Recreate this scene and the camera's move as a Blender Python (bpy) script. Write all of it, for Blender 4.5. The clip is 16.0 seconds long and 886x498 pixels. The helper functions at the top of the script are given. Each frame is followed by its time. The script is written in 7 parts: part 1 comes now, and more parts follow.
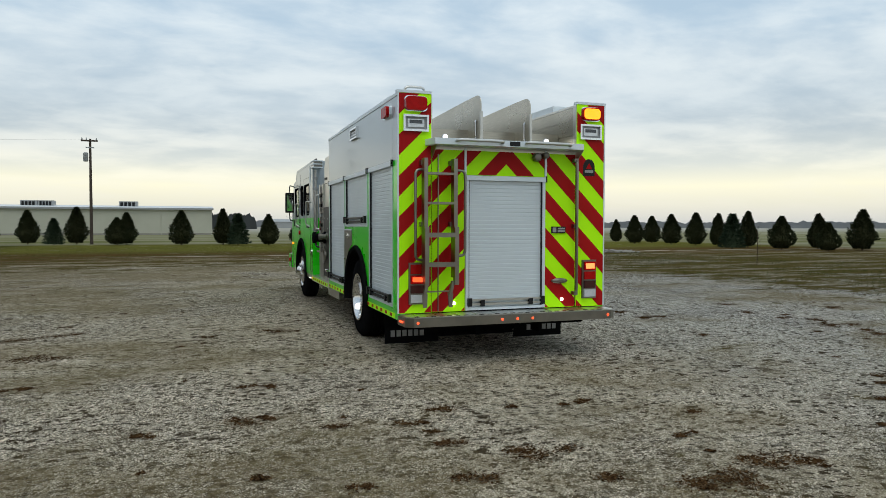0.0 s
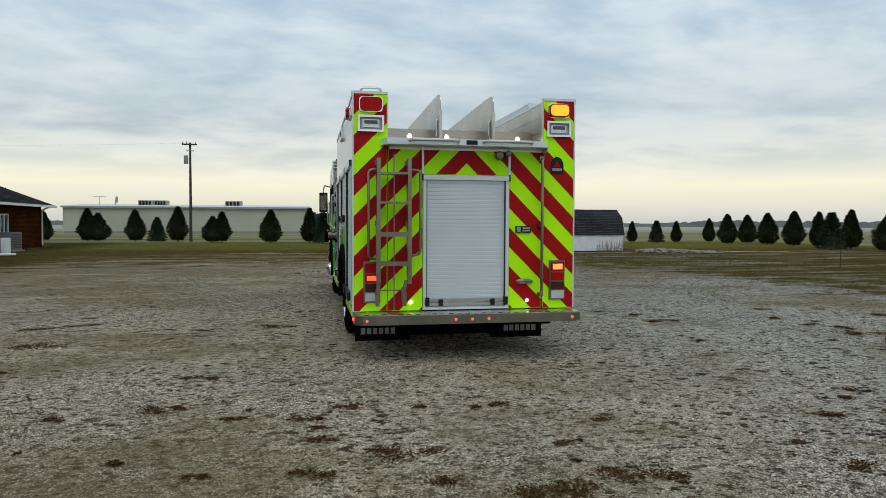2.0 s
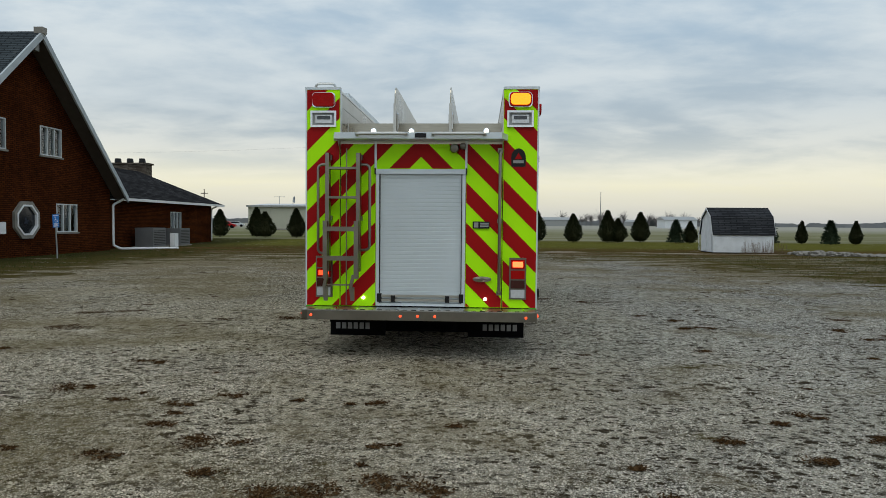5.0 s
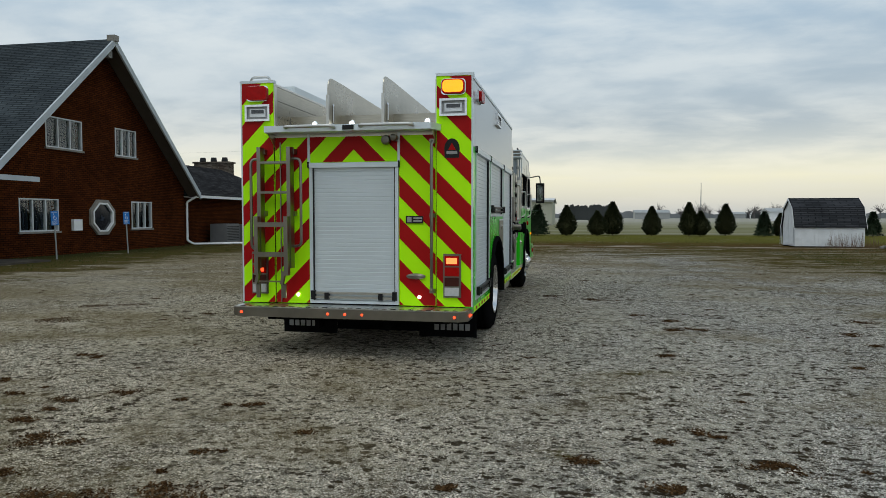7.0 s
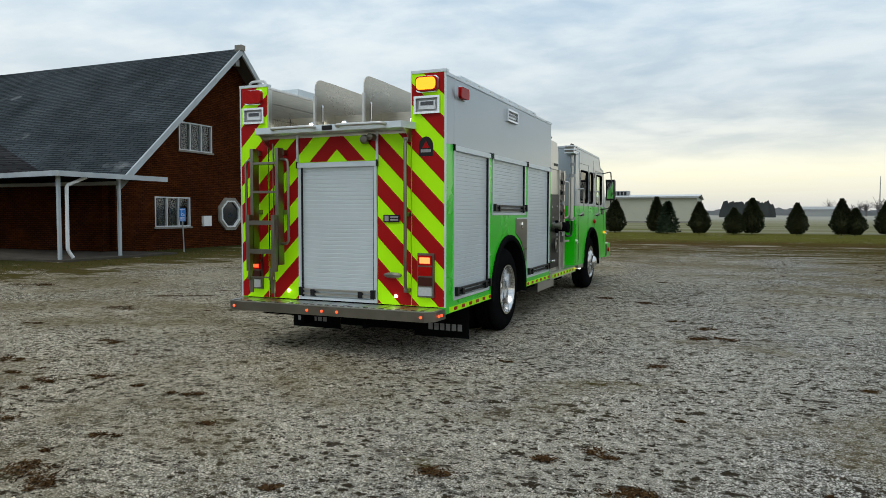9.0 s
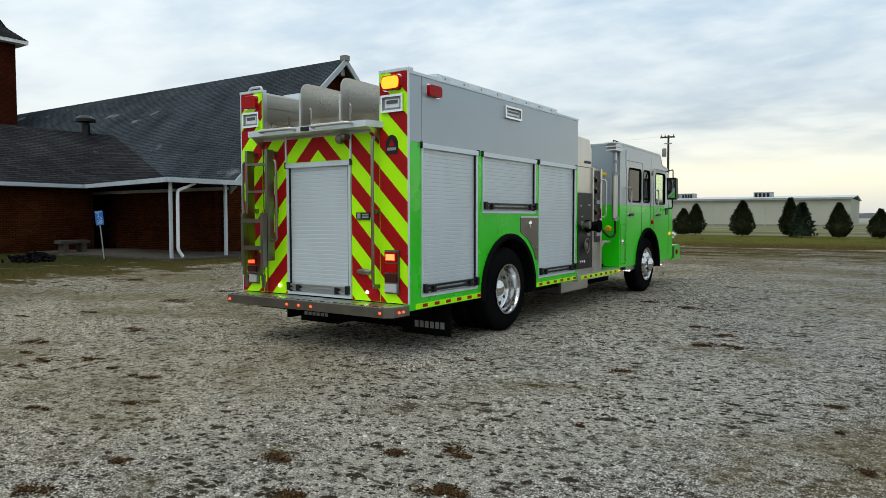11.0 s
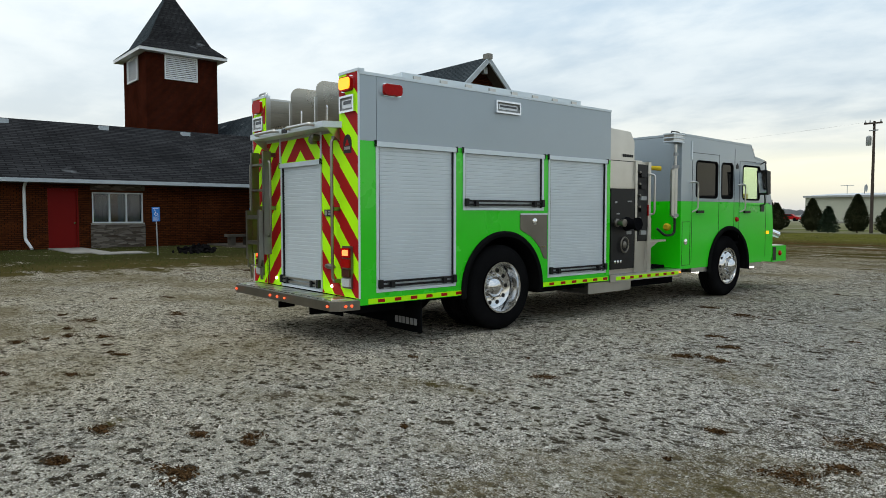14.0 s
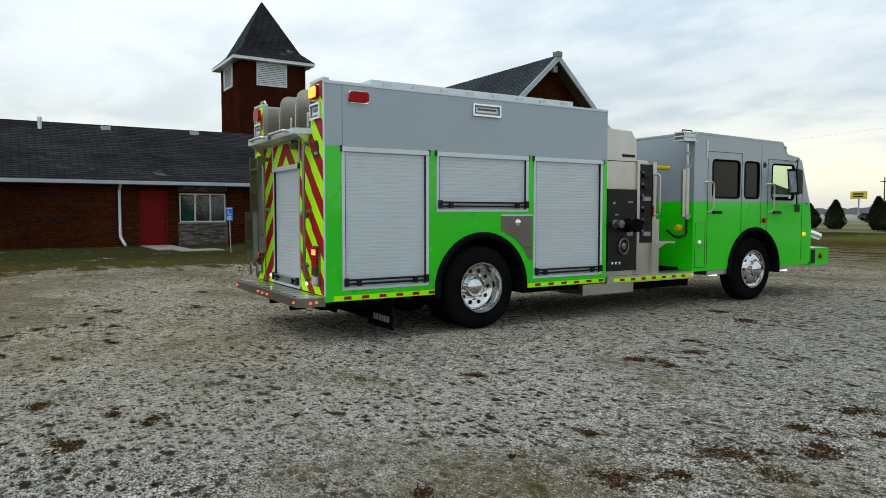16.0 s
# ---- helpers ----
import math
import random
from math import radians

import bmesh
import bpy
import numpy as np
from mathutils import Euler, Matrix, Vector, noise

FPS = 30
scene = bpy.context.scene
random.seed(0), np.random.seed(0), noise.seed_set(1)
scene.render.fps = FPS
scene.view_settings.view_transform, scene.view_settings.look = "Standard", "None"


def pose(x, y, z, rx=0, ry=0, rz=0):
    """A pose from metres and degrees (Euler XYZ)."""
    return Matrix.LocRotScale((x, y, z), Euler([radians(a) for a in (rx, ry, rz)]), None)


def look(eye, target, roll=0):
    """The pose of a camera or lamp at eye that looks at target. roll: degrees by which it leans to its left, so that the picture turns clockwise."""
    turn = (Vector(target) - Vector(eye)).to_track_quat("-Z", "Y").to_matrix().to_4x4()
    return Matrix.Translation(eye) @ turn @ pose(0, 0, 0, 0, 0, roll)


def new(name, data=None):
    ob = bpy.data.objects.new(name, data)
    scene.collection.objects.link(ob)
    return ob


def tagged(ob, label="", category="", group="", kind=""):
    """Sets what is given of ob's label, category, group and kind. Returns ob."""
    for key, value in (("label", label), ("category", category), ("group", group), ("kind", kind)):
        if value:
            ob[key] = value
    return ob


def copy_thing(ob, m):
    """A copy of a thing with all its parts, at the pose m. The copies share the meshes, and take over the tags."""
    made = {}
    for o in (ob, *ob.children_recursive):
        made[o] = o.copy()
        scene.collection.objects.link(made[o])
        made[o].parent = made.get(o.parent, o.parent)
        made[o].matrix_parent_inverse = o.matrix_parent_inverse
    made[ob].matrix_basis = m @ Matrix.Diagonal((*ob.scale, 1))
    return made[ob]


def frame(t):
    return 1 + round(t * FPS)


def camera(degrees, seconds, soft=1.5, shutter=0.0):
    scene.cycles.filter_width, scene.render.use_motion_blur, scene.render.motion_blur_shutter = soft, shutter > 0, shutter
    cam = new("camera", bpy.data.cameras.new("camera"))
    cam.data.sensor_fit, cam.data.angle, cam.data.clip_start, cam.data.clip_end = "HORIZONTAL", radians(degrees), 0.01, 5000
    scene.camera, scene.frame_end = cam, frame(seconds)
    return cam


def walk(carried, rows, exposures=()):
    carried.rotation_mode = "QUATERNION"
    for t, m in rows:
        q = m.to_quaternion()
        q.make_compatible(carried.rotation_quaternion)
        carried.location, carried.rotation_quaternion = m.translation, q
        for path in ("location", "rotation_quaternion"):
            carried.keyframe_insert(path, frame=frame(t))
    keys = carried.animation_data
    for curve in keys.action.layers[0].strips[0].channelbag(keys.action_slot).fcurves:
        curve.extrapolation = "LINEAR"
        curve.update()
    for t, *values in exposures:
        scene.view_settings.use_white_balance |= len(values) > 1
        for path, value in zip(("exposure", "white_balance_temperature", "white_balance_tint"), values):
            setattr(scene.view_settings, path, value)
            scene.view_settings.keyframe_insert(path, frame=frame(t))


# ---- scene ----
cam = camera(65.5, 16.0, soft=0.8)
PATH = [
    (0, (-3.248, -6.986, 1.48), (-2.574, -5.104, 1.413), 0.1),
    (0.5, (-2.888, -7.103, 1.487), (-2.291, -5.195, 1.417), 0.0),
    (1, (-2.615, -7.25, 1.476), (-2.081, -5.324, 1.41), 0.2),
    (1.5, (-2.197, -7.366, 1.487), (-1.74, -5.42, 1.418), 0.2),
    (2, (-1.761, -7.406, 1.489), (-1.365, -5.447, 1.418), 0.2),
    (2.5, (-1.308, -7.418, 1.486), (-0.973, -5.448, 1.41), 0.1),
    (3, (-0.957, -7.468, 1.482), (-0.664, -5.491, 1.407), 0.1),
    (3.2, (-0.829, -7.503, 1.489), (-0.567, -5.522, 1.414), 0.2),
    (5.3, (0.864, -7.35, 1.456), (0.718, -5.357, 1.379), 0.2),
    (5.5, (1.047, -7.293, 1.459), (0.87, -5.303, 1.378), 0.0),
    (6, (1.468, -7.213, 1.482), (1.222, -5.23, 1.393), 0.0),
    (6.5, (1.85, -7.064, 1.473), (1.545, -5.089, 1.382), 0.0),
    (7, (2.223, -6.898, 1.468), (1.859, -4.934, 1.374), 0.0),
    (7.5, (2.613, -6.73, 1.471), (2.144, -4.788, 1.374), 0.0),
    (8, (2.989, -6.58, 1.497), (2.42, -4.666, 1.393), -0.1),
    (8.5, (3.443, -6.503, 1.522), (2.762, -4.626, 1.412), -0.2),
    (9, (3.839, -6.332, 1.493), (3.075, -4.487, 1.389), 0.1),
    (9.2, (4.002, -6.261, 1.516), (3.207, -4.429, 1.404), -0.2),
    (11.3, (5.547, -5.407, 1.42), (4.387, -3.78, 1.327), -0.1),
    (11.5, (5.679, -5.308, 1.43), (4.485, -3.706, 1.334), -0.2),
    (12, (5.98, -5.09, 1.448), (4.709, -3.549, 1.348), -0.1),
    (12.5, (6.27, -4.84, 1.437), (4.931, -3.357, 1.337), -0.1),
    (13, (6.531, -4.52, 1.438), (5.129, -3.098, 1.335), -0.0),
    (13.5, (6.861, -4.217, 1.439), (5.393, -2.863, 1.334), 0.0),
    (14, (7.189, -3.939, 1.428), (5.667, -2.645, 1.326), 0.0),
    (14.5, (7.505, -3.711, 1.444), (5.938, -2.472, 1.341), -0.0),
    (15, (7.759, -3.485, 1.431), (6.151, -2.3, 1.332), 0.1),
    (15.5, (7.992, -3.164, 1.438), (6.339, -2.042, 1.336), 0.0),
    (16, (8.241, -2.891, 1.457), (6.55, -1.829, 1.352), 0.0),
]
walk(cam, [(t, look(eye, target, roll)) for t, eye, target, roll in PATH], [(0, 0.13, 6500, 5), (2, 0.03, 6500, 5), (3, -0.10, 6500, 5), (7, -0.08, 6500, 5), (8, 0.05, 6500, 5), (9, 0.17, 6500, 5), (12.5, 0.26, 6500, 5), (16, 0.27, 6500, 5)])

# ---- world, sun ----
SUN_AZ, SUN_EL = radians(-172), radians(60)
sun_dir = Vector((math.sin(SUN_AZ) * math.cos(SUN_EL), math.cos(SUN_AZ) * math.cos(SUN_EL), math.sin(SUN_EL)))
world = bpy.data.worlds.new("overcast_sky")
scene.world = world
world.use_nodes = True
wn, wl = world.node_tree.nodes, world.node_tree.links
wn.clear()


def wnode(kind, **inputs):
    n = wn.new(kind)
    for k, v in inputs.items():
        n.inputs[k.replace("_", " ")].default_value = v
    return n


def wmath(op, a, b=None, clamp=False):
    n = wn.new("ShaderNodeMath")
    n.operation, n.use_clamp = op, clamp
    for i, v in enumerate((a, b)):
        if v is None:
            continue
        if isinstance(v, (int, float)):
            n.inputs[i].default_value = v
        else:
            wl.new(v, n.inputs[i])
    return n.outputs[0]


def wramp(fac, stops, interp="LINEAR"):
    n = wn.new("ShaderNodeValToRGB")
    n.color_ramp.interpolation = interp
    while len(n.color_ramp.elements) < len(stops):
        n.color_ramp.elements.new(0.5)
    for e, (p, c) in zip(n.color_ramp.elements, stops):
        e.position, e.color = p, (*c, 1)
    wl.new(fac, n.inputs[0])
    return n.outputs[0]


def wmix(fac, a, b):
    n = wn.new("ShaderNodeMix")
    n.data_type = "RGBA"
    for sock, v in ((n.inputs[0], fac), (n.inputs[6], a), (n.inputs[7], b)):
        if isinstance(v, (int, float)):
            sock.default_value = v
        elif isinstance(v, tuple):
            sock.default_value = (*v, 1)
        else:
            wl.new(v, sock)
    return n.outputs[2]


wtc = wn.new("ShaderNodeTexCoord")
wsep = wn.new("ShaderNodeSeparateXYZ")
wl.new(wtc.outputs["Generated"], wsep.inputs[0])
zc = wmath("MAXIMUM", wsep.outputs[2], 0.0)
den = wmath("ADD", zc, 0.16)
wcomb = wn.new("ShaderNodeCombineXYZ")
wl.new(wmath("DIVIDE", wsep.outputs[0], den), wcomb.inputs[0])
wl.new(wmath("MULTIPLY", wmath("DIVIDE", wsep.outputs[1], den), 1.25), wcomb.inputs[1])
n_big = wnode("ShaderNodeTexNoise", Scale=0.85, Detail=7.0, Roughness=0.55, Distortion=0.25)
n_fine = wnode("ShaderNodeTexNoise", Scale=3.4, Detail=6.0, Roughness=0.55, Distortion=0.3)
for n in (n_big, n_fine):
    wl.new(wcomb.outputs[0], n.inputs["Vector"])
clear = wramp(zc, [(0.0, (0.60, 0.60, 0.61)), (0.025, (0.80, 0.76, 0.66)), (0.055, (1.0, 0.93, 0.72)), (0.085, (0.72, 0.73, 0.70)), (0.125, (0.50, 0.56, 0.62)), (0.26, (0.46, 0.58, 0.72)), (1.0, (0.50, 0.64, 0.83))])
white = wramp(zc, [(0.0, (0.62, 0.61, 0.62)), (0.03, (0.86, 0.81, 0.70)), (0.065, (1.0, 0.94, 0.78)), (0.10, (0.84, 0.83, 0.79)), (0.16, (0.70, 0.75, 0.80)), (0.36, (0.90, 0.95, 1.0)), (1.0, (0.92, 0.98, 1.05))])
cover = wmath("ADD", wmath("MULTIPLY", n_big.outputs[0], 0.74), wmath("MULTIPLY", n_fine.outputs[0], 0.26))
cloud_fac = wramp(cover, [(0.38, (0, 0, 0)), (0.62, (1, 1, 1))], "EASE")
clouds = wmix(cloud_fac, clear, white)
wdot = wn.new("ShaderNodeVectorMath")
wdot.operation = "DOT_PRODUCT"
wl.new(wtc.outputs["Generated"], wdot.inputs[0])
wdot.inputs[1].default_value = Vector((-0.80, 0.22, 0.42)).normalized()
glow = wmath("MULTIPLY", wmath("POWER", wmath("MAXIMUM", wdot.outputs["Value"], 0.0), 7.0), 0.40, True)
clouds = wmix(glow, clouds, (1.05, 1.05, 1.04))
sky = wn.new("ShaderNodeTexSky")
sky.sky_type, sky.sun_disc = "NISHITA", False
sky.sun_elevation, sky.sun_rotation = SUN_EL, SUN_AZ % (2 * math.pi)
bg_sky, bg_cloud, wblend, wout = wnode("ShaderNodeBackground", Strength=0.08), wnode("ShaderNodeBackground", Strength=1.0), wn.new("ShaderNodeMixShader"), wn.new("ShaderNodeOutputWorld")
wl.new(sky.outputs[0], bg_sky.inputs[0])
wl.new(clouds, bg_cloud.inputs[0])
wblend.inputs[0].default_value = 0.92
wl.new(bg_sky.outputs[0], wblend.inputs[1])
wl.new(bg_cloud.outputs[0], wblend.inputs[2])
wl.new(wblend.outputs[0], wout.inputs[0])

sun_data = bpy.data.lights.new("sun", "SUN")
sun_data.energy, sun_data.angle, sun_data.color = 0.8, radians(45), (1.0, 0.96, 0.90)
sun = new("sun", sun_data)
sun.matrix_world = look(sun_dir * 100, (0, 0, 0))


# ---- materials ----
class Nodes:
    """A node material with a Principled shader and short ways to add nodes."""

    def __init__(self, name, **shader):
        self.mat = bpy.data.materials.new(name)
        self.mat.use_nodes = True
        self.t = self.mat.node_tree
        self.bsdf = self.t.nodes["Principled BSDF"]
        self.coords = self.t.nodes.new("ShaderNodeTexCoord")
        if shader.get("Roughness", 0.5) >= 0.6 and not shader.get("Metallic"):
            self.bsdf.inputs["Specular IOR Level"].default_value = 0.0
        self.set(**shader)

    def set(self, **shader):
        for k, v in shader.items():
            sock = self.bsdf.inputs[k.replace("_", " ")]
            if isinstance(v, (int, float)):
                sock.default_value = v
            elif isinstance(v, tuple):
                sock.default_value = (*v, 1)
            else:
                self.t.links.new(v, sock)
        return self

    def link(self, v, sock):
        if isinstance(v, (int, float)):
            sock.default_value = v
        elif isinstance(v, tuple):
            sock.default_value = (*v, 1) if len(sock.default_value) == 4 else v
        else:
            self.t.links.new(v, sock)

    def pos(self, sx=1, sy=1, sz=1):
        n = self.t.nodes.new("ShaderNodeMapping")
        n.inputs["Scale"].default_value = (sx, sy, sz)
        self.t.links.new(self.coords.outputs["Object"], n.inputs[0])
        return n.outputs[0]

    def noise(self, scale, detail=4, rough=0.55, vec=None, distort=0.0):
        n = self.t.nodes.new("ShaderNodeTexNoise")
        n.inputs["Scale"].default_value, n.inputs["Detail"].default_value = scale, detail
        n.inputs["Roughness"].default_value, n.inputs["Distortion"].default_value = rough, distort
        self.t.links.new(vec or self.coords.outputs["Object"], n.inputs["Vector"])
        return n.outputs[0]

    def cells(self, scale, feature="F1", out="Distance", vec=None):
        n = self.t.nodes.new("ShaderNodeTexVoronoi")
        n.feature = feature
        n.inputs["Scale"].default_value = scale
        self.t.links.new(vec or self.coords.outputs["Object"], n.inputs["Vector"])
        return n.outputs[out]

    def ramp(self, fac, *stops):
        n = self.t.nodes.new("ShaderNodeValToRGB")
        while len(n.color_ramp.elements) < len(stops):
            n.color_ramp.elements.new(0.5)
        for e, (p, c) in zip(n.color_ramp.elements, stops):
            e.position, e.color = p, ((c, c, c, 1) if isinstance(c, (int, float)) else (*c, 1))
        self.t.links.new(fac, n.inputs[0])
        return n.outputs[0]

    def mix(self, fac, a, b, kind="MIX"):
        n = self.t.nodes.new("ShaderNodeMix")
        n.data_type, n.blend_type = "RGBA", kind
        self.link(fac, n.inputs[0]), self.link(a, n.inputs[6]), self.link(b, n.inputs[7])
        return n.outputs[2]

    def math(self, op, a, b=0.0, clamp=False):
        n = self.t.nodes.new("ShaderNodeMath")
        n.operation, n.use_clamp = op, clamp
        self.link(a, n.inputs[0]), self.link(b, n.inputs[1])
        return n.outputs[0]

    def xyz(self, vec=None):
        n = self.t.nodes.new("ShaderNodeSeparateXYZ")
        self.t.links.new(vec or self.coords.outputs["Object"], n.inputs[0])
        return n.outputs

    def random(self, island=False):
        if island:
            return self.t.nodes.new("ShaderNodeNewGeometry").outputs["Random Per Island"]
        return self.t.nodes.new("ShaderNodeObjectInfo").outputs["Random"]

    def step(self, v, lo, hi):
        n = self.t.nodes.new("ShaderNodeMapRange")
        n.interpolation_type = "SMOOTHSTEP"
        n.inputs[1].default_value, n.inputs[2].default_value = lo, hi
        self.link(v, n.inputs[0])
        return n.outputs[0]

    def bump(self, height, strength=0.3, distance=0.01):
        n = self.t.nodes.new("ShaderNodeBump")
        n.inputs["Strength"].default_value, n.inputs["Distance"].default_value = strength, distance
        self.t.links.new(height, n.inputs["Height"])
        self.t.links.new(n.outputs[0], self.bsdf.inputs["Normal"])
        return self


def simple(name, col, rough=0.5, metal=0.0, var=0.12, scale=3.0, fine=60.0, bump=0.0, **shader):
    """A surface with broad and fine variation of one colour and of its gloss."""
    m = Nodes(name, Roughness=rough, Metallic=metal, **shader)
    a, b = m.noise(scale), m.noise(fine, 3)
    dark, light = tuple(c * (1 - var) for c in col), tuple(min(1.0, c * (1 + var)) for c in col)
    base = m.mix(m.ramp(a, (0.3, 0.0), (0.7, 1.0)), dark, light)
    m.set(Base_Color=m.mix(m.math("MULTIPLY", b, 0.3), base, dark))
    m.set(Roughness=m.math("ADD", m.math("MULTIPLY", a, 0.25 * rough), 0.87 * rough, True))
    if bump:
        m.bump(b, bump, 0.004)
    return m.mat


def glow_mat(name, col, strength, base=None):
    m = Nodes(name, Roughness=0.2, Base_Color=base or col)
    m.set(Emission_Color=col, Emission_Strength=strength)
    return m.mat


GREEN = simple("green_paint", (0.024, 0.62, 0.004), 0.28, 0.0, 0.04, 1.2, 40, Coat_Weight=0.42, Coat_Roughness=0.06)
SILVER = simple("silver_paint", (0.335, 0.39, 0.43), 0.34, 0.25, 0.04, 0.9, 300, Coat_Weight=0.5, Coat_Roughness=0.06)
LIME = simple("lime_reflective", (0.47, 0.98, 0.006), 0.45, 0.0, 0.03, 2.0, 150, Specular_IOR_Level=0.12)
CHEVRON_RED = simple("red_reflective", (0.33, 0.005, 0.006), 0.45, 0.0, 0.05, 2.0, 150, Specular_IOR_Level=0.12)
ALU = simple("satin_aluminium", (0.63, 0.69, 0.725), 0.42, 0.35, 0.05, 2.0, 200)
LADDER_STEEL = simple("tarnished_ladder_steel", (0.25, 0.235, 0.205), 0.34, 1.0, 0.15, 5.0, 120)
DARK_STEEL = simple("dull_dark_steel", (0.20, 0.185, 0.16), 0.38, 0.9, 0.12, 3.0, 120)
STEEL = simple("brushed_stainless", (0.56, 0.55, 0.52), 0.32, 1.0, 0.08, 3.0, 250)
BRIGHT = simple("bright_alloy", (0.64, 0.64, 0.64), 0.14, 1.0, 0.04, 4.0, 80)
RUBBER = simple("black_rubber", (0.008, 0.008, 0.0085), 0.75, 0.0, 0.3, 3.0, 70, bump=0.3)
PLASTIC = simple("black_plastic", (0.008, 0.008, 0.009), 0.4, 0.0, 0.2, 8.0, 100, Specular_IOR_Level=0.25)
CHASSIS = simple("chassis_black", (0.006, 0.006, 0.007), 0.6, 0.0, 0.3, 2.0, 30)
RED_LENS = simple("red_lens", (0.36, 0.004, 0.004), 0.25, 0.0, 0.15, 30.0, 200, Specular_IOR_Level=0.12)
CLEAR_LENS = simple("clear_lens", (0.62, 0.64, 0.66), 0.12, 0.3, 0.1, 40.0, 200)
DARK_LENS = simple("smoked_lens", (0.05, 0.012, 0.010), 0.12, 0.0, 0.1, 30.0, 200)
BEZEL = simple("dull_chrome_bezel", (0.76, 0.77, 0.79), 0.16, 1.0, 0.08, 30.0, 160)
DARK_LAMP = simple("unlit_lamp_row", (0.06, 0.065, 0.075), 0.25, 0.0, 0.4, 45.0, 180)
CHROME = simple("chrome_trim", (0.86, 0.87, 0.88), 0.08, 1.0, 0.02, 4.0, 80)
YELLOW = simple("yellow_hose", (0.55, 0.40, 0.03), 0.6, 0.0, 0.15, 8.0, 60)
LETTER = simple("pale_lettering", (0.28, 0.28, 0.28), 0.5, 0.0, 0.1, 20.0, 90)
SEAT = simple("grey_upholstery", (0.06, 0.06, 0.065), 0.8, 0.0, 0.2, 8.0, 90)
LIT_RED = glow_mat("lit_red_lamp", (1.0, 0.07, 0.02), 2.0)
LIT_BRAKE = glow_mat("lit_brake_lamp", (1.0, 0.14, 0.04), 3.0)
LIT_AMBER = glow_mat("lit_amber_lamp", (1.0, 0.31, 0.01), 1.45)
LIT_WHITE = glow_mat("lit_white_lamp", (1.0, 0.97, 0.88), 3.5)
WHITE_PAINT = simple("white_paint", (0.72, 0.73, 0.74), 0.5, 0.0, 0.06, 2.0, 40)
SIDING_WHITE = simple("weathered_white_boards", (0.66, 0.68, 0.70), 0.65, 0.0, 0.10, 3.0, 25)
CONCRETE = simple("pale_concrete", (0.25, 0.235, 0.21), 0.85, 0.0, 0.18, 2.5, 40, bump=0.3)
DOOR_RED = simple("red_door_paint", (0.15, 0.005, 0.004), 0.55, 0.0, 0.06, 1.5, 40, Specular_IOR_Level=0.1)
WOOD_POLE = simple("weathered_pole_timber", (0.075, 0.060, 0.050), 0.85, 0.0, 0.25, 4.0, 40, bump=0.4)
SIGN_BLUE = simple("sign_blue", (0.004, 0.15, 0.50), 0.4, 0.0, 0.05, 5.0, 60)
BARK = simple("bark", (0.06, 0.045, 0.032), 0.9, 0.0, 0.3, 8.0, 60, bump=0.6)
GREY_METAL = simple("grey_painted_metal", (0.30, 0.31, 0.31), 0.5, 0.2, 0.1, 3.0, 60)
# concrete with the porch's shade put into its colour; the bench is this dark itself
PORCH_FLOOR = simple("porch_shade_concrete", (0.075, 0.066, 0.055), 0.85, 0.0, 0.2, 2.5, 40, bump=0.3)
UNIT_GREY = simple("dull_grey_casing", (0.13, 0.135, 0.14), 0.5, 0.1, 0.1, 3.0, 60)
BARGE = simple("grey_white_boards", (0.44, 0.48, 0.51), 0.6, 0.0, 0.08, 2.0, 40)
WINDOW_FRAME = simple("grey_white_frame", (0.52, 0.55, 0.57), 0.55, 0.0, 0.06, 2.0, 40)
CURTAIN = simple("grey_curtain", (0.040, 0.047, 0.062), 0.9, 0.0, 0.12, 4.0, 30)

GLASS = Nodes("window_glass", Base_Color=(0.80, 0.86, 0.88), Roughness=0.03, Transmission_Weight=1.0, IOR=1.45).mat
TINT = Nodes("tinted_glass", Base_Color=(0.006, 0.006, 0.006), Roughness=0.03, Transmission_Weight=0.05, IOR=1.45, Specular_IOR_Level=0.18).mat
CAB_GLASS = Nodes("cab_glass", Base_Color=(0.74, 0.84, 0.70), Roughness=0.02, Transmission_Weight=1.0, IOR=1.1).mat


def brushed(name, col, stretch):
    m = Nodes(name, Metallic=1.0)
    streak = m.noise(6.0, 6, 0.6, m.pos(*stretch))
    blot = m.noise(2.2, 5, 0.6)
    m.set(Base_Color=m.mix(m.ramp(streak, (0.3, 0.0), (0.7, 1.0)), tuple(c * 0.82 for c in col), col))
    m.set(Roughness=m.math("ADD", m.math("MULTIPLY", blot, 0.28), 0.16))
    return m.bump(streak, 0.12, 0.002).mat


FIN_STEEL = brushed("fin_sheet_steel", (0.48, 0.45, 0.385), (1, 1, 14))


def tread_plate():
    m = Nodes("tread_plate", Metallic=1.0, Base_Color=(0.62, 0.61, 0.58), Roughness=0.3)
    n = m.cells(42.0, "F1", "Distance", m.pos(1.0, 0.55, 1.0))
    return m.bump(m.ramp(n, (0.12, 1.0), (0.30, 0.0)), 0.7, 0.006).mat


TREAD = tread_plate()


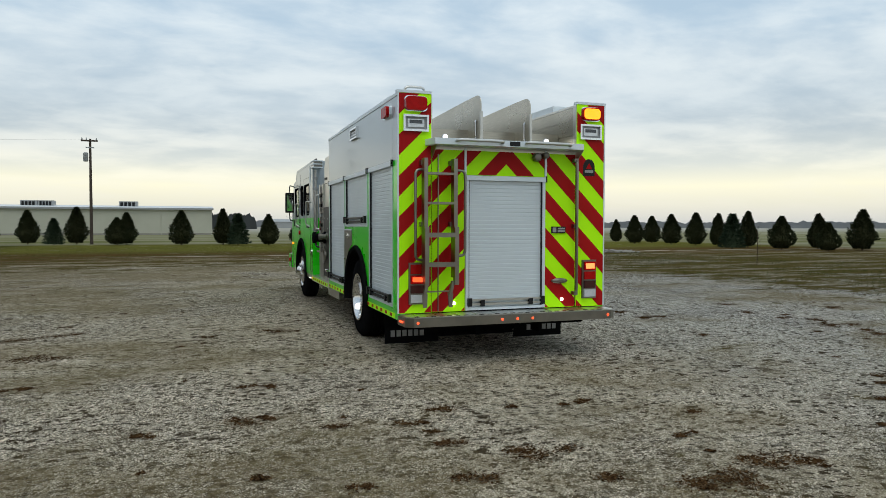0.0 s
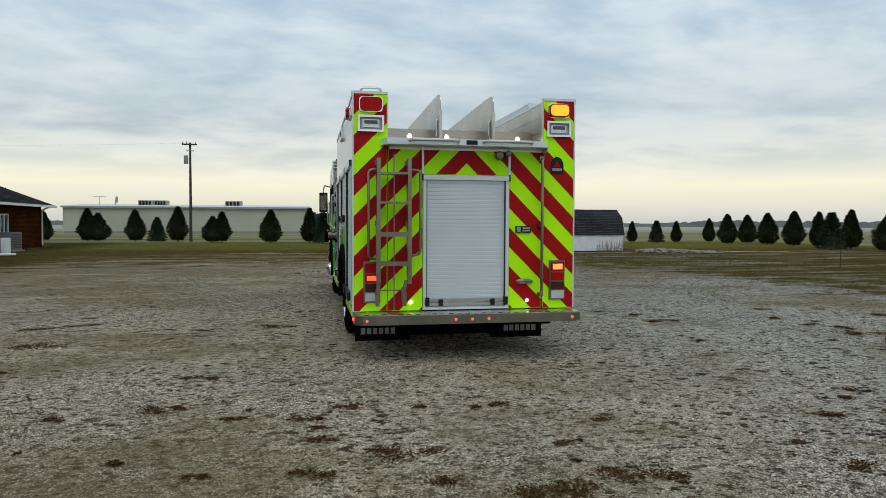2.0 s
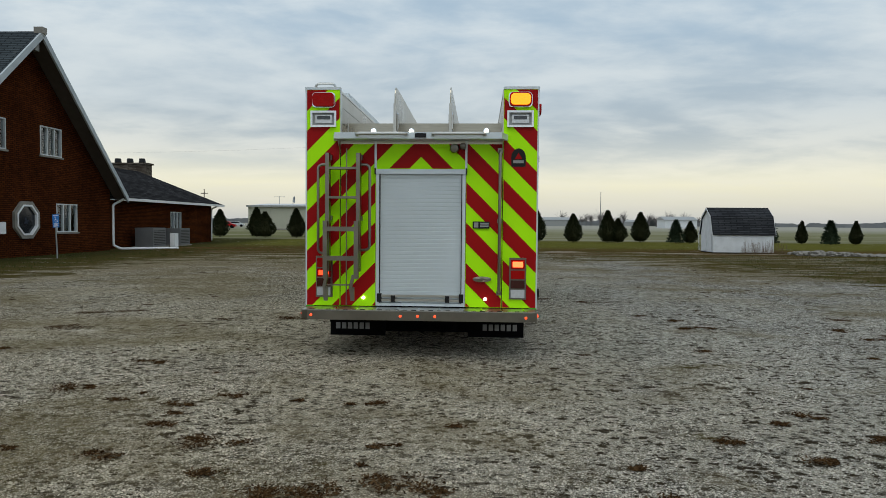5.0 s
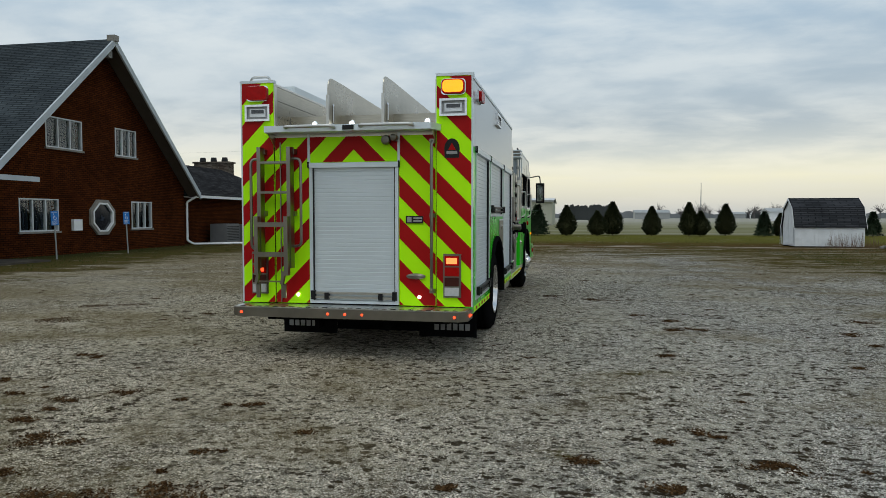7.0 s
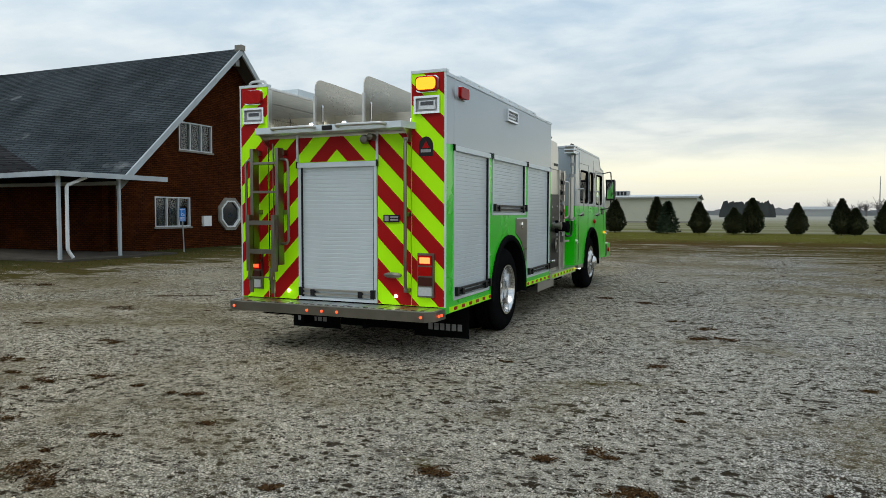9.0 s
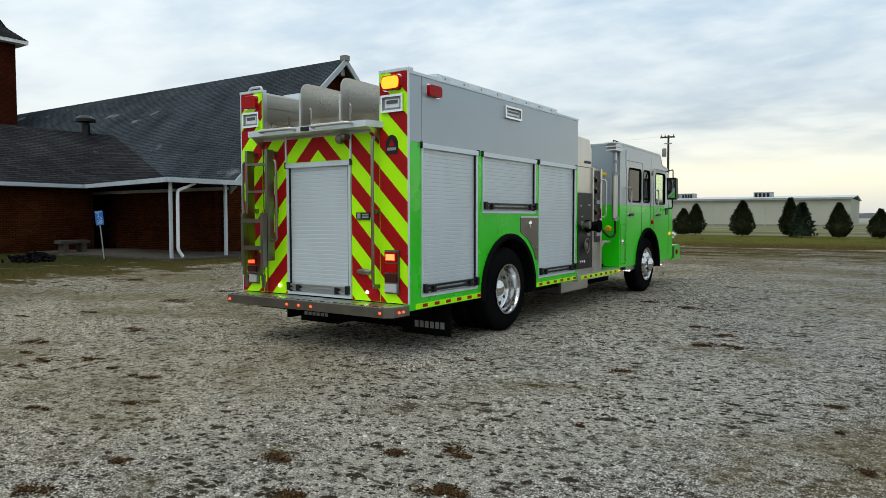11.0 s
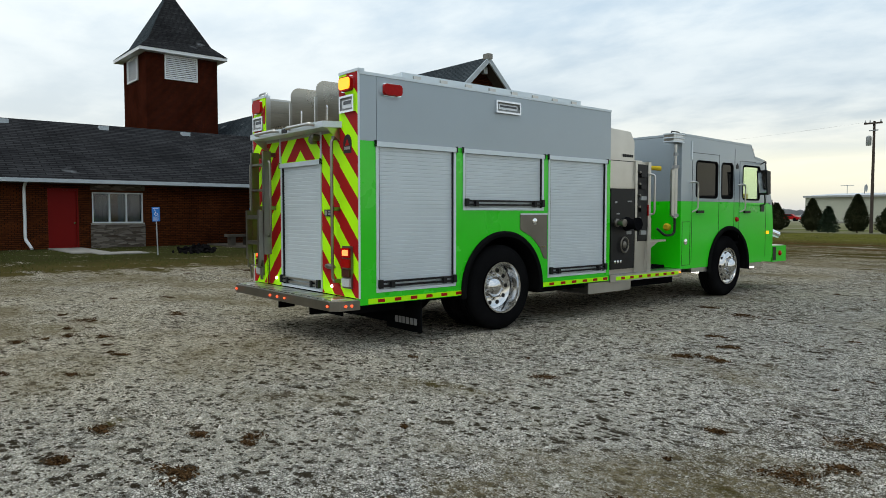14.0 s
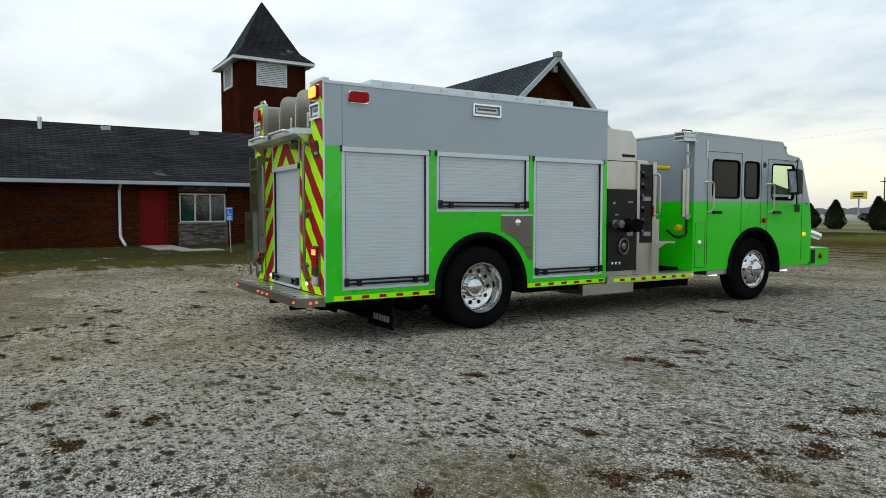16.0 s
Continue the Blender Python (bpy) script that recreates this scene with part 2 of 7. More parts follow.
def brick_mat(name, a, b, mortar):
    m = Nodes(name, Roughness=0.85)
    xyz = m.xyz()
    comb = m.t.nodes.new("ShaderNodeCombineXYZ")
    m.t.links.new(m.math("ADD", xyz[0], xyz[1]), comb.inputs[0])
    m.t.links.new(xyz[2], comb.inputs[1])
    n = m.t.nodes.new("ShaderNodeTexBrick")
    n.inputs["Scale"].default_value = 1.0
    n.inputs["Brick Width"].default_value, n.inputs["Row Height"].default_value = 0.215, 0.076
    n.inputs["Mortar Size"].default_value, n.inputs["Mortar Smooth"].default_value = 0.011, 0.2
    n.inputs["Color1"].default_value, n.inputs["Color2"].default_value, n.inputs["Mortar"].default_value = (*a, 1), (*b, 1), (*mortar, 1)
    m.t.links.new(comb.outputs[0], n.inputs["Vector"])
    stain = m.ramp(m.noise(0.6, 5), (0.35, 0.62), (0.7, 1.05))
    m.set(Base_Color=m.mix(1.0, n.outputs["Color"], stain, "MULTIPLY"))
    height = m.math("ADD", m.math("MULTIPLY", n.outputs["Fac"], -1.0), m.math("MULTIPLY", m.noise(45, 3), 0.35))
    return m.bump(height, 0.6, 0.008).mat


BRICK = brick_mat("red_brown_brick", (0.098, 0.0275, 0.0085), (0.058, 0.0165, 0.0058), (0.016, 0.0095, 0.0065))
BRICK_TOWER = brick_mat("tower_brick", (0.070, 0.0165, 0.0082), (0.052, 0.012, 0.0062), (0.024, 0.011, 0.008))


def shingle_mat(name, a, b, along):
    m = Nodes(name, Roughness=0.9)
    xyz = m.xyz()
    comb = m.t.nodes.new("ShaderNodeCombineXYZ")
    m.t.links.new(xyz[0 if along == "x" else 1], comb.inputs[0])
    m.t.links.new(m.math("MULTIPLY", xyz[2], 1.5), comb.inputs[1])
    n = m.t.nodes.new("ShaderNodeTexBrick")
    n.inputs["Scale"].default_value = 1.0
    n.inputs["Brick Width"].default_value, n.inputs["Row Height"].default_value = 0.62, 0.135
    n.inputs["Mortar Size"].default_value = 0.024
    n.inputs["Color1"].default_value, n.inputs["Color2"].default_value, n.inputs["Mortar"].default_value = (*a, 1), (*b, 1), (a[0] * 0.35, a[1] * 0.35, a[2] * 0.35, 1)
    m.t.links.new(comb.outputs[0], n.inputs["Vector"])
    blot = m.ramp(m.noise(0.55, 6, 0.6), (0.3, 0.66), (0.72, 1.25))
    worn = m.ramp(m.noise(0.45, 3, 0.5, m.pos(1, 1, 2.4)), (0.66, 0.0), (0.73, 1.0))
    base = m.mix(1.0, n.outputs["Color"], blot, "MULTIPLY")
    m.set(Base_Color=m.mix(m.math("MULTIPLY", worn, m.math("MULTIPLY", m.noise(9, 2), 0.9)), base, (0.26, 0.27, 0.28)))
    return m.bump(m.math("ADD", m.math("MULTIPLY", n.outputs["Fac"], -1.0), m.noise(60, 3)), 0.6, 0.01).mat


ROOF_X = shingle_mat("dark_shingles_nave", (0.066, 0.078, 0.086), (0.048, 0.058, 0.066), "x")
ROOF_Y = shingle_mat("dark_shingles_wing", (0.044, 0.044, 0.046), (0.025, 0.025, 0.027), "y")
ROOF_SHED = shingle_mat("grey_black_shingles", (0.055, 0.058, 0.065), (0.028, 0.030, 0.034), "x")


def flecks(m, scale, share, reach, seed):
    """Flat ragged clots of one size, thinly strewn: a share of the cells holds one, of a reach that varies."""
    n = m.t.nodes.new("ShaderNodeMapping")
    n.inputs["Location"].default_value = (seed, seed * 0.7, 0)
    n.inputs["Scale"].default_value = (0.85, 1.2, 1.0)
    m.t.links.new(m.coords.outputs["Object"], n.inputs[0])
    v = m.t.nodes.new("ShaderNodeTexVoronoi")
    v.inputs["Scale"].default_value = scale
    v.voronoi_dimensions = "2D"
    m.t.links.new(n.outputs[0], v.inputs["Vector"])
    size = m.ramp(m.xyz(v.outputs["Color"])[1], (1.0 - share, 0.0), (1.0, reach))
    ragged = m.math("MULTIPLY", m.math("SUBTRACT", m.noise(scale * 3.2, 5, 0.78), 0.5), 1.7)
    edge = m.math("SUBTRACT", size, m.math("ADD", v.outputs["Distance"], ragged))
    return m.step(edge, 0.0, 0.03)


def dark_specks(m):
    """Small damp clots and crumbs between the stones, thicker in some stretches than in others."""
    thick = m.ramp(m.noise(0.45, 3), (0.34, 0.45), (0.52, 1.0))
    large = m.math("MULTIPLY", flecks(m, 5.6, 0.28, 0.32, 3.1), thick)
    small = m.math("MULTIPLY", flecks(m, 12.0, 0.50, 0.42, 7.7), m.ramp(m.noise(0.8, 3), (0.34, 0.45), (0.55, 1.0)))
    tiny = flecks(m, 27.0, 0.40, 0.42, 1.3)
    return m.math("MULTIPLY", m.math("MAXIMUM", m.math("MAXIMUM", large, small), tiny), 0.96)


def dusty(m):
    """How far tan dust coats the stones: more towards the west of the yard."""
    x, y, z = m.xyz()
    return m.math("MULTIPLY", m.step(m.math("ADD", x, m.math("MULTIPLY", m.noise(0.5, 4), -3.0)), 3.0, -2.5), 0.9)


def bare_earth(m):
    """Where brown earth lies between the stones of the yard, and its colour."""
    x, y, z = m.xyz()
    x = m.math("ADD", x, m.math("MULTIPLY", m.math("SUBTRACT", m.noise(0.4, 7, 0.65), 0.5), 7.0))
    y = m.math("ADD", y, m.math("MULTIPLY", m.math("SUBTRACT", m.noise(0.55, 7, 0.65), 0.5), 6.0))
    west, south = m.math("MULTIPLY", x, -1.0), m.math("MULTIPLY", y, -1.0)
    near = m.math("MULTIPLY", m.math("MULTIPLY", m.step(west, -2.5, 1.5), m.step(south, 1.2, 4.2)), 0.18)
    sides = m.math("ADD", m.math("MULTIPLY", m.step(x, 4.5, 9.0), 0.09), m.math("MULTIPLY", m.step(west, 0.0, 6.0), 0.075))
    bias = m.math("ADD", m.math("ADD", sides, near), m.math("MULTIPLY", m.step(y, 5.0, 17.0), 0.10))
    mask = m.ramp(m.math("ADD", m.noise(0.33, 8, 0.68, m.pos(0.8, 1.15, 1.0)), bias), (0.53, 0.0), (0.66, 1.0))
    grain = m.noise(40, 4, 0.7)
    return mask, m.mix(m.noise(1.1, 5, 0.6), m.mix(grain, (0.072, 0.047, 0.023), (0.33, 0.258, 0.160)), m.mix(grain, (0.068, 0.058, 0.020), (0.28, 0.236, 0.112)))


def ground_mat():
    m = Nodes("gravel_grass_fields", Roughness=0.95)
    x, y, z = m.xyz()
    wob = m.noise(0.16, 6, 0.65)
    wob2 = m.noise(0.9, 5, 0.6)
    shift = m.math("ADD", m.math("MULTIPLY", m.math("SUBTRACT", wob, 0.5), 15.0), m.math("MULTIPLY", m.math("SUBTRACT", wob2, 0.5), 6.0))

    step = m.step

    # gravel: pale chips and dark gaps, sandy tracks, brown damp clods
    chips = m.cells(60.0, "F1", "Color")
    chip_grey = m.xyz(chips)[0]
    edge = m.cells(60.0, "DISTANCE_TO_EDGE")
    tone = m.ramp(chip_grey, (0.0, (0.30, 0.28, 0.243)), (0.4, (0.69, 0.658, 0.593)), (1.0, (0.92, 0.885, 0.81)))
    tone = m.mix(m.ramp(edge, (0.03, 1.0), (0.17, 0.0)), tone, (0.058, 0.048, 0.032))
    sandy = m.mix(m.noise(38, 5, 0.7), (0.28, 0.25, 0.19), (0.68, 0.63, 0.52))
    tracks = m.ramp(m.noise(0.42, 6, 0.62, m.pos(1.0, 0.55, 1.0)), (0.44, 0.0), (0.56, 1.0))
    tone = m.mix(m.math("MULTIPLY", tracks, 0.5), tone, sandy)
    mottle = m.ramp(m.noise(9.0, 7, 0.78), (0.40, 0.30), (0.48, 0.98), (0.60, 1.22))
    tone = m.mix(1.0, tone, mottle, "MULTIPLY")
    tone = m.mix(dark_specks(m), tone, (0.040, 0.030, 0.018))
    tone = m.mix(dusty(m), tone, (1.06, 0.985, 0.86), "MULTIPLY")
    zone = m.ramp(m.noise(0.55, 4), (0.46, 0.0), (0.58, 1.0))
    clods = m.math("MULTIPLY", m.ramp(m.noise(2.1, 7, 0.72, m.pos(0.8, 1.2, 1)), (0.585, 0.0), (0.63, 1.0)), m.math("ADD", m.math("MULTIPLY", zone, 0.75), 0.25))
    tone = m.mix(m.math("MULTIPLY", clods, 0.85), tone, m.mix(m.noise(24, 3), (0.030, 0.021, 0.012), (0.115, 0.085, 0.052)))
    # bare brown earth and trodden weeds showing through, more of it away from the middle of the yard
    dirt, earth = bare_earth(m)
    poke = m.ramp(m.noise(17.0, 5, 0.75), (0.42, 1.0), (0.60, 0.35))
    tone = m.mix(m.math("MULTIPLY", m.math("MULTIPLY", dirt, poke), 0.90), tone, earth)
    # thin weedy ground where the gravel runs out
    blades = m.noise(55, 4, 0.7)
    grass = m.mix(m.noise(0.7, 6, 0.65), m.mix(blades, (0.050, 0.046, 0.010), (0.110, 0.096, 0.026)), m.mix(blades, (0.060, 0.043, 0.015), (0.150, 0.112, 0.050)))
    lawn = m.mix(m.noise(0.5, 6, 0.7), m.mix(blades, (0.092, 0.100, 0.014), (0.190, 0.186, 0.038)), m.mix(blades, (0.078, 0.072, 0.018), (0.16, 0.140, 0.046)))
    grass = m.mix(step(y, 30.0, 37.0), grass, lawn)
    grass = m.mix(step(m.math("MULTIPLY", x, -1.0), 13.0, 17.0), grass, m.mix(m.noise(0.8, 5, 0.6), m.mix(blades, (0.024, 0.036, 0.008), (0.058, 0.070, 0.017)), m.mix(blades, (0.040, 0.032, 0.014), (0.085, 0.068, 0.034))))
    stripes = m.noise(0.14, 5, 0.6, m.pos(0.15, 1.0, 1.0))
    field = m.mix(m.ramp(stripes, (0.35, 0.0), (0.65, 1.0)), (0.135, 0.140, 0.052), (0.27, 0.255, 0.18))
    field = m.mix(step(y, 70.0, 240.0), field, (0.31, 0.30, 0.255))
    west = step(m.math("ADD", m.math("MULTIPLY", x, -1.0), m.math("MULTIPLY", shift, 0.36)), 7.5, 14.0)
    east = step(m.math("ADD", x, m.math("ADD", m.math("MULTIPLY", shift, 0.4), m.math("MULTIPLY", step(y, 6.0, 18.0), 3.0))), 5.0, 17.0)
    north = step(m.math("ADD", y, m.math("MULTIPLY", shift, 0.4)), 10.0, 29.0)
    veg = m.math("MAXIMUM", m.math("MAXIMUM", west, east), north)
    veg = m.ramp(m.math("ADD", m.math("MULTIPLY", veg, 0.80), m.math("MULTIPLY", m.math("SUBTRACT", m.noise(0.9, 10, 0.78, m.pos(0.55, 1.1, 1.0)), 0.5), 3.4)), (0.34, 0.0), (0.56, 1.0))
    # ragged pale gravel strips left between the patches of grass
    lanes = m.ramp(m.noise(1.0, 8, 0.72, m.pos(0.16, 0.85, 1.0)), (0.50, 0.0), (0.57, 1.0))
    strip = m.math("MULTIPLY", lanes, m.math("MULTIPLY", step(y, 5.0, 9.0), m.math("SUBTRACT", 1.0, step(y, 24.0, 30.0))))
    veg = m.math("MULTIPLY", veg, m.math("SUBTRACT", 1.0, m.math("MULTIPLY", m.math("MULTIPLY", strip, m.math("SUBTRACT", 1.0, west)), 0.85)))
    # rusty dead weeds along the foot of the lawn
    rust = m.math("MULTIPLY", m.math("MULTIPLY", step(y, 20.0, 27.0), m.math("SUBTRACT", 1.0, step(y, 30.0, 36.0))), m.ramp(m.noise(0.6, 7, 0.7, m.pos(0.3, 1.0, 1.0)), (0.42, 0.0), (0.56, 0.85)))
    grass = m.mix(rust, grass, m.mix(blades, (0.062, 0.034, 0.012), (0.150, 0.088, 0.036)))
    base = m.mix(veg, tone, grass)
    # broken line of pale washed-out sand before the lawn
    wander = m.math("ADD", y, m.math("MULTIPLY", m.math("SUBTRACT", m.noise(0.22, 4), 0.5), 3.5))
    line = m.math("MULTIPLY", step(wander, 27.4, 27.8), m.math("SUBTRACT", 1.0, step(wander, 28.3, 28.8)))
    line = m.math("MULTIPLY", m.math("MULTIPLY", line, step(x, -8.0, -4.0)), m.ramp(m.noise(0.5, 7, 0.7), (0.44, 0.0), (0.54, 0.9)))
    base = m.mix(line, base, m.mix(m.noise(14, 4), (0.30, 0.25, 0.18), (0.56, 0.50, 0.41)))
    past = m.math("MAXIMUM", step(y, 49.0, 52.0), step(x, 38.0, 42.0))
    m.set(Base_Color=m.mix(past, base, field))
    height = m.math("ADD", m.math("MULTIPLY", m.ramp(edge, (0.0, 0.0), (0.25, 1.0)), 0.6), m.math("MULTIPLY", m.noise(16, 6, 0.65), 0.7))
    return m.bump(height, 1.0, 0.022).mat


GROUND = ground_mat()


def leaf_mat(name, a, b, tip):
    m = Nodes(name, Roughness=0.7)
    m.set(Base_Color=m.mix(m.random(True), m.mix(m.noise(1.3, 3), a, b), m.mix(m.random(True), b, tip)))
    return m.mat


JUNIPER = leaf_mat("juniper_foliage", (0.012, 0.017, 0.009), (0.022, 0.030, 0.014), (0.048, 0.050, 0.024))
SPRUCE = leaf_mat("spruce_foliage", (0.016, 0.028, 0.018), (0.024, 0.040, 0.024), (0.042, 0.058, 0.034))


def stone_mat():
    m = Nodes("crushed_stone", Roughness=0.9)
    dirt, earth = bare_earth(m)
    grey = m.ramp(m.random(True), (0.0, (0.085, 0.077, 0.062)), (0.3, (0.36, 0.34, 0.295)), (0.7, (0.69, 0.656, 0.582)), (1.0, (0.76, 0.728, 0.66)))
    grey = m.mix(dark_specks(m), grey, (0.040, 0.030, 0.018))
    grey = m.mix(dusty(m), grey, (1.06, 0.985, 0.86), "MULTIPLY")
    m.set(Base_Color=m.mix(m.math("MULTIPLY", dirt, 0.72), grey, earth))
    return m.mat


STONE = stone_mat()


# ---- mesh helpers ----
def part(name, bm, material, parent=None, label="", bevel=0.0, smooth=False):
    """Links a bmesh as one mesh object, under a thing or a part."""
    if bevel:
        edges = [e for e in bm.edges if len(e.link_faces) == 2 and e.calc_face_angle(0) > 0.5]
        bmesh.ops.bevel(bm, geom=edges, offset=bevel, segments=2, affect="EDGES", clamp_overlap=True)
    bmesh.ops.recalc_face_normals(bm, faces=bm.faces)
    me = bpy.data.meshes.new(name)
    bm.to_mesh(me)
    bm.free()
    me.materials.append(material)
    if smooth:
        me.shade_smooth()
        me.set_sharp_from_angle(angle=radians(35))
    ob = new(name, me)
    if parent:
        ob.parent = parent
    if label:
        ob["label"] = label
    return ob


def thing(name, label, category, group="", kind=""):
    return tagged(new(name), label, category, group, kind)


def box(bm, x0, x1, y0, y1, z0, z1):
    v = [bm.verts.new((x, y, z)) for x in (x0, x1) for y in (y0, y1) for z in (z0, z1)]
    for f in ((0, 1, 3, 2), (4, 6, 7, 5), (0, 4, 5, 1), (2, 3, 7, 6), (0, 2, 6, 4), (1, 5, 7, 3)):
        bm.faces.new([v[i] for i in f])
    return bm


def boxes(*list_):
    bm = bmesh.new()
    for b in list_:
        box(bm, *b)
    return bm


def prism(bm, pts, axis, a, b):
    """A polygon drawn in the plane across axis, pushed from a to b along it."""
    def at(p, d):
        return {"x": (d, p[0], p[1]), "y": (p[0], d, p[1]), "z": (p[0], p[1], d)}[axis]
    lo, hi = [bm.verts.new(at(p, a)) for p in pts], [bm.verts.new(at(p, b)) for p in pts]
    bm.faces.new(lo), bm.faces.new(hi[::-1])
    for i in range(len(pts)):
        j = (i + 1) % len(pts)
        bm.faces.new((lo[i], hi[i], hi[j], lo[j]))
    return bm


def slab(bm, corners, thick):
    """A plate under the given corners (three or four points in space)."""
    top = [bm.verts.new(c) for c in corners]
    low = [bm.verts.new((c[0], c[1], c[2] - thick)) for c in corners]
    bm.faces.new(top), bm.faces.new(low[::-1])
    for i in range(len(top)):
        j = (i + 1) % len(top)
        bm.faces.new((top[i], low[i], low[j], top[j]))
    return bm


def tube(bm, pts, r, seg=10, closed=False, taper=None):
    pts = [Vector(p) for p in pts]
    rings = []
    up = None
    for i, p in enumerate(pts):
        d = (pts[min(i + 1, len(pts) - 1)] - pts[max(i - 1, 0)]).normalized()
        if up is None:
            up = d.orthogonal().normalized()
        up = (up - d * up.dot(d)).normalized()
        side = d.cross(up)
        rr = r if taper is None else r + (taper - r) * i / (len(pts) - 1)
        rings.append([bm.verts.new(p + (up * math.cos(a) + side * math.sin(a)) * rr) for a in [2 * math.pi * k / seg for k in range(seg)]])
    for a, b in zip(rings, rings[1:]):
        for k in range(seg):
            bm.faces.new((a[k], a[(k + 1) % seg], b[(k + 1) % seg], b[k]))
    bm.faces.new(rings[0][::-1]), bm.faces.new(rings[-1])
    return bm


def rounded(pts, r, n=4):
    """A polyline with its inner corners rounded."""
    pts = [Vector(p) for p in pts]
    out = [pts[0]]
    for a, b, c in zip(pts, pts[1:], pts[2:]):
        p, q = b + (a - b).normalized() * r, b + (c - b).normalized() * r
        for i in range(n + 1):
            t = i / n
            out.append(p * (1 - t) ** 2 + b * 2 * t * (1 - t) + q * t * t)
    return out + [pts[-1]]


def lathe(bm, profile, centre, axis="x", seg=32, caps=True):
    """Turns (radius, along) pairs round an axis through centre."""
    c = Vector(centre)
    def at(r, d, a):
        u, v = r * math.cos(a), r * math.sin(a)
        return c + {"x": Vector((d, u, v)), "y": Vector((u, d, v)), "z": Vector((u, v, d))}[axis]
    rings = [[bm.verts.new(at(r, d, 2 * math.pi * k / seg)) for k in range(seg)] for r, d in profile]
    for a, b in zip(rings, rings[1:]):
        for k in range(seg):
            bm.faces.new((a[k], a[(k + 1) % seg], b[(k + 1) % seg], b[k]))
    if caps:
        bm.faces.new(rings[0][::-1]), bm.faces.new(rings[-1])
    return bm


def panel(bm, axis, d0, d1, u_breaks, bottom, top, holes=(), clip=(-99, 99)):
    """An upright panel across axis between d0 and d1: strips along u from bottom(u) to top(u), less rectangular holes (u0, u1, z0, z1)."""
    us = sorted(set([round(u, 4) for u in u_breaks] + [round(h[i], 4) for h in holes for i in (0, 1)]))
    for ua, ub in zip(us, us[1:]):
        mid = (ua + ub) / 2
        cuts = sorted((h[2], h[3]) for h in holes if h[0] - 1e-4 <= mid <= h[1] + 1e-4)
        lows = [(bottom(ua + 1e-5), bottom(ub - 1e-5))] + [(c[1], c[1]) for c in cuts]
        highs = [(c[0], c[0]) for c in cuts] + [(top(ua + 1e-5), top(ub - 1e-5))]
        for (la, lb), (ha, hb) in zip(lows, highs):
            la, lb, ha, hb = max(la, clip[0]), max(lb, clip[0]), min(ha, clip[1]), min(hb, clip[1])
            if ha - la < 1e-3 and hb - lb < 1e-3:
                continue
            prism(bm, [(ua, la), (ub, lb), (ub, max(hb, lb + 1e-4)), (ua, max(ha, la + 1e-4))], axis, d0, d1)
    bmesh.ops.remove_doubles(bm, verts=bm.verts, dist=2e-4)
    bm.verts.index_update()
    seen = {}
    for f in bm.faces:
        seen.setdefault(frozenset(v.index for v in f.verts), []).append(f)
    twins = [f for fs in seen.values() if len(fs) > 1 for f in fs]
    bmesh.ops.delete(bm, geom=twins, context="FACES")
    return bm


def cut_band(c0, c1, sign, rect):
    """The part of the band c0 <= z - sign * x <= c1 that lies in rect (x0, x1, z0, z1), as a polygon."""
    x0, x1, z0, z1 = rect
    poly = [(x0, z0), (x1, z0), (x1, z1), (x0, z1)]
    for limit, side in ((c0, 1), (c1, -1)):
        out = []
        for p, q in zip(poly, poly[1:] + poly[:1]):
            fp, fq = side * (p[1] - sign * p[0] - limit), side * (q[1] - sign * q[0] - limit)
            if fp >= 0:
                out.append(p)
            if fp * fq < 0:
                t = fp / (fp - fq)
                out.append((p[0] + (q[0] - p[0]) * t, p[1] + (q[1] - p[1]) * t))
        poly = out
        if len(poly) < 3:
            return []
    return poly


# ---- ground ----
def ground():
    bm = bmesh.new()
    xs = [-3000, -600, -150, -60] + [-40 + 4 * i for i in range(21)] + [60, 150, 600, 3000]
    ys = [-3000, -400, -80, -40] + [-24 + 4 * i for i in range(21)] + [80, 150, 600, 3000]
    grid = [[bm.verts.new((x, y, 0.0)) for y in ys] for x in xs]
    for i in range(len(xs) - 1):
        for j in range(len(ys) - 1):
            bm.faces.new((grid[i][j], grid[i + 1][j], grid[i + 1][j + 1], grid[i][j + 1]))
    return tagged(part("ground", bm, GROUND), "pale grey gravel yard running out into rough grass and fields", "ground", kind="structure")


ground()

# ---- church building ----
GX = -17.0  # gable wall
RIDGE_Y, RIDGE_Z, EAVE_Z, HALF = 18.8, 8.75, 2.62, 6.65
NAVE_BACK = -49.0


def roof_z(y):
    return RIDGE_Z - (RIDGE_Z - EAVE_Z) * abs(y - RIDGE_Y) / HALF


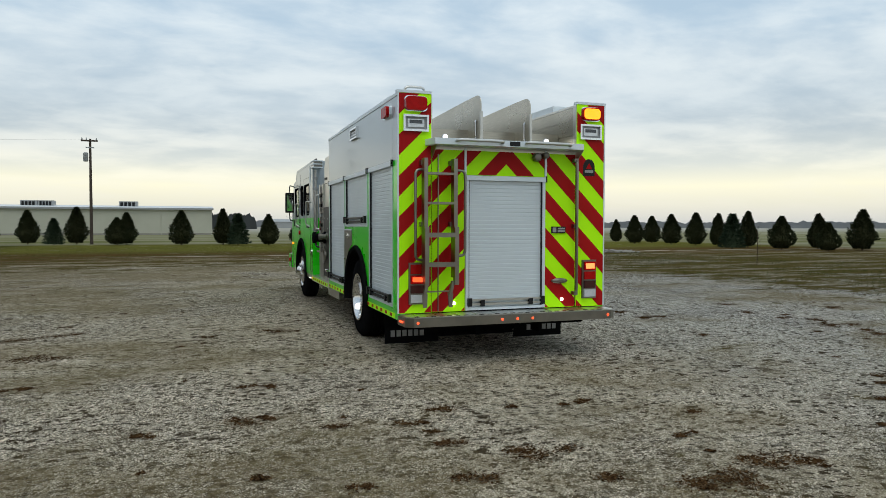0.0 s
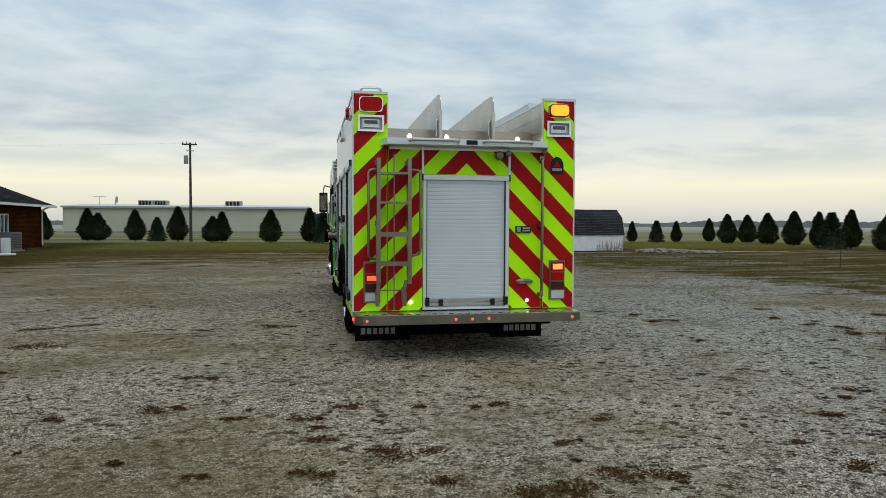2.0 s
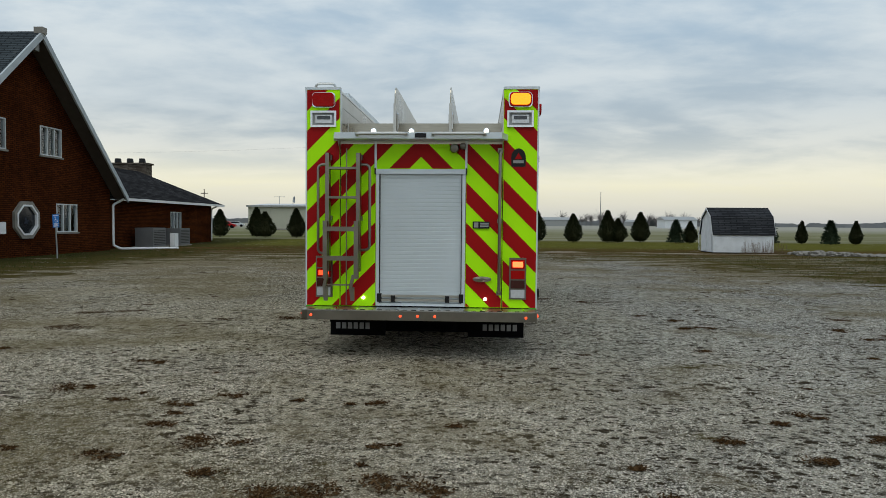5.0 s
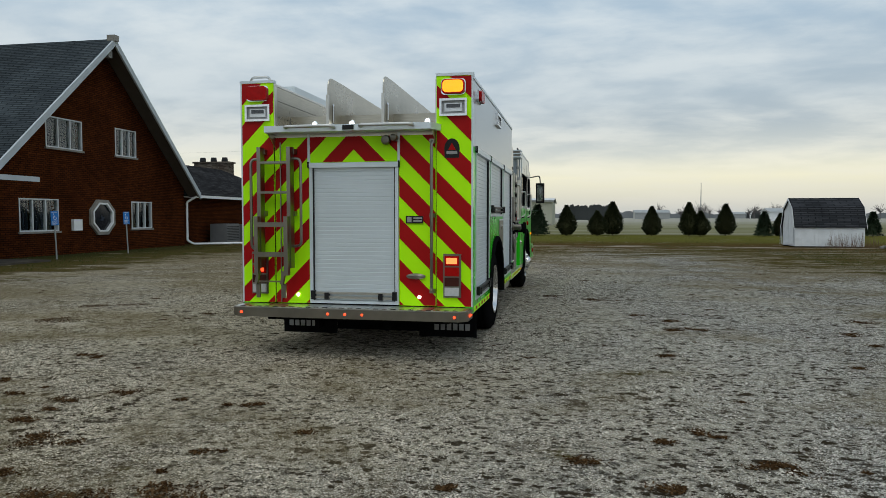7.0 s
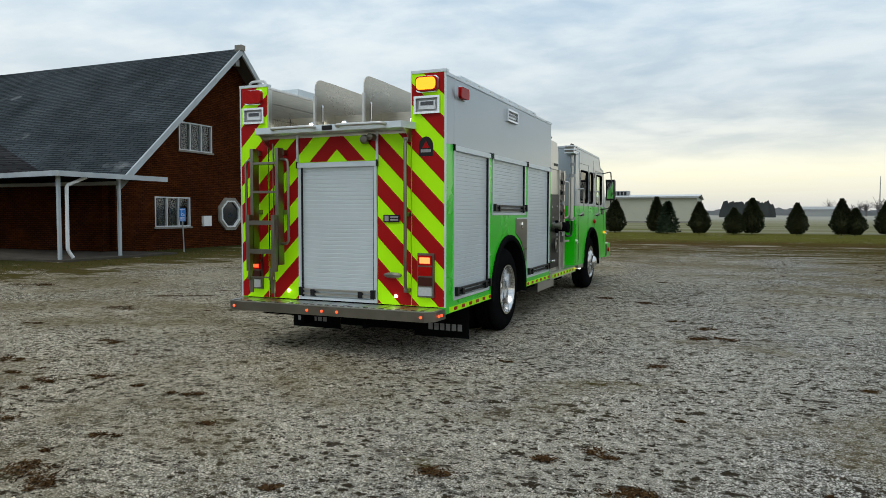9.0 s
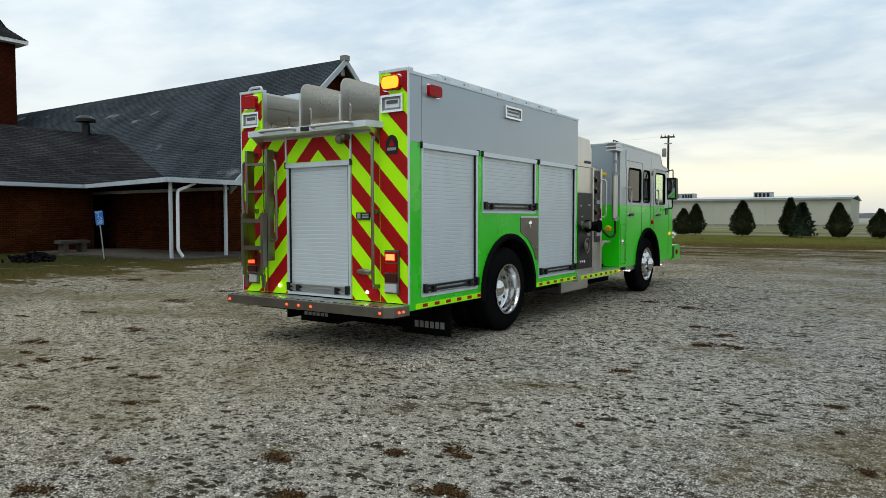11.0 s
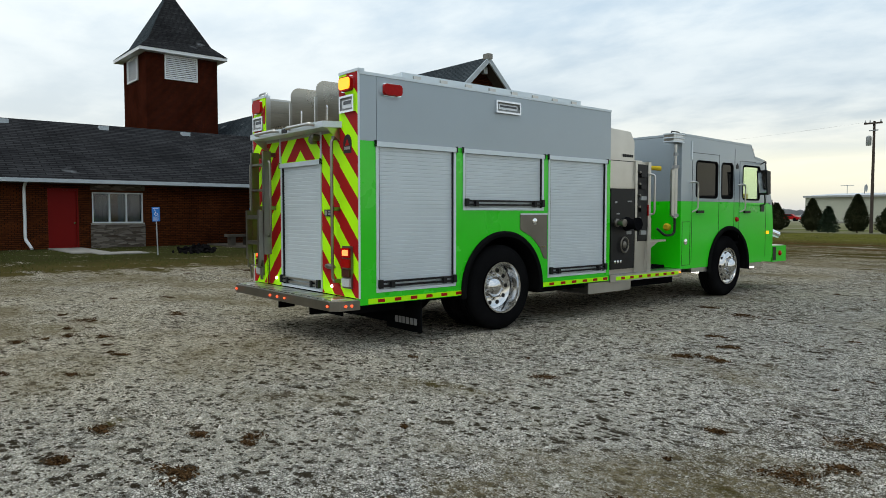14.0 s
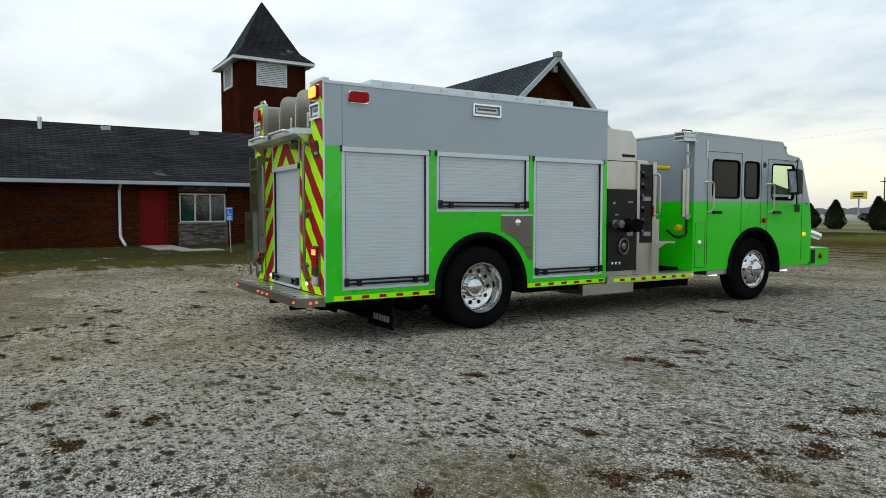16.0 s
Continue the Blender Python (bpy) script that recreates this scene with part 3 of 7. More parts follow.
def window(name, axis, d, u0, u1, z0, z1, label, panes=3, curtain=True, frame_mat=None, out=1.0):
    """A framed window in a wall across axis at d, whose outside is towards out."""
    w = thing(name, label, "window", kind="structure")
    fm = frame_mat or WINDOW_FRAME
    t = 0.048
    def bx(bm, ua, ub, za, zb, a, b):
        lo, hi = sorted((d + a * out, d + b * out))
        return box(bm, lo, hi, ua, ub, za, zb) if axis == "x" else box(bm, ua, ub, lo, hi, za, zb)
    bm = bmesh.new()
    for ua, ub, za, zb in ((u0, u0 + t, z0, z1), (u1 - t, u1, z0, z1), (u0 + t, u1 - t, z1 - t, z1), (u0 + t, u1 - t, z0, z0 + t)):
        bx(bm, ua, ub, za, zb, -0.12, 0.02)
    part("window_frame", bm, fm, w)
    step = (u1 - u0) / panes
    for i in range(1, panes):
        part("mullion", bx(bmesh.new(), u0 + i * step - 0.03, u0 + i * step + 0.03, z0 + t, z1 - t, -0.10, 0.01), fm, w)
    for i in range(panes):
        p = part("pane", bx(bmesh.new(), u0 + i * step + 0.03, u0 + (i + 1) * step - 0.03, z0 + t, z1 - t, -0.065, -0.059), GLASS, w)
        p.visible_shadow = False
    part("window_sill", bx(bmesh.new(), u0 - 0.06, u1 + 0.06, z0 - 0.07, z0 - 0.002, -0.1, 0.07), CONCRETE, w)
    if curtain:
        bm = bmesh.new()
        n = 26
        for i in range(n):
            ua, ub = u0 + (u1 - u0) * i / n, u0 + (u1 - u0) * (i + 1) / n
            if not (0.36 < i / n < 0.52):
                bx(bm, ua, ub, z0, z1, -0.30 - 0.03 * (i % 2), -0.28 - 0.03 * (i % 2))
        part("curtain", bm, CURTAIN, w)
    return w


def church():
    # nave gable wall with its openings
    holes = [(15.73, 17.68, 4.07, 5.24), (19.72, 21.16, 4.08, 5.27), (14.38, 16.3, 0.92, 2.13), (20.74, 22.25, 0.93, 2.14)]
    bm = panel(bmesh.new(), "x", GX - 0.3, GX, [12.5, RIDGE_Y, 25.0], lambda y: -0.2, lambda y: roof_z(y) - 0.18, holes)
    wall = part("wall_gable", bm, BRICK)
    tagged(wall, "dark red brick gable wall of the church", "wall", kind="structure")
    for i, (h, lab) in enumerate(zip(holes, ("upper white-framed three-pane window in brick gable", "upper small white-framed window in brick gable", "ground floor white-framed window in brick gable", "small ground floor white-framed window in brick gable"))):
        window("window_%d" % (i + 1), "x", GX, h[0], h[1], h[2], h[3], lab)
    # long walls of the nave
    for name, y in (("wall_nave_south", 12.5), ("wall_nave_north", 24.7)):
        tagged(part(name, boxes((NAVE_BACK, GX - 0.3, y, y + 0.3, -0.2, 2.9)), BRICK), "long brick side wall of the church nave", "wall", kind="structure")
    bm = panel(bmesh.new(), "x", NAVE_BACK, NAVE_BACK + 0.3, [12.8, RIDGE_Y, 24.7], lambda y: -0.2, lambda y: roof_z(y) - 0.2)
    tagged(part("wall_nave_back", bm, BRICK), "brick rear gable wall of the church", "wall", kind="structure")
    # nave roof: the ridge stands out further than the eaves
    roof = thing("church_roof", "steep dark shingle roof with pale metal edge", "roof", kind="structure")
    for s in (-1, 1):
        y = RIDGE_Y + s * HALF
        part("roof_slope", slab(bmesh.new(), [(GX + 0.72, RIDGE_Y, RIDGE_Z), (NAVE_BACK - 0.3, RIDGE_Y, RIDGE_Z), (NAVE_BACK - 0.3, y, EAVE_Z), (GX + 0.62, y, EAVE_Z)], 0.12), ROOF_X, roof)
        bm = bmesh.new()
        slab(bm, [(GX + 0.80, RIDGE_Y, RIDGE_Z + 0.02), (GX + 0.72, RIDGE_Y, RIDGE_Z + 0.02), (GX + 0.62, y, EAVE_Z + 0.02), (GX + 0.70, y, EAVE_Z + 0.02)], 0.30)
        part("bargeboard", bm, BARGE, roof, "pale bargeboard along the gable")
        bm = slab(bmesh.new(), [(GX + 0.70, RIDGE_Y, RIDGE_Z - 0.14), (GX + 0.01, RIDGE_Y, RIDGE_Z - 0.14), (GX + 0.01, y, EAVE_Z - 0.14), (GX + 0.6, y, EAVE_Z - 0.14)], 0.03)
        part("soffit", bm, simple_soffit, roof)
        part("gutter", boxes((NAVE_BACK, GX + 0.6, min(y, y + s * 0.12), max(y, y + s * 0.12), EAVE_Z - 0.14, EAVE_Z - 0.01)), WHITE_PAINT, roof)
    part("ridge_cap", boxes((GX + 0.5, GX + 0.86, RIDGE_Y - 0.14, RIDGE_Y + 0.14, RIDGE_Z - 0.10, RIDGE_Z + 0.14)), DARK_STEEL, roof, bevel=0.02)
    part("floodlight", boxes((GX + 0.35, GX + 0.55, RIDGE_Y - 0.12, RIDGE_Y + 0.12, RIDGE_Z - 0.75, RIDGE_Z - 0.45)), GREY_METAL, roof, bevel=0.03)
    # octagonal window
    oc = thing("window_octagon", "white octagonal window with round dark pane in brick wall", "window", kind="structure")
    def ring(r0, r1, d0, d1, seg, turn=0.0, sq=1.06):
        bm = bmesh.new()
        vs = [[bm.verts.new((GX + d, 18.75 + 1.10 * r * math.sin(turn + 2 * math.pi * k / seg), 1.44 + sq * r * math.cos(turn + 2 * math.pi * k / seg))) for k in range(seg)] for r, d in ((r0, d0), (r1, d0), (r1, d1), (r0, d1))]
        for a, b in zip(vs, vs[1:] + vs[:1]):
            for k in range(seg):
                bm.faces.new((a[k], a[(k + 1) % seg], b[(k + 1) % seg], b[k]))
        return bm
    part("outer_frame", ring(0.61, 0.74, 0.0, 0.10, 8, math.pi / 8), CONCRETE, oc)
    part("inner_frame", ring(0.54, 0.61, 0.0, 0.12, 8, math.pi / 8), WHITE_PAINT, oc)
    bm = bmesh.new()
    lathe(bm, [(0.60, 0.012), (0.60, 0.02)], (GX, 18.75, 1.44), "x", 24)
    part("pane", bm, DARK_PANE, oc)
    part("emblem", boxes((GX + 0.022, GX + 0.026, 18.66, 18.84, 1.30, 1.38), (GX + 0.022, GX + 0.026, 18.72, 18.90, 1.38, 1.45), (GX + 0.022, GX + 0.026, 18.68, 18.78, 1.45, 1.53)), CURTAIN, oc, "pale smudge on the pane")
    # south wing
    WX = -24.3
    holes = [(1.93, 3.05, 0.0, 2.46), (3.57, 5.6, 1.04, 2.33)]
    bm = panel(bmesh.new(), "x", WX - 0.3, WX, [-40, 11.2], lambda y: -0.2, lambda y: 2.85, holes)
    tagged(part("wall_wing", bm, BRICK), "long low brick wall of the church wing", "wall", kind="structure")
    tagged(part("wall_wing_return", boxes((WX - 6, WX - 0.3, 11.0, 11.3, -0.2, 2.85)), BRICK), "brick return wall beside the porch", "wall", kind="structure")
    tagged(part("wall_wing_end", boxes((-36.0, WX - 0.3, -40.0, -39.7, -0.2, 2.85)), BRICK), "brick end wall of the wing", "wall", kind="structure")
    tagged(part("wall_wing_back", boxes((-36.0, -35.7, -39.7, 12.5, -0.2, 2.85)), BRICK), "brick rear wall of the wing", "wall", kind="structure")
    tagged(part("stone_panel", boxes((WX + 0.005, WX + 0.05, 3.5, 5.68, 0.0, 0.96), (WX + 0.005, WX + 0.05, 3.5, 5.68, 2.42, 2.8)), STONE_PANEL), "grey-brown stone panels under and over a window", "trim", kind="structure")
    window("window_5", "x", WX, 3.57, 5.6, 1.04, 2.33, "white-framed three-pane window over a stone panel")
    d = thing("door_1", "plain red painted steel door in brick wall", "door", kind="structure")
    part("door_leaf", boxes((WX - 0.12, WX - 0.07, 1.99, 2.99, 0.02, 2.40)), DOOR_RED, d)
    part("door_frame", boxes((WX - 0.15, WX + 0.012, 1.93, 1.99, 0.0, 2.46), (WX - 0.15, WX + 0.012, 2.99, 3.05, 0.0, 2.46), (WX - 0.15, WX + 0.012, 1.99, 2.99, 2.40, 2.46)), DOOR_RED, d)
    bm = bmesh.new()
    lathe(bm, [(0.012, -0.07), (0.012, -0.03), (0.035, -0.025), (0.03, 0.0)], (WX, 2.90, 1.05), "x", 12)
    part("door_knob", bm, CHROME, d, "round metal knob")
    tagged(part("path", boxes((WX + 0.0, WX + 4.2, 1.9, 3.15, -0.05, 0.035)), CONCRETE, bevel=0.01), "pale concrete path to the red door", "path", kind="structure")
    tagged(part("path", boxes((WX + 4.2, WX + 5.6, 2.5, 4.1, -0.05, 0.03)), CONCRETE, bevel=0.01), "pale concrete slab at the end of the path", "path", kind="structure")
    # wing roof
    wr = thing("wing_roof", "low dark shingle roof with pale gutter", "roof", kind="structure")
    ex, rx, rz, ez = WX + 0.6, -30.0, 5.82, 2.84
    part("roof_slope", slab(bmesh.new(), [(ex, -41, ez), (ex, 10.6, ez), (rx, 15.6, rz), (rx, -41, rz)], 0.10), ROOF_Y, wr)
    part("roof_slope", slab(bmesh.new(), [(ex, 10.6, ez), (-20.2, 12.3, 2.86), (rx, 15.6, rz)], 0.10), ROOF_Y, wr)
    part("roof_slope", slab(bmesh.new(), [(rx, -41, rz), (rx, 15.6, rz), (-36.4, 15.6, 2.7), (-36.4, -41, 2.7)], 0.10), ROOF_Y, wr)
    part("gutter", boxes((ex - 0.01, ex + 0.13, -41, 10.6, ez - 0.17, ez - 0.02)), BARGE, wr, "pale metal gutter", bevel=0.02)
    part("soffit", boxes((WX + 0.01, ex - 0.02, -41, 10.6, ez - 0.20, ez - 0.14)), simple_soffit, wr)
    for y in (-20.0, -13.0, -6.0, 1.0, 5.2, 9.2):
        part("roof_vent", boxes((rx + 0.35, rx + 0.65, y, y + 0.42, rz - 0.34, rz - 0.11)), BARGE, wr, "small pale roof vent", bevel=0.03)
    bm = bmesh.new()
    tube(bm, [(rx + 0.9, -1.6, rz - 0.5), (rx + 0.9, -1.6, rz + 0.1)], 0.09, 10)
    part("vent_pipe", bm, WHITE_PAINT, wr, "white vent pipe")
    bm = bmesh.new()
    lathe(bm, [(0.22, -0.6), (0.22, 0.25), (0.17, 0.28), (0.17, 0.36), (0.5, 0.42), (0.5, 0.56), (0.3, 0.72), (0.05, 0.76)], (rx + 0.2, 14.0, rz + 0.1), "z", 16)
    part("turbine_vent", bm, PLASTIC, wr, "round dark metal roof ventilator", smooth=True)
    bm = bmesh.new()
    tube(bm, rounded([(WX + 0.62, 1.1, 2.7), (WX + 0.12, 1.1, 2.45), (WX + 0.12, 1.1, 0.42), (WX + 0.55, 1.25, 0.05)], 0.12), 0.06, 8)
    tagged(part("downspout", bm, WHITE_PAINT, smooth=True), "white downspout on brick wall", "downspout")
    # porch between the wing and the gable
    pr = thing("porch_roof", "flat pale-edged porch roof over the church entrance", "roof", kind="structure")
    A, B, C, D = (ex, 10.6, 2.83), (-14.7, 8.3, 2.74), (-14.7, 12.6, 2.74), (-20.2, 12.6, 2.83)
    part("roof_slab", slab(bmesh.new(), [A, B, C, D], 0.12), ROOF_Y, pr)
    for p, q in ((A, B), (B, C)):
        dd = (Vector(q) - Vector(p)).normalized()
        nn = Vector((dd.y, -dd.x, 0)) * 0.12
        bm = slab(bmesh.new(), [Vector(p) + Vector((0, 0, 0.01)), Vector(q) + Vector((0, 0, 0.01)), Vector(q) + nn, Vector(p) + nn], 0.16)
        part("fascia", bm, BARGE, pr, "pale metal fascia")
    for (x, y) in ((-14.95, 8.55), (-14.9, 10.75)):
        tagged(part("porch_post", boxes((x - 0.045, x + 0.045, y - 0.045, y + 0.045, 0.06, 2.63)), BARGE, bevel=0.008), "slim white square porch post", "post", "porch posts")
    bm = bmesh.new()
    tube(bm, rounded([(-14.7, 9.35, 2.60), (-14.82, 9.2, 2.50), (-14.8, 8.72, 2.32), (-14.8, 8.70, 0.35), (-14.75, 8.85, 0.1)], 0.08), 0.055, 8)
    tagged(part("downspout", bm, WHITE_PAINT, smooth=True), "white downspout beside a porch post", "downspout")
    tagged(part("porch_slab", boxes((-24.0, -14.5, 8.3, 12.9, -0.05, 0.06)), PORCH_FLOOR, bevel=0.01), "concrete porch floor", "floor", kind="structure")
    tagged(part("wall_porch", boxes((-24.3, GX - 0.3, 12.2, 12.49, 0.0, 2.75)), BRICK), "shaded brick wall behind the porch", "wall", kind="structure")
    # north wing
    NX = -18.0
    holes = [(33.8, 35.3, 0.85, 2.0)]
    bm = panel(bmesh.new(), "x", NX - 0.3, NX, [25.0, 40.3], lambda y: -0.2, lambda y: 2.6, holes)
    tagged(part("wall_north_wing", bm, BRICK), "brick wall of the low north wing", "wall", kind="structure")
    tagged(part("wall_north_end", boxes((-29.6, NX - 0.3, 40.0, 40.3, -0.2, 2.6)), BRICK), "brick end wall of the north wing", "wall", kind="structure")
    window("window_6", "x", NX, 33.8, 35.3, 0.85, 2.0, "white-framed window in the low brick wing")
    nr = thing("north_wing_roof", "low hipped dark shingle roof", "roof", kind="structure")
    e0, e1, ez, rz = NX + 0.5, 41.2, 2.62, 5.0
    part("roof_slope", slab(bmesh.new(), [(e0, 24.5, ez), (e0, e1, ez), (-23.8, e1 + 0.2, rz), (-23.8, 24.5, rz)], 0.1), ROOF_Y, nr)
    part("roof_slope", slab(bmesh.new(), [(-30.1, e1, ez), (-30.1, 24.5, ez), (-23.8, 24.5, rz), (-23.8, e1 + 0.2, rz)], 0.1), ROOF_Y, nr)
    part("gable_end", prism(bmesh.new(), [(-29.6, 2.6), (NX - 0.3, 2.6), (-23.8, 4.9)], "y", 40.0, 40.3), BRICK, nr)
    part("gutter", boxes((e0, e0 + 0.12, 25.6, e1, ez - 0.15, ez - 0.01)), WHITE_PAINT, nr)
    ch = thing("chimney", "broad stone chimney with three dark clay pots", "chimney")
    part("stack", boxes((-26.0, -23.2, 41.42, 42.3, 0.0, 5.5), (-26.1, -23.1, 41.35, 42.4, 5.5, 5.62)), STONE_PANEL, ch, bevel=0.02)
    for x in (-25.5, -24.6, -23.7):
        bm = bmesh.new()
        lathe(bm, [(0.2, 5.58), (0.24, 5.7), (0.2, 5.95), (0.16, 5.96)], (x, 41.85, 0), "z", 12)
        part("chimney_pot", bm, PLASTIC, ch)
    bm = bmesh.new()
    tube(bm, rounded([(GX + 0.5, 25.4, 2.5), (GX + 0.1, 25.1, 2.2), (GX + 0.1, 25.1, 0.25), (GX + 0.35, 25.3, 0.08), (GX + 2.2, 27.6, 0.05)], 0.1), 0.055, 8)
    tagged(part("downspout", bm, WHITE_PAINT, smooth=True), "white downspout with a long ground pipe", "downspout")
    bm = bmesh.new()
    tube(bm, rounded([(e0, 40.2, 2.5), (NX + 0.1, 40.1, 2.3), (NX + 0.1, 40.1, 0.1)], 0.1), 0.05, 8)
    tagged(part("downspout", bm, WHITE_PAINT, smooth=True), "white downspout at the corner of the wing", "downspout")
    for (y, w, h, m, lab) in ((28.6, 1.5, 1.0, UNIT_GREY, "grey air conditioning unit beside the brick wing"), (32.0, 1.3, 0.95, UNIT_GREY, "grey boxed air conditioning unit on a slab")):
        a = thing("air_conditioner", lab, "air conditioner", "air conditioners")
        part("casing", boxes((NX + 0.4, NX + 1.4, y, y + w, 0.06, h + 0.06)), m, a, bevel=0.03)
        part("base_slab", boxes((NX + 0.3, NX + 1.5, y - 0.1, y + w + 0.1, 0.0, 0.06)), CONCRETE, a)
        for k in range(9):
            part("louvre", boxes((NX + 1.401, NX + 1.415, y + 0.08, y + w - 0.08, 0.16 + k * 0.09, 0.20 + k * 0.09)), PLASTIC, a)
    a = thing("meter_box", "small white utility box beside the air conditioners", "utility box")
    part("casing", boxes((NX + 1.5, NX + 1.8, 30.4, 30.8, 0.0, 0.75)), WHITE_PAINT, a, bevel=0.02)
    tagged(part("wall_box", boxes((GX + 0.002, GX + 0.12, 16.98, 17.46, 0.92, 1.36)), WHITE_PAINT, bevel=0.015), "pale grey utility box on brick wall", "utility box")
    # tower
    TX, y0, y1, ez, az = -42.0, 11.35, 16.35, 12.45, 17.5
    xb = TX - 5.0
    tw = thing("bell_tower", "square brick bell tower with louvres and pyramid roof", "tower", kind="structure")
    part("shaft", boxes((xb, TX, y0, y1, 0, ez)), BRICK_TOWER, tw)
    part("eave", boxes((xb - 0.55, TX + 0.55, y0 - 0.55, y1 + 0.55, ez, ez + 0.22)), WHITE_PAINT, tw, "white eave board", bevel=0.02)
    cx, cy = (xb + TX) / 2, (y0 + y1) / 2
    def ring_at(o, z):
        return [(xb - o, y0 - o, z), (TX + o, y0 - o, z), (TX + o, y1 + o, z), (xb - o, y1 + o, z)]
    rings = [ring_at(0.57, ez + 0.22), ring_at(-0.30, ez + 1.0), ring_at(-2.45, az)]
    for k in range(4):
        bm = bmesh.new()
        for a, b in zip(rings, rings[1:]):
            bm.faces.new([bm.verts.new(p) for p in (a[k], a[(k + 1) % 4], b[(k + 1) % 4], b[k])])
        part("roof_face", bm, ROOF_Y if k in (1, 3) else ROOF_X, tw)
    for axis, d, a, b in (("x", TX, 12.60, 14.88), ("y", y0, -45.9, -43.6)):
        lf = part("louvre_frame", boxes(*[(d, d + 0.10, u0, u1, q0, q1) if axis == "x" else (u0, u1, d - 0.10, d, q0, q1) for u0, u1, q0, q1 in ((a, a + 0.08, 10.75, 12.42), (b - 0.08, b, 10.75, 12.42), (a + 0.08, b - 0.08, 12.32, 12.42), (a + 0.08, b - 0.08, 10.75, 10.85))]), WHITE_PAINT, tw)
        for k in range(11):
            z = 10.87 + k * 0.132
            bm = bmesh.new()
            if axis == "x":
                prism(bm, [(d + 0.01, z + 0.09), (d + 0.09, z), (d + 0.09, z + 0.03), (d + 0.01, z + 0.12)], "y", a + 0.08, b - 0.08)
            else:
                prism(bm, [(d - 0.01, z + 0.09), (d - 0.09, z), (d - 0.09, z + 0.03), (d - 0.01, z + 0.12)], "x", a + 0.08, b - 0.08)
            part("slat", bm, WHITE_PAINT, lf)


simple_soffit = simple("dark_soffit", (0.10, 0.085, 0.075), 0.8, 0.0, 0.1, 3.0, 30)
DARK_PANE = simple("dark_pane", (0.015, 0.017, 0.022), 0.08, 0.0, 0.3, 6.0, 20)


def stone_panel_mat():
    m = Nodes("ledge_stone", Roughness=0.9)
    v = m.pos(1.2, 1.2, 6.0)
    m.set(Base_Color=m.mix(m.ramp(m.cells(2.2, "DISTANCE_TO_EDGE", "Distance", v), (0.0, 0.0), (0.06, 1.0)), (0.05, 0.045, 0.04), m.ramp(m.xyz(m.cells(2.2, "F1", "Color", v))[0], (0.0, (0.060, 0.046, 0.035)), (1.0, (0.17, 0.148, 0.125)))))
    return m.bump(m.noise(20, 4), 0.5, 0.02).mat


STONE_PANEL = stone_panel_mat()
church()


# ---- fire engine ----
W = 1.25           # half width of the body
BODY_END = 4.19
TOP = 2.88
TONE = 2.18        # silver above, green below on the body
WHEEL_R, AXLE_Z = 0.525, 0.525
REAR_AXLE, FRONT_AXLE = 2.08, 7.59
engine = thing("fire_engine", "green and silver fire engine with lime and red chevron rear", "fire truck")


def mirror_x(s, a, b):
    return (a, b) if s > 0 else (-b, -a)


def arch(centre, r, low):
    def f(y):
        d = abs(y - centre)
        return AXLE_Z + math.sqrt(max(r * r - d * d, 0)) if d < r else low
    return f


def arch_breaks(centre, r):
    return [centre - r * math.cos(math.pi * k / 20) for k in range(21)]


def ribbed_door(axis, d, out, u0, u1, z0, z1, pitch=0.043):
    """A roller curtain of interlocking slats facing out along axis."""
    bm = bmesh.new()
    n = max(4, round((z1 - z0) / pitch))
    p = (z1 - z0) / n
    prof = []
    for i in range(n):
        z = z0 + i * p
        prof += [(z, 0.0), (z + 0.12 * p, 0.004), (z + 0.88 * p, 0.0052), (z + 0.96 * p, 0.0)]
    prof.append((z1, 0.0))
    row = []
    for z, h in prof:
        dd = d + out * h
        row.append([bm.verts.new((dd, u, z) if axis == "x" else (u, dd, z)) for u in (u0, u1)])
    for a, b in zip(row, row[1:]):
        bm.faces.new((a[0], a[1], b[1], b[0]))
    return bm


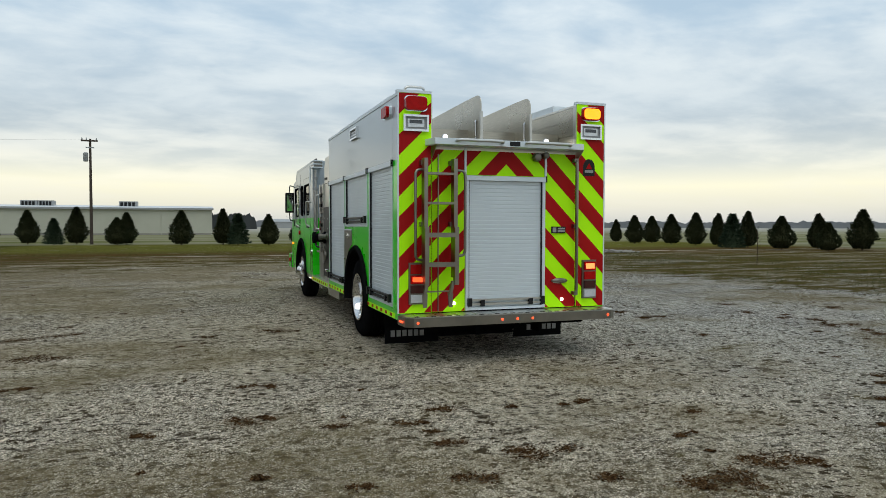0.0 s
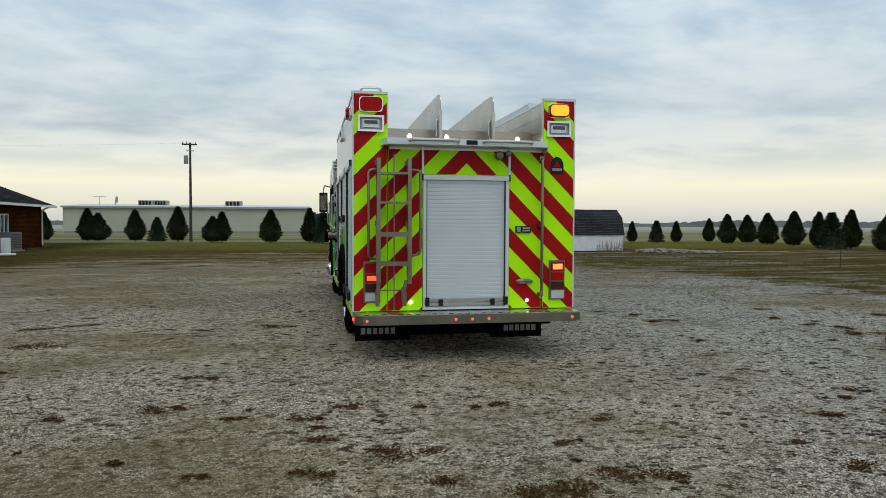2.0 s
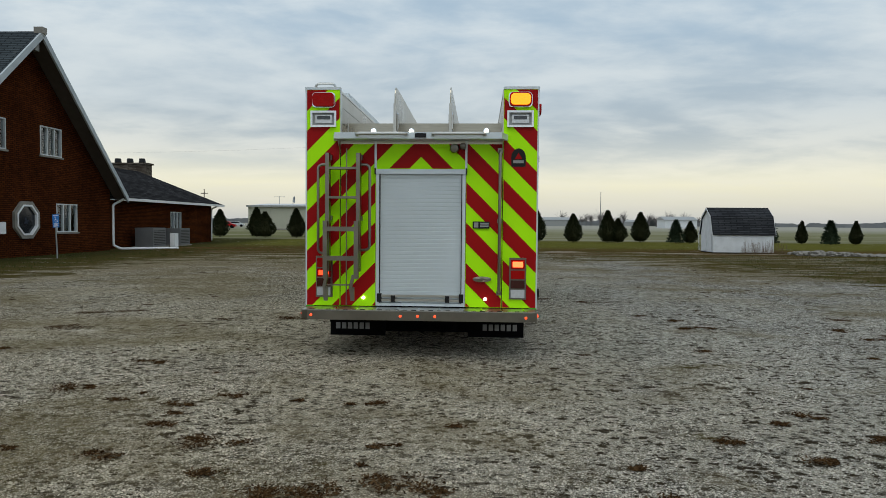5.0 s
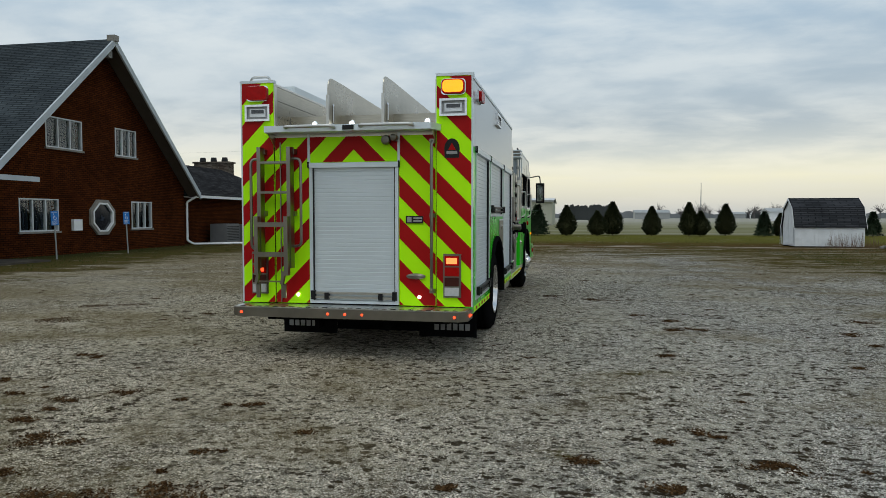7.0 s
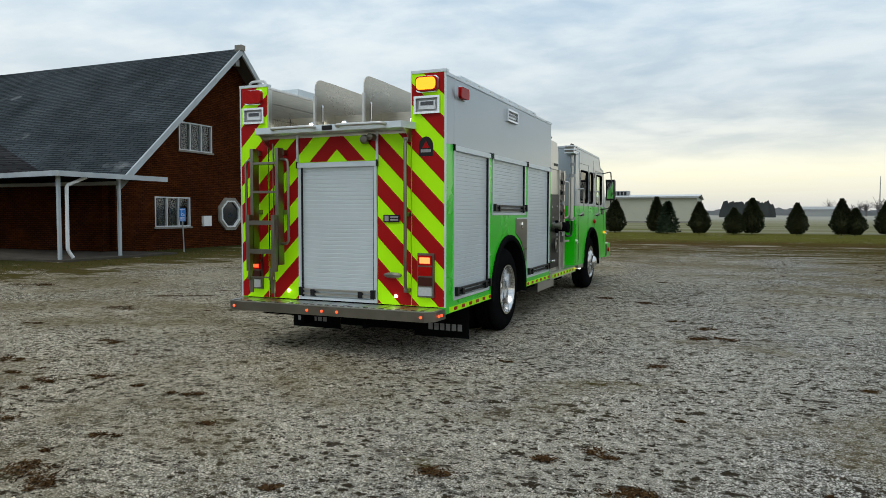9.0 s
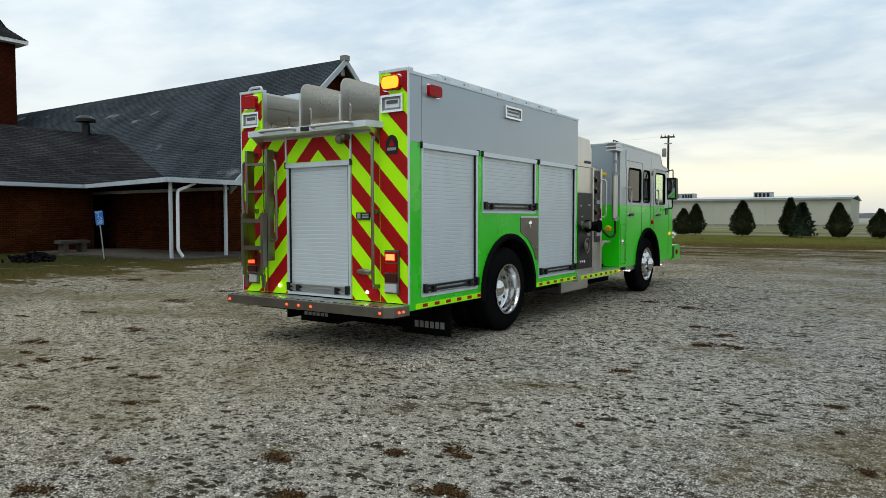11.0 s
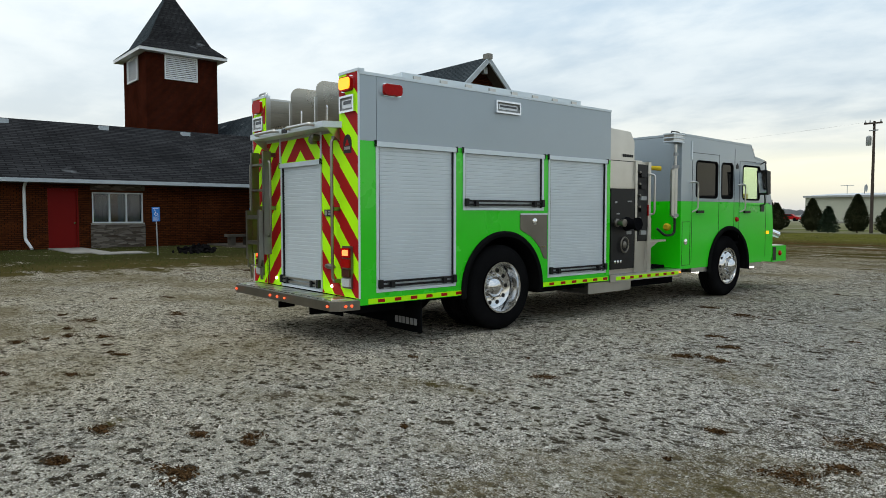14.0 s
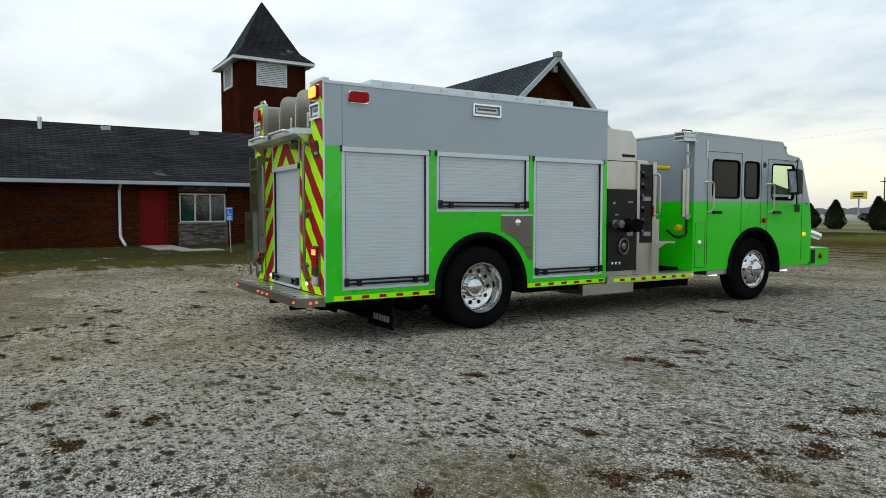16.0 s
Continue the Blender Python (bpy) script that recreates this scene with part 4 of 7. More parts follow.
def roller_door(name, axis, d, out, u0, u1, z0, z1, label):
    """Frame, slatted curtain and lift bar with two black catches; d is the outer face of the body."""
    def bx(bm, ua, ub, za, zb, a, b):
        lo, hi = sorted((d + a * out, d + b * out))
        return box(bm, lo, hi, ua, ub, za, zb) if axis == "x" else box(bm, ua, ub, lo, hi, za, zb)
    t = 0.035
    door = part(name, bx(bmesh.new(), u0 - 0.015, u1 + 0.015, z1 - 0.052, z1, -0.05, 0.022), ALU, engine, label, bevel=0.006)
    for u in (u0, u1 - t):
        part("jamb", bx(bmesh.new(), u, u + t, z0, z1 - 0.053, -0.05, 0.010), ALU, door, bevel=0.004)
    for u in (u0 - 0.015, u1 + 0.0):
        part("end_cap", bx(bmesh.new(), u, u + 0.015, z1 - 0.055, z1 + 0.012, -0.04, 0.026), PLASTIC, door)
    part("curtain", ribbed_door(axis, d - 0.022 * out, out, u0 + t, u1 - t, z0 + 0.03, z1 - 0.052), ALU, door)
    for u in (u0 + t, u1 - t - 0.010):
        part("guide_seal", bx(bmesh.new(), u, u + 0.010, z0 + 0.02, z1 - 0.052, -0.03, 0.004), PLASTIC, door)
    part("sill", bx(bmesh.new(), u0 + t, u1 - t, z0, z0 + 0.03, -0.05, 0.008), ALU, door, bevel=0.004)
    bm = bmesh.new()
    for zz in (z0 + 0.055, z0 + 0.10):
        bx(bm, u0 + 0.05, u1 - 0.05, zz, zz + 0.022, 0.0, 0.030)
    bar = part("lift_bar", bm, PLASTIC if axis == "x" else STEEL, door, bevel=0.005)
    for u in (u0 + 0.02, u0 + 0.17, u1 - 0.21, u1 - 0.06):
        h = 0.02 if abs(u - u0) < 0.1 or abs(u1 - u) < 0.1 else 0.0
        part("catch", bx(bmesh.new(), u, u + 0.045, z0 + 0.045, z0 + 0.115 + h, 0.0, 0.045), PLASTIC, bar, "black plastic catch", bevel=0.008)
    return door


def warning_light(name, axis, d, out, u, z, w, h, lens, label):
    """A rounded lens in a chrome surround."""
    def shape(grow, a, b):
        bm = bmesh.new()
        pts = []
        hw, hh, r = w / 2 + grow, h / 2 + grow, min(w, h) * 0.28
        for cx, cz, a0 in ((hw - r, hh - r, 0), (-hw + r, hh - r, 90), (-hw + r, -hh + r, 180), (hw - r, -hh + r, 270)):
            for k in range(5):
                g = radians(a0 + 22.5 * k)
                pts.append((u + cx + r * math.cos(g), z + cz + r * math.sin(g)))
        return prism(bm, pts, axis, d + a * out, d + b * out)
    body = part(name, shape(0.008, -0.004, 0.020), CHROME, engine, label, bevel=0.005)
    ln = part("lens", shape(-0.001, 0.019, 0.052), RED_LENS, body, bevel=0.012)
    if lens is LIT_AMBER:
        part("led_panel", shape(-0.013, 0.045, 0.060), lens, ln, "lit amber lamp panel", bevel=0.010)
    return body


def scene_light(axis, d, out, u, z, w, h):
    def bx(bm, ua, ub, za, zb, a, b):
        lo, hi = sorted((d + a * out, d + b * out))
        return box(bm, lo, hi, ua, ub, za, zb) if axis == "x" else box(bm, ua, ub, lo, hi, za, zb)
    hw, hh = w / 2, h / 2
    bm = bmesh.new()
    for ua, ub, za, zb in ((u - hw, u - hw + 0.022, z - hh, z + hh), (u + hw - 0.022, u + hw, z - hh, z + hh), (u - hw + 0.022, u + hw - 0.022, z + hh - 0.022, z + hh), (u - hw + 0.022, u + hw - 0.022, z - hh, z - hh + 0.022)):
        bx(bm, ua, ub, za, zb, -0.004, 0.035)
    body = part("scene_light", bm, BEZEL, engine, "chrome-framed clear flood light", bevel=0.012)
    part("backing", bx(bmesh.new(), u - hw + 0.02, u + hw - 0.02, z - hh + 0.02, z + hh - 0.02, 0.0, 0.010), GREY_METAL, body)
    part("reflector", bx(bmesh.new(), u - hw + 0.05, u + hw - 0.05, z - hh + 0.045, z + hh - 0.045, 0.010, 0.020), CLEAR_LENS, body, "clear ribbed reflector", bevel=0.004)
    part("lamp_row", bx(bmesh.new(), u - hw + 0.07, u + hw - 0.07, z - 0.004, z + hh - 0.055, 0.020, 0.024), DARK_LAMP, body, "dark row of unlit lamps")
    return body


def marker(parent, centre, axis, mat=None, r=0.010):
    bm = bmesh.new()
    s = 1 if axis[1] == "+" else -1
    lathe(bm, [(r * 1.35, 0.0), (r * 1.35, s * 0.006), (r, s * 0.008), (r * 0.7, s * 0.016)], centre, axis[0], 14)
    return part("marker_light", bm, mat or LIT_RED, parent, "small lit marker light", smooth=True)


def tape(x, s, y0, y1, z, drop=0.0):
    """Red and lime reflective squares along a skirt edge."""
    n = max(2, round((y1 - y0) / 0.11))
    holder = part("reflective_tape", boxes((*sorted((x, x + s * 0.004)), y0, y1, z, z + 0.055)), LIME, engine, "lime and red reflective tape strip")
    for i in range(n):
        if i % 2:
            a, b = y0 + (y1 - y0) * i / n, y0 + (y1 - y0) * (i + 1) / n
            part("red_block", boxes((*sorted((x + s * 0.004, x + s * 0.006)), a + 0.01, b - 0.01, z + 0.01, z + 0.045)), CHEVRON_RED, holder)


def wheel(x_face, s, y, dual):
    """A wheel whose outer tyre wall lies at x_face, on the side s."""
    wd = 0.28
    c = (x_face, y, AXLE_Z)
    bm = bmesh.new()
    R = WHEEL_R
    prof = [(0.30, -0.03), (0.33, 0.0), (0.42, 0.008), (0.485, -0.012), (R - 0.006, -0.045), (R, -0.07)]
    for k in range(4):
        q = -0.085 - k * 0.048
        prof += [(R, q), (R - 0.014, q - 0.006), (R - 0.014, q - 0.016), (R, q - 0.022)]
    prof += [(R, -wd + 0.05), (0.485, -wd), (0.30, -wd)]
    lathe(bm, [(r, s * d) for r, d in prof], c, "x", 48, False)
    hub = bmesh.new()
    depth = -0.16 if dual else 0.03
    lathe(hub, [(0.13, s * (depth - 0.02)), (0.125, s * (depth + 0.045)), (0.085, s * (depth + 0.085)), (0.03, s * (depth + 0.10))], c, "x", 24)
    w = part("wheel", hub, BRIGHT, engine, "road wheel with polished alloy rim", smooth=True)
    part("tyre", bm, RUBBER, w, "black ribbed truck tyre", smooth=True)
    bm = bmesh.new()
    if dual:
        rim = [(0.315, -0.02), (0.315, 0.012), (0.295, 0.012), (0.28, -0.02), (0.265, -0.13), (0.235, -0.15), (0.13, -0.155), (0.12, -0.20)]
    else:
        rim = [(0.315, -0.02), (0.315, 0.012), (0.295, 0.012), (0.285, -0.01), (0.26, -0.015), (0.22, 0.02), (0.16, 0.045), (0.13, 0.04), (0.12, -0.05)]
    lathe(bm, [(r, s * d) for r, d in rim], c, "x", 40, False)
    part("rim", bm, BRIGHT, w, "polished alloy rim", smooth=True)
    for k in range(10 if dual else 10):
        a = 2 * math.pi * k / 10
        rr, dd = (0.205, -0.150) if dual else (0.232, 0.008)
        bm = bmesh.new()
        p = Vector((x_face + s * (dd - 0.01), y + rr * math.cos(a), AXLE_Z + rr * math.sin(a)))
        tube(bm, [p, p + Vector((s * (0.016 if dual else 0.014), 0, 0))], 0.026, 12)
        part("hand_hole", bm, PLASTIC, w)
        a += math.pi / 10
        p = Vector((x_face + s * (depth - 0.01), y + 0.158 * math.cos(a), AXLE_Z + 0.158 * math.sin(a)))
        bm = bmesh.new()
        tube(bm, [p, p + Vector((s * 0.045, 0, 0))], 0.014, 6)
        part("wheel_nut", bm, CHROME, w)
    if dual:
        bm = bmesh.new()
        lathe(bm, [(r, s * (d - 0.33)) for r, d in prof], c, "x", 40, False)
        part("inner_tyre", bm, RUBBER, w, smooth=True)
    return w


def fender(s, y, r, x0, x1):
    bm = bmesh.new()
    n = 24
    rings = []
    for k in range(n + 1):
        a = math.pi * (-0.04 + 1.08 * k / n)
        ring = []
        for rr, xx in ((r - 0.012, x0), (r + 0.045, x0), (r + 0.055, x1 - 0.01), (r + 0.03, x1 + 0.012), (r - 0.012, x1)):
            ring.append(bm.verts.new((s * xx, y + rr * math.cos(a), AXLE_Z + rr * math.sin(a))))
        rings.append(ring)
    for a, b in zip(rings, rings[1:]):
        for k in range(5):
            bm.faces.new((a[k], a[(k + 1) % 5], b[(k + 1) % 5], b[k]))
    bm.faces.new(rings[0]), bm.faces.new(rings[-1][::-1])
    return part("fender_flare", bm, RUBBER, engine, "black rubber wheel arch flare", smooth=True)


def engine_body():
    # dark core that closes the compartments
    part("inner_body", boxes((-1.17, 1.17, 0.05, 1.36, 0.58, 2.30), (-1.17, 1.17, 1.36, 2.80, 1.27, 2.30), (-1.17, 1.17, 2.80, BODY_END - 0.03, 0.58, 2.30), (-0.6, 0.6, 1.36, 2.8, 0.6, 1.27)), CHASSIS, engine)
    part("chassis_frame", boxes((-0.45, -0.33, 0.1, 9.3, 0.50, 0.74), (0.33, 0.45, 0.1, 9.3, 0.50, 0.74), (-0.33, 0.33, 3.1, 3.9, 0.36, 0.72), (-0.9, 0.9, 4.3, 5.2, 0.44, 0.8)), CHASSIS, engine)
    # unseen boxes added under the engine to keep light off the ground there
    part("drive_line", boxes((-0.32, 0.32, 0.8, 1.5, 0.38, 0.60), (-0.32, 0.32, 2.6, 6.9, 0.34, 0.60), (-0.32, 0.32, 8.1, 9.2, 0.36, 0.60)), CHASSIS, engine)
    part("fuel_tank", boxes((-0.95, -0.47, 4.95, 6.3, 0.30, 0.60)), CHASSIS, engine, bevel=0.04)
    part("air_tank", boxes((0.47, 0.95, 4.95, 6.3, 0.30, 0.60)), CHASSIS, engine, bevel=0.04)
    for b in ((-1.12, -0.46, 2.82, 3.8, 0.40, 0.575), (0.46, 1.12, 2.82, 3.8, 0.40, 0.575), (-1.12, 1.12, 0.91, 1.34, 0.44, 0.575)):
        part("tank_skirt", boxes(b), CHASSIS, engine)
    for y in (REAR_AXLE, FRONT_AXLE):
        bm = bmesh.new()
        tube(bm, [(-1.0, y, AXLE_Z), (-0.25, y, AXLE_Z), (0, y, AXLE_Z), (0.25, y, AXLE_Z), (1.0, y, AXLE_Z)], 0.10, 14)
        if y == REAR_AXLE:
            lathe(bm, [(0.08, -0.25), (0.24, -0.12), (0.26, 0.0), (0.24, 0.12), (0.08, 0.25)], (0, y, AXLE_Z), "y", 18)
        part("axle", bm, CHASSIS, engine, smooth=True)
    low = arch(REAR_AXLE, 0.66, 0.48)
    for s in (-1, 1):
        x0, x1 = mirror_x(s, W - 0.08, W)
        br = [0.0, 0.2, 1.30, 1.41, 2.79, 2.88, 4.10, BODY_END] + arch_breaks(REAR_AXLE, 0.66)
        holes = [(0.20, 1.30, 0.60, TONE), (1.41, 2.79, 1.47, TONE), (2.88, 4.10, 0.60, TONE)]
        part("lower_side", panel(bmesh.new(), "x", x0, x1, br, low, lambda y: TONE, holes), GREEN, engine, "bright green lower body side")
        part("upper_side", boxes((*mirror_x(s, W - 0.06, W), 0.215, BODY_END, TONE + 0.002, TOP - 0.03)), SILVER, engine, "plain silver upper body side")
        part("upper_corner", boxes((*mirror_x(s, W - 0.06, W), 0.0, 0.209, TONE + 0.002, TOP - 0.03)), SILVER, engine)
        part("edge_trim", boxes((*mirror_x(s, W - 0.05, W + 0.008), -0.004, BODY_END + 0.004, TOP - 0.03, TOP)), ALU, engine, bevel=0.006)
        a, b = 0.20, 1.30
        roller_door("roller_door", "x", s * W, s, a, b, 0.60, TONE, "ribbed aluminium roller door with lift bar")
        roller_door("roller_door", "x", s * W, s, 1.41, 2.79, 1.47, TONE, "short ribbed aluminium roller door over the wheel")
        roller_door("roller_door", "x", s * W, s, 2.88, 4.10, 0.60, TONE, "ribbed aluminium roller door with lift bar")
        fender(s, REAR_AXLE, 0.64, W - 0.20, W + 0.03)
        # bottle hatch of stainless steel beside the arch
        bm = bmesh.new()
        pts = [(2.36, 1.43), (2.86, 1.43), (2.86, 0.84), (2.80, 0.86), (2.72, 1.00), (2.58, 1.13), (2.36, 1.235)]
        prism(bm, pts, "x", *mirror_x(s, W + 0.001, W + 0.008))
        hatch = part("bottle_hatch", bm, DARK_STEEL, engine, "stainless hatch panel with round latch", bevel=0.002)
        bm = bmesh.new()
        lathe(bm, [(0.045, s * 0.008), (0.045, s * 0.016), (0.025, s * 0.018), (0.012, s * 0.024)], (s * W, 2.62, 1.33), "x", 18)
        part("latch", bm, CHROME, hatch, smooth=True)
        part("hinge", boxes((*mirror_x(s, W + 0.008, W + 0.014), 2.36, 2.86, 1.415, 1.435)), ALU, hatch)
        part("pull", boxes((*mirror_x(s, W + 0.008, W + 0.02), 2.74, 2.83, 1.00, 1.02)), CHROME, hatch)
        part("wheel_well", panel(bmesh.new(), "x", *mirror_x(s, 0.62, W - 0.08), arch_breaks(REAR_AXLE, 0.70), lambda y: arch(REAR_AXLE, 0.70, 0.55)(y) - 0.03, lambda y: arch(REAR_AXLE, 0.70, 0.55)(y)), CHASSIS, engine)
        tape(s * W, s, 0.10, 1.40, 0.487)
        tape(s * W, s, 2.79, 4.15, 0.487)
        warning_light("warning_light", "x", s * W, s, 0.40, 2.725, 0.23, 0.115, RED_LENS, "red rectangular warning light in chrome surround")
        scene_light("x", s * W, s, 2.125, 2.71, 0.42, 0.15)
        # upper compartment: inner wall, lid, rear column
        ix0, ix1 = mirror_x(s, 0.875, 0.90)
        for k, (z0, z1) in enumerate(((2.36, 2.53), (2.535, 2.70), (2.705, TOP - 0.03))):
            part("inner_panel", boxes((ix0 - 0.004 * (k % 2), ix1, 0.06, BODY_END, z0, z1)), FIN_STEEL, engine, "brushed steel plank of the hose bed wall")
        part("inner_post", boxes((*mirror_x(s, 0.868, 0.90), 0.0, 0.06, 2.36, TOP - 0.03)), STEEL, engine)
        part("compartment_top", boxes((*mirror_x(s, 0.87, W - 0.05), 0.0, BODY_END, TOP - 0.028, TOP - 0.006)), TREAD, engine)
        lid = part("hatch_lid", boxes((*mirror_x(s, 0.90, 1.17), 0.60, 3.62, TOP - 0.004, TOP + 0.075)), ALU, engine, "raised aluminium hatch lid on the roof", bevel=0.012)
        for k in range(8):
            y = 0.75 + k * 0.38
            part("hinge", boxes((*mirror_x(s, 1.17, 1.19), y, y + 0.1, TOP + 0.0, TOP + 0.05)), STEEL, lid)
        part("front_end_wall", boxes((*mirror_x(s, 0.875, W - 0.06), BODY_END - 0.03, BODY_END, 2.2, TOP - 0.03)), SILVER, engine)
    bm = tube(bmesh.new(), rounded([(-1.16, 0.05, TOP - 0.01), (-1.16, 0.05, TOP + 0.075), (-0.94, 0.05, TOP + 0.075), (-0.94, 0.05, TOP - 0.01)], 0.05), 0.014, 8)
    part("roof_grab_handle", bm, STEEL, engine, "bent steel handle on the roof corner", smooth=True)
    # hose bed
    part("hose_bed_floor", boxes((-0.87, 0.87, 0.0, BODY_END, 2.30, 2.36)), STEEL, engine)
    part("hose_bed_front", boxes((-0.87, 0.87, BODY_END - 0.05, BODY_END, 2.36, TOP - 0.02)), STEEL, engine)
    back = part("hose_bed_panel", boxes((-0.868, 0.868, 0.42, 0.445, 2.36, 2.58)), FIN_STEEL, engine, "steel kick panel with round work lights")
    for x in (-0.58, -0.15, 0.70):
        bm = bmesh.new()
        lathe(bm, [(0.038, 0.418), (0.038, 0.395), (0.030, 0.392)], (x, 0, 2.488), "y", 20)
        work = part("work_light", bm, CHROME, back, smooth=True)
        bm = bmesh.new()
        lathe(bm, [(0.028, 0.392), (0.022, 0.386)], (x, 0, 2.488), "y", 20)
        part("lens", bm, LIT_WHITE, work, "lit white lens")
    for x in (-0.29, 0.31):
        bm = prism(bmesh.new(), [(0.04, 2.36), (3.6, 2.36), (3.6, 2.86), (0.42, 2.93)] + [(0.15 - 0.11 * math.sin(radians(g)), 2.82 + 0.11 * math.cos(radians(g))) for g in range(0, 91, 18)], "x", x - 0.006, x + 0.006)
        fin = part("hose_bed_divider", bm, FIN_STEEL, engine, "tall brushed steel divider plate in the hose bed")
        part("edge_channel", boxes((x - 0.014, x + 0.014, 0.02, 0.05, 2.37, 2.74)), STEEL, fin, bevel=0.004)
        for side in (-1, 1):
            grip = tube(bmesh.new(), rounded([(x + side * 0.006, 0.17, 2.46), (x + side * 0.016, 0.17, 2.48), (x + side * 0.016, 0.17, 2.64), (x + side * 0.006, 0.17, 2.66)], 0.008), 0.011, 8)
            part("hand_grip", grip, BRIGHT, fin, "upright bright hand grip", smooth=True)
        part("foot", prism(bmesh.new(), [(-0.06 + x, 2.36), (x + 0.06, 2.36), (x + 0.02, 2.41), (x - 0.02, 2.41)], "y", -0.02, 0.03), STEEL, fin)
    # rear face: lime panels with red stripes
    cols = [(-W, -0.88, 0.55, TOP), (0.88, W, 0.55, TOP), (-0.872, -0.49, 0.55, 2.34), (0.485, 0.872, 0.55, 2.34), (-0.482, 0.477, 2.035, 2.34)]
    names = ("rear_column", "rear_column", "rear_panel", "rear_panel", "rear_header")
    for (xa, xb, za, zb), nm in zip(cols, names):
        y0 = -0.006 if nm == "rear_column" else 0.004
        pan = part(nm, boxes((xa, xb, y0, -0.0005 if y0 < 0 else 0.05, za, zb)), LIME, engine, "lime reflective rear panel with red diagonal stripes")
        for k in range(-4, 8):
            c0 = 2.165 + 0.4315 * k
            for sign, (ra, rb) in ((1, (xa, min(xb, -0.0))), (-1, (max(xa, 0.0), xb))):
                if rb - ra < 0.01:
                    continue
                poly = cut_band(c0, c0 + 0.2157, sign, (ra + (0.004 if abs(ra) > 0.01 else 0), rb - (0.004 if rb < -0.01 or rb > 0.01 else 0), za + 0.004, zb - 0.004))
                if len(poly) >= 3:
                    part("red_stripe", prism(bmesh.new(), poly, "y", y0 - 0.003, y0 - 0.0005), CHEVRON_RED, pan)
    for x in (-0.876, 0.876):
        part("seam", boxes((x - 0.004, x + 0.004, 0.012, 0.05, 0.55, 2.34)), PLASTIC, engine)
    part("rear_core", boxes((-W + 0.085, W - 0.085, 0.052, 0.09, 0.5, 2.30), (-W + 0.085, -0.905, 0.0, 0.05, 0.5, TOP - 0.03), (0.905, W - 0.085, 0.0, 0.05, 0.5, TOP - 0.03)), CHASSIS, engine)
    for s in (-1, 1):
        part("column_cap", boxes((*mirror_x(s, 0.875, W + 0.010), -0.012, 0.06, TOP, TOP + 0.028)), ALU, engine, bevel=0.006)
        part("corner_trim", boxes((*mirror_x(s, W - 0.012, W + 0.004), -0.010, 0.006, 0.55, TOP)), ALU, engine, bevel=0.003)
    roller_door("rear_roller_door", "y", 0.0, -1, -0.485, 0.480, 0.555, 2.03, "ribbed aluminium roller door in the rear")
    for x in (-0.49, 0.485):
        part("header_strip", boxes((x - 0.012, x + 0.012, -0.012, 0.004, 2.03, 2.33)), ALU, engine, bevel=0.003)
    for s, lens, look_ in ((-1, RED_LENS, "unlit red warning light on the rear column"), (1, LIT_AMBER, "lit amber warning light on the rear column")):
        warning_light("warning_light", "y", 0.0, -1, s * 1.055, 2.77, 0.235, 0.145, lens, look_)
        scene_light("y", 0.0, -1, s * 1.055, 2.565, 0.28, 0.175)
        # tail lamp cluster
        bm = boxes((*mirror_x(s, 0.955, 1.135), -0.03, 0.0, 0.645, 1.09))
        cl = part("tail_lamp", bm, DARK_STEEL, engine, "tall tail lamp cluster in a dark metal frame", bevel=0.022)
        lamps = ((0.97, 1.07, RED_LENS if s < 0 else LIT_BRAKE), (0.865, 0.955, LIT_RED if s < 0 else RED_LENS), (0.765, 0.85, DARK_LENS), (0.665, 0.75, CLEAR_LENS))
        for z0, z1, mt in lamps:
            lit = mt in (LIT_BRAKE, LIT_RED)
            ln = part("lens", boxes((*mirror_x(s, 0.972, 1.118), -0.052, -0.026, z0, z1)), RED_LENS if lit else mt, cl, bevel=0.02)
            if lit:
                part("led_panel", boxes((*mirror_x(s, 0.99, 1.10), -0.056, -0.045, z0 + 0.02, z1 - 0.02)), mt, ln, "lit lamp panel", bevel=0.004)
    # deck lip over the rear, with two rails
    bm = prism(bmesh.new(), [(-0.95, 0.0), (-0.90, -0.20), (0.86, -0.20), (0.93, 0.0)], "z", 2.335, 2.40)
    lip = part("deck_lip", bm, ALU, engine, "aluminium ledge above the rear", bevel=0.006)
    part("outlet_box", boxes((-0.05, 0.07, -0.208, -0.19, 2.345, 2.39)), PLASTIC, lip)
    for a, b in ((-0.66, -0.14), (0.14, 0.68)):
        bm = tube(bmesh.new(), rounded([(a, -0.19, 2.375), (a, -0.26, 2.38), (b, -0.26, 2.38), (b, -0.19, 2.375)], 0.05), 0.018, 10)
        part("ledge_rail", bm, STEEL, lip, "round steel hand rail", smooth=True)
    for s in (-1, 1):
        part("gusset", prism(bmesh.new(), [(0.0, 2.335), (-0.18, 2.335), (0.0, 2.20)], "x", *mirror_x(s, 0.868, 0.874)), STEEL, lip)
    # reversing camera under the ledge
    bm = bmesh.new()
    lathe(bm, [(0.045, 0.0), (0.05, -0.05), (0.04, -0.07), (0.015, -0.075)], (0.36, 0, 2.25), "y", 18)
    lathe(bm, [(0.035, 0.0), (0.035, -0.10), (0.02, -0.11)], (0.45, 0, 2.27), "y", 14)
    part("reversing_camera", bm, DARK_STEEL, engine, "round chrome reversing camera", smooth=True)
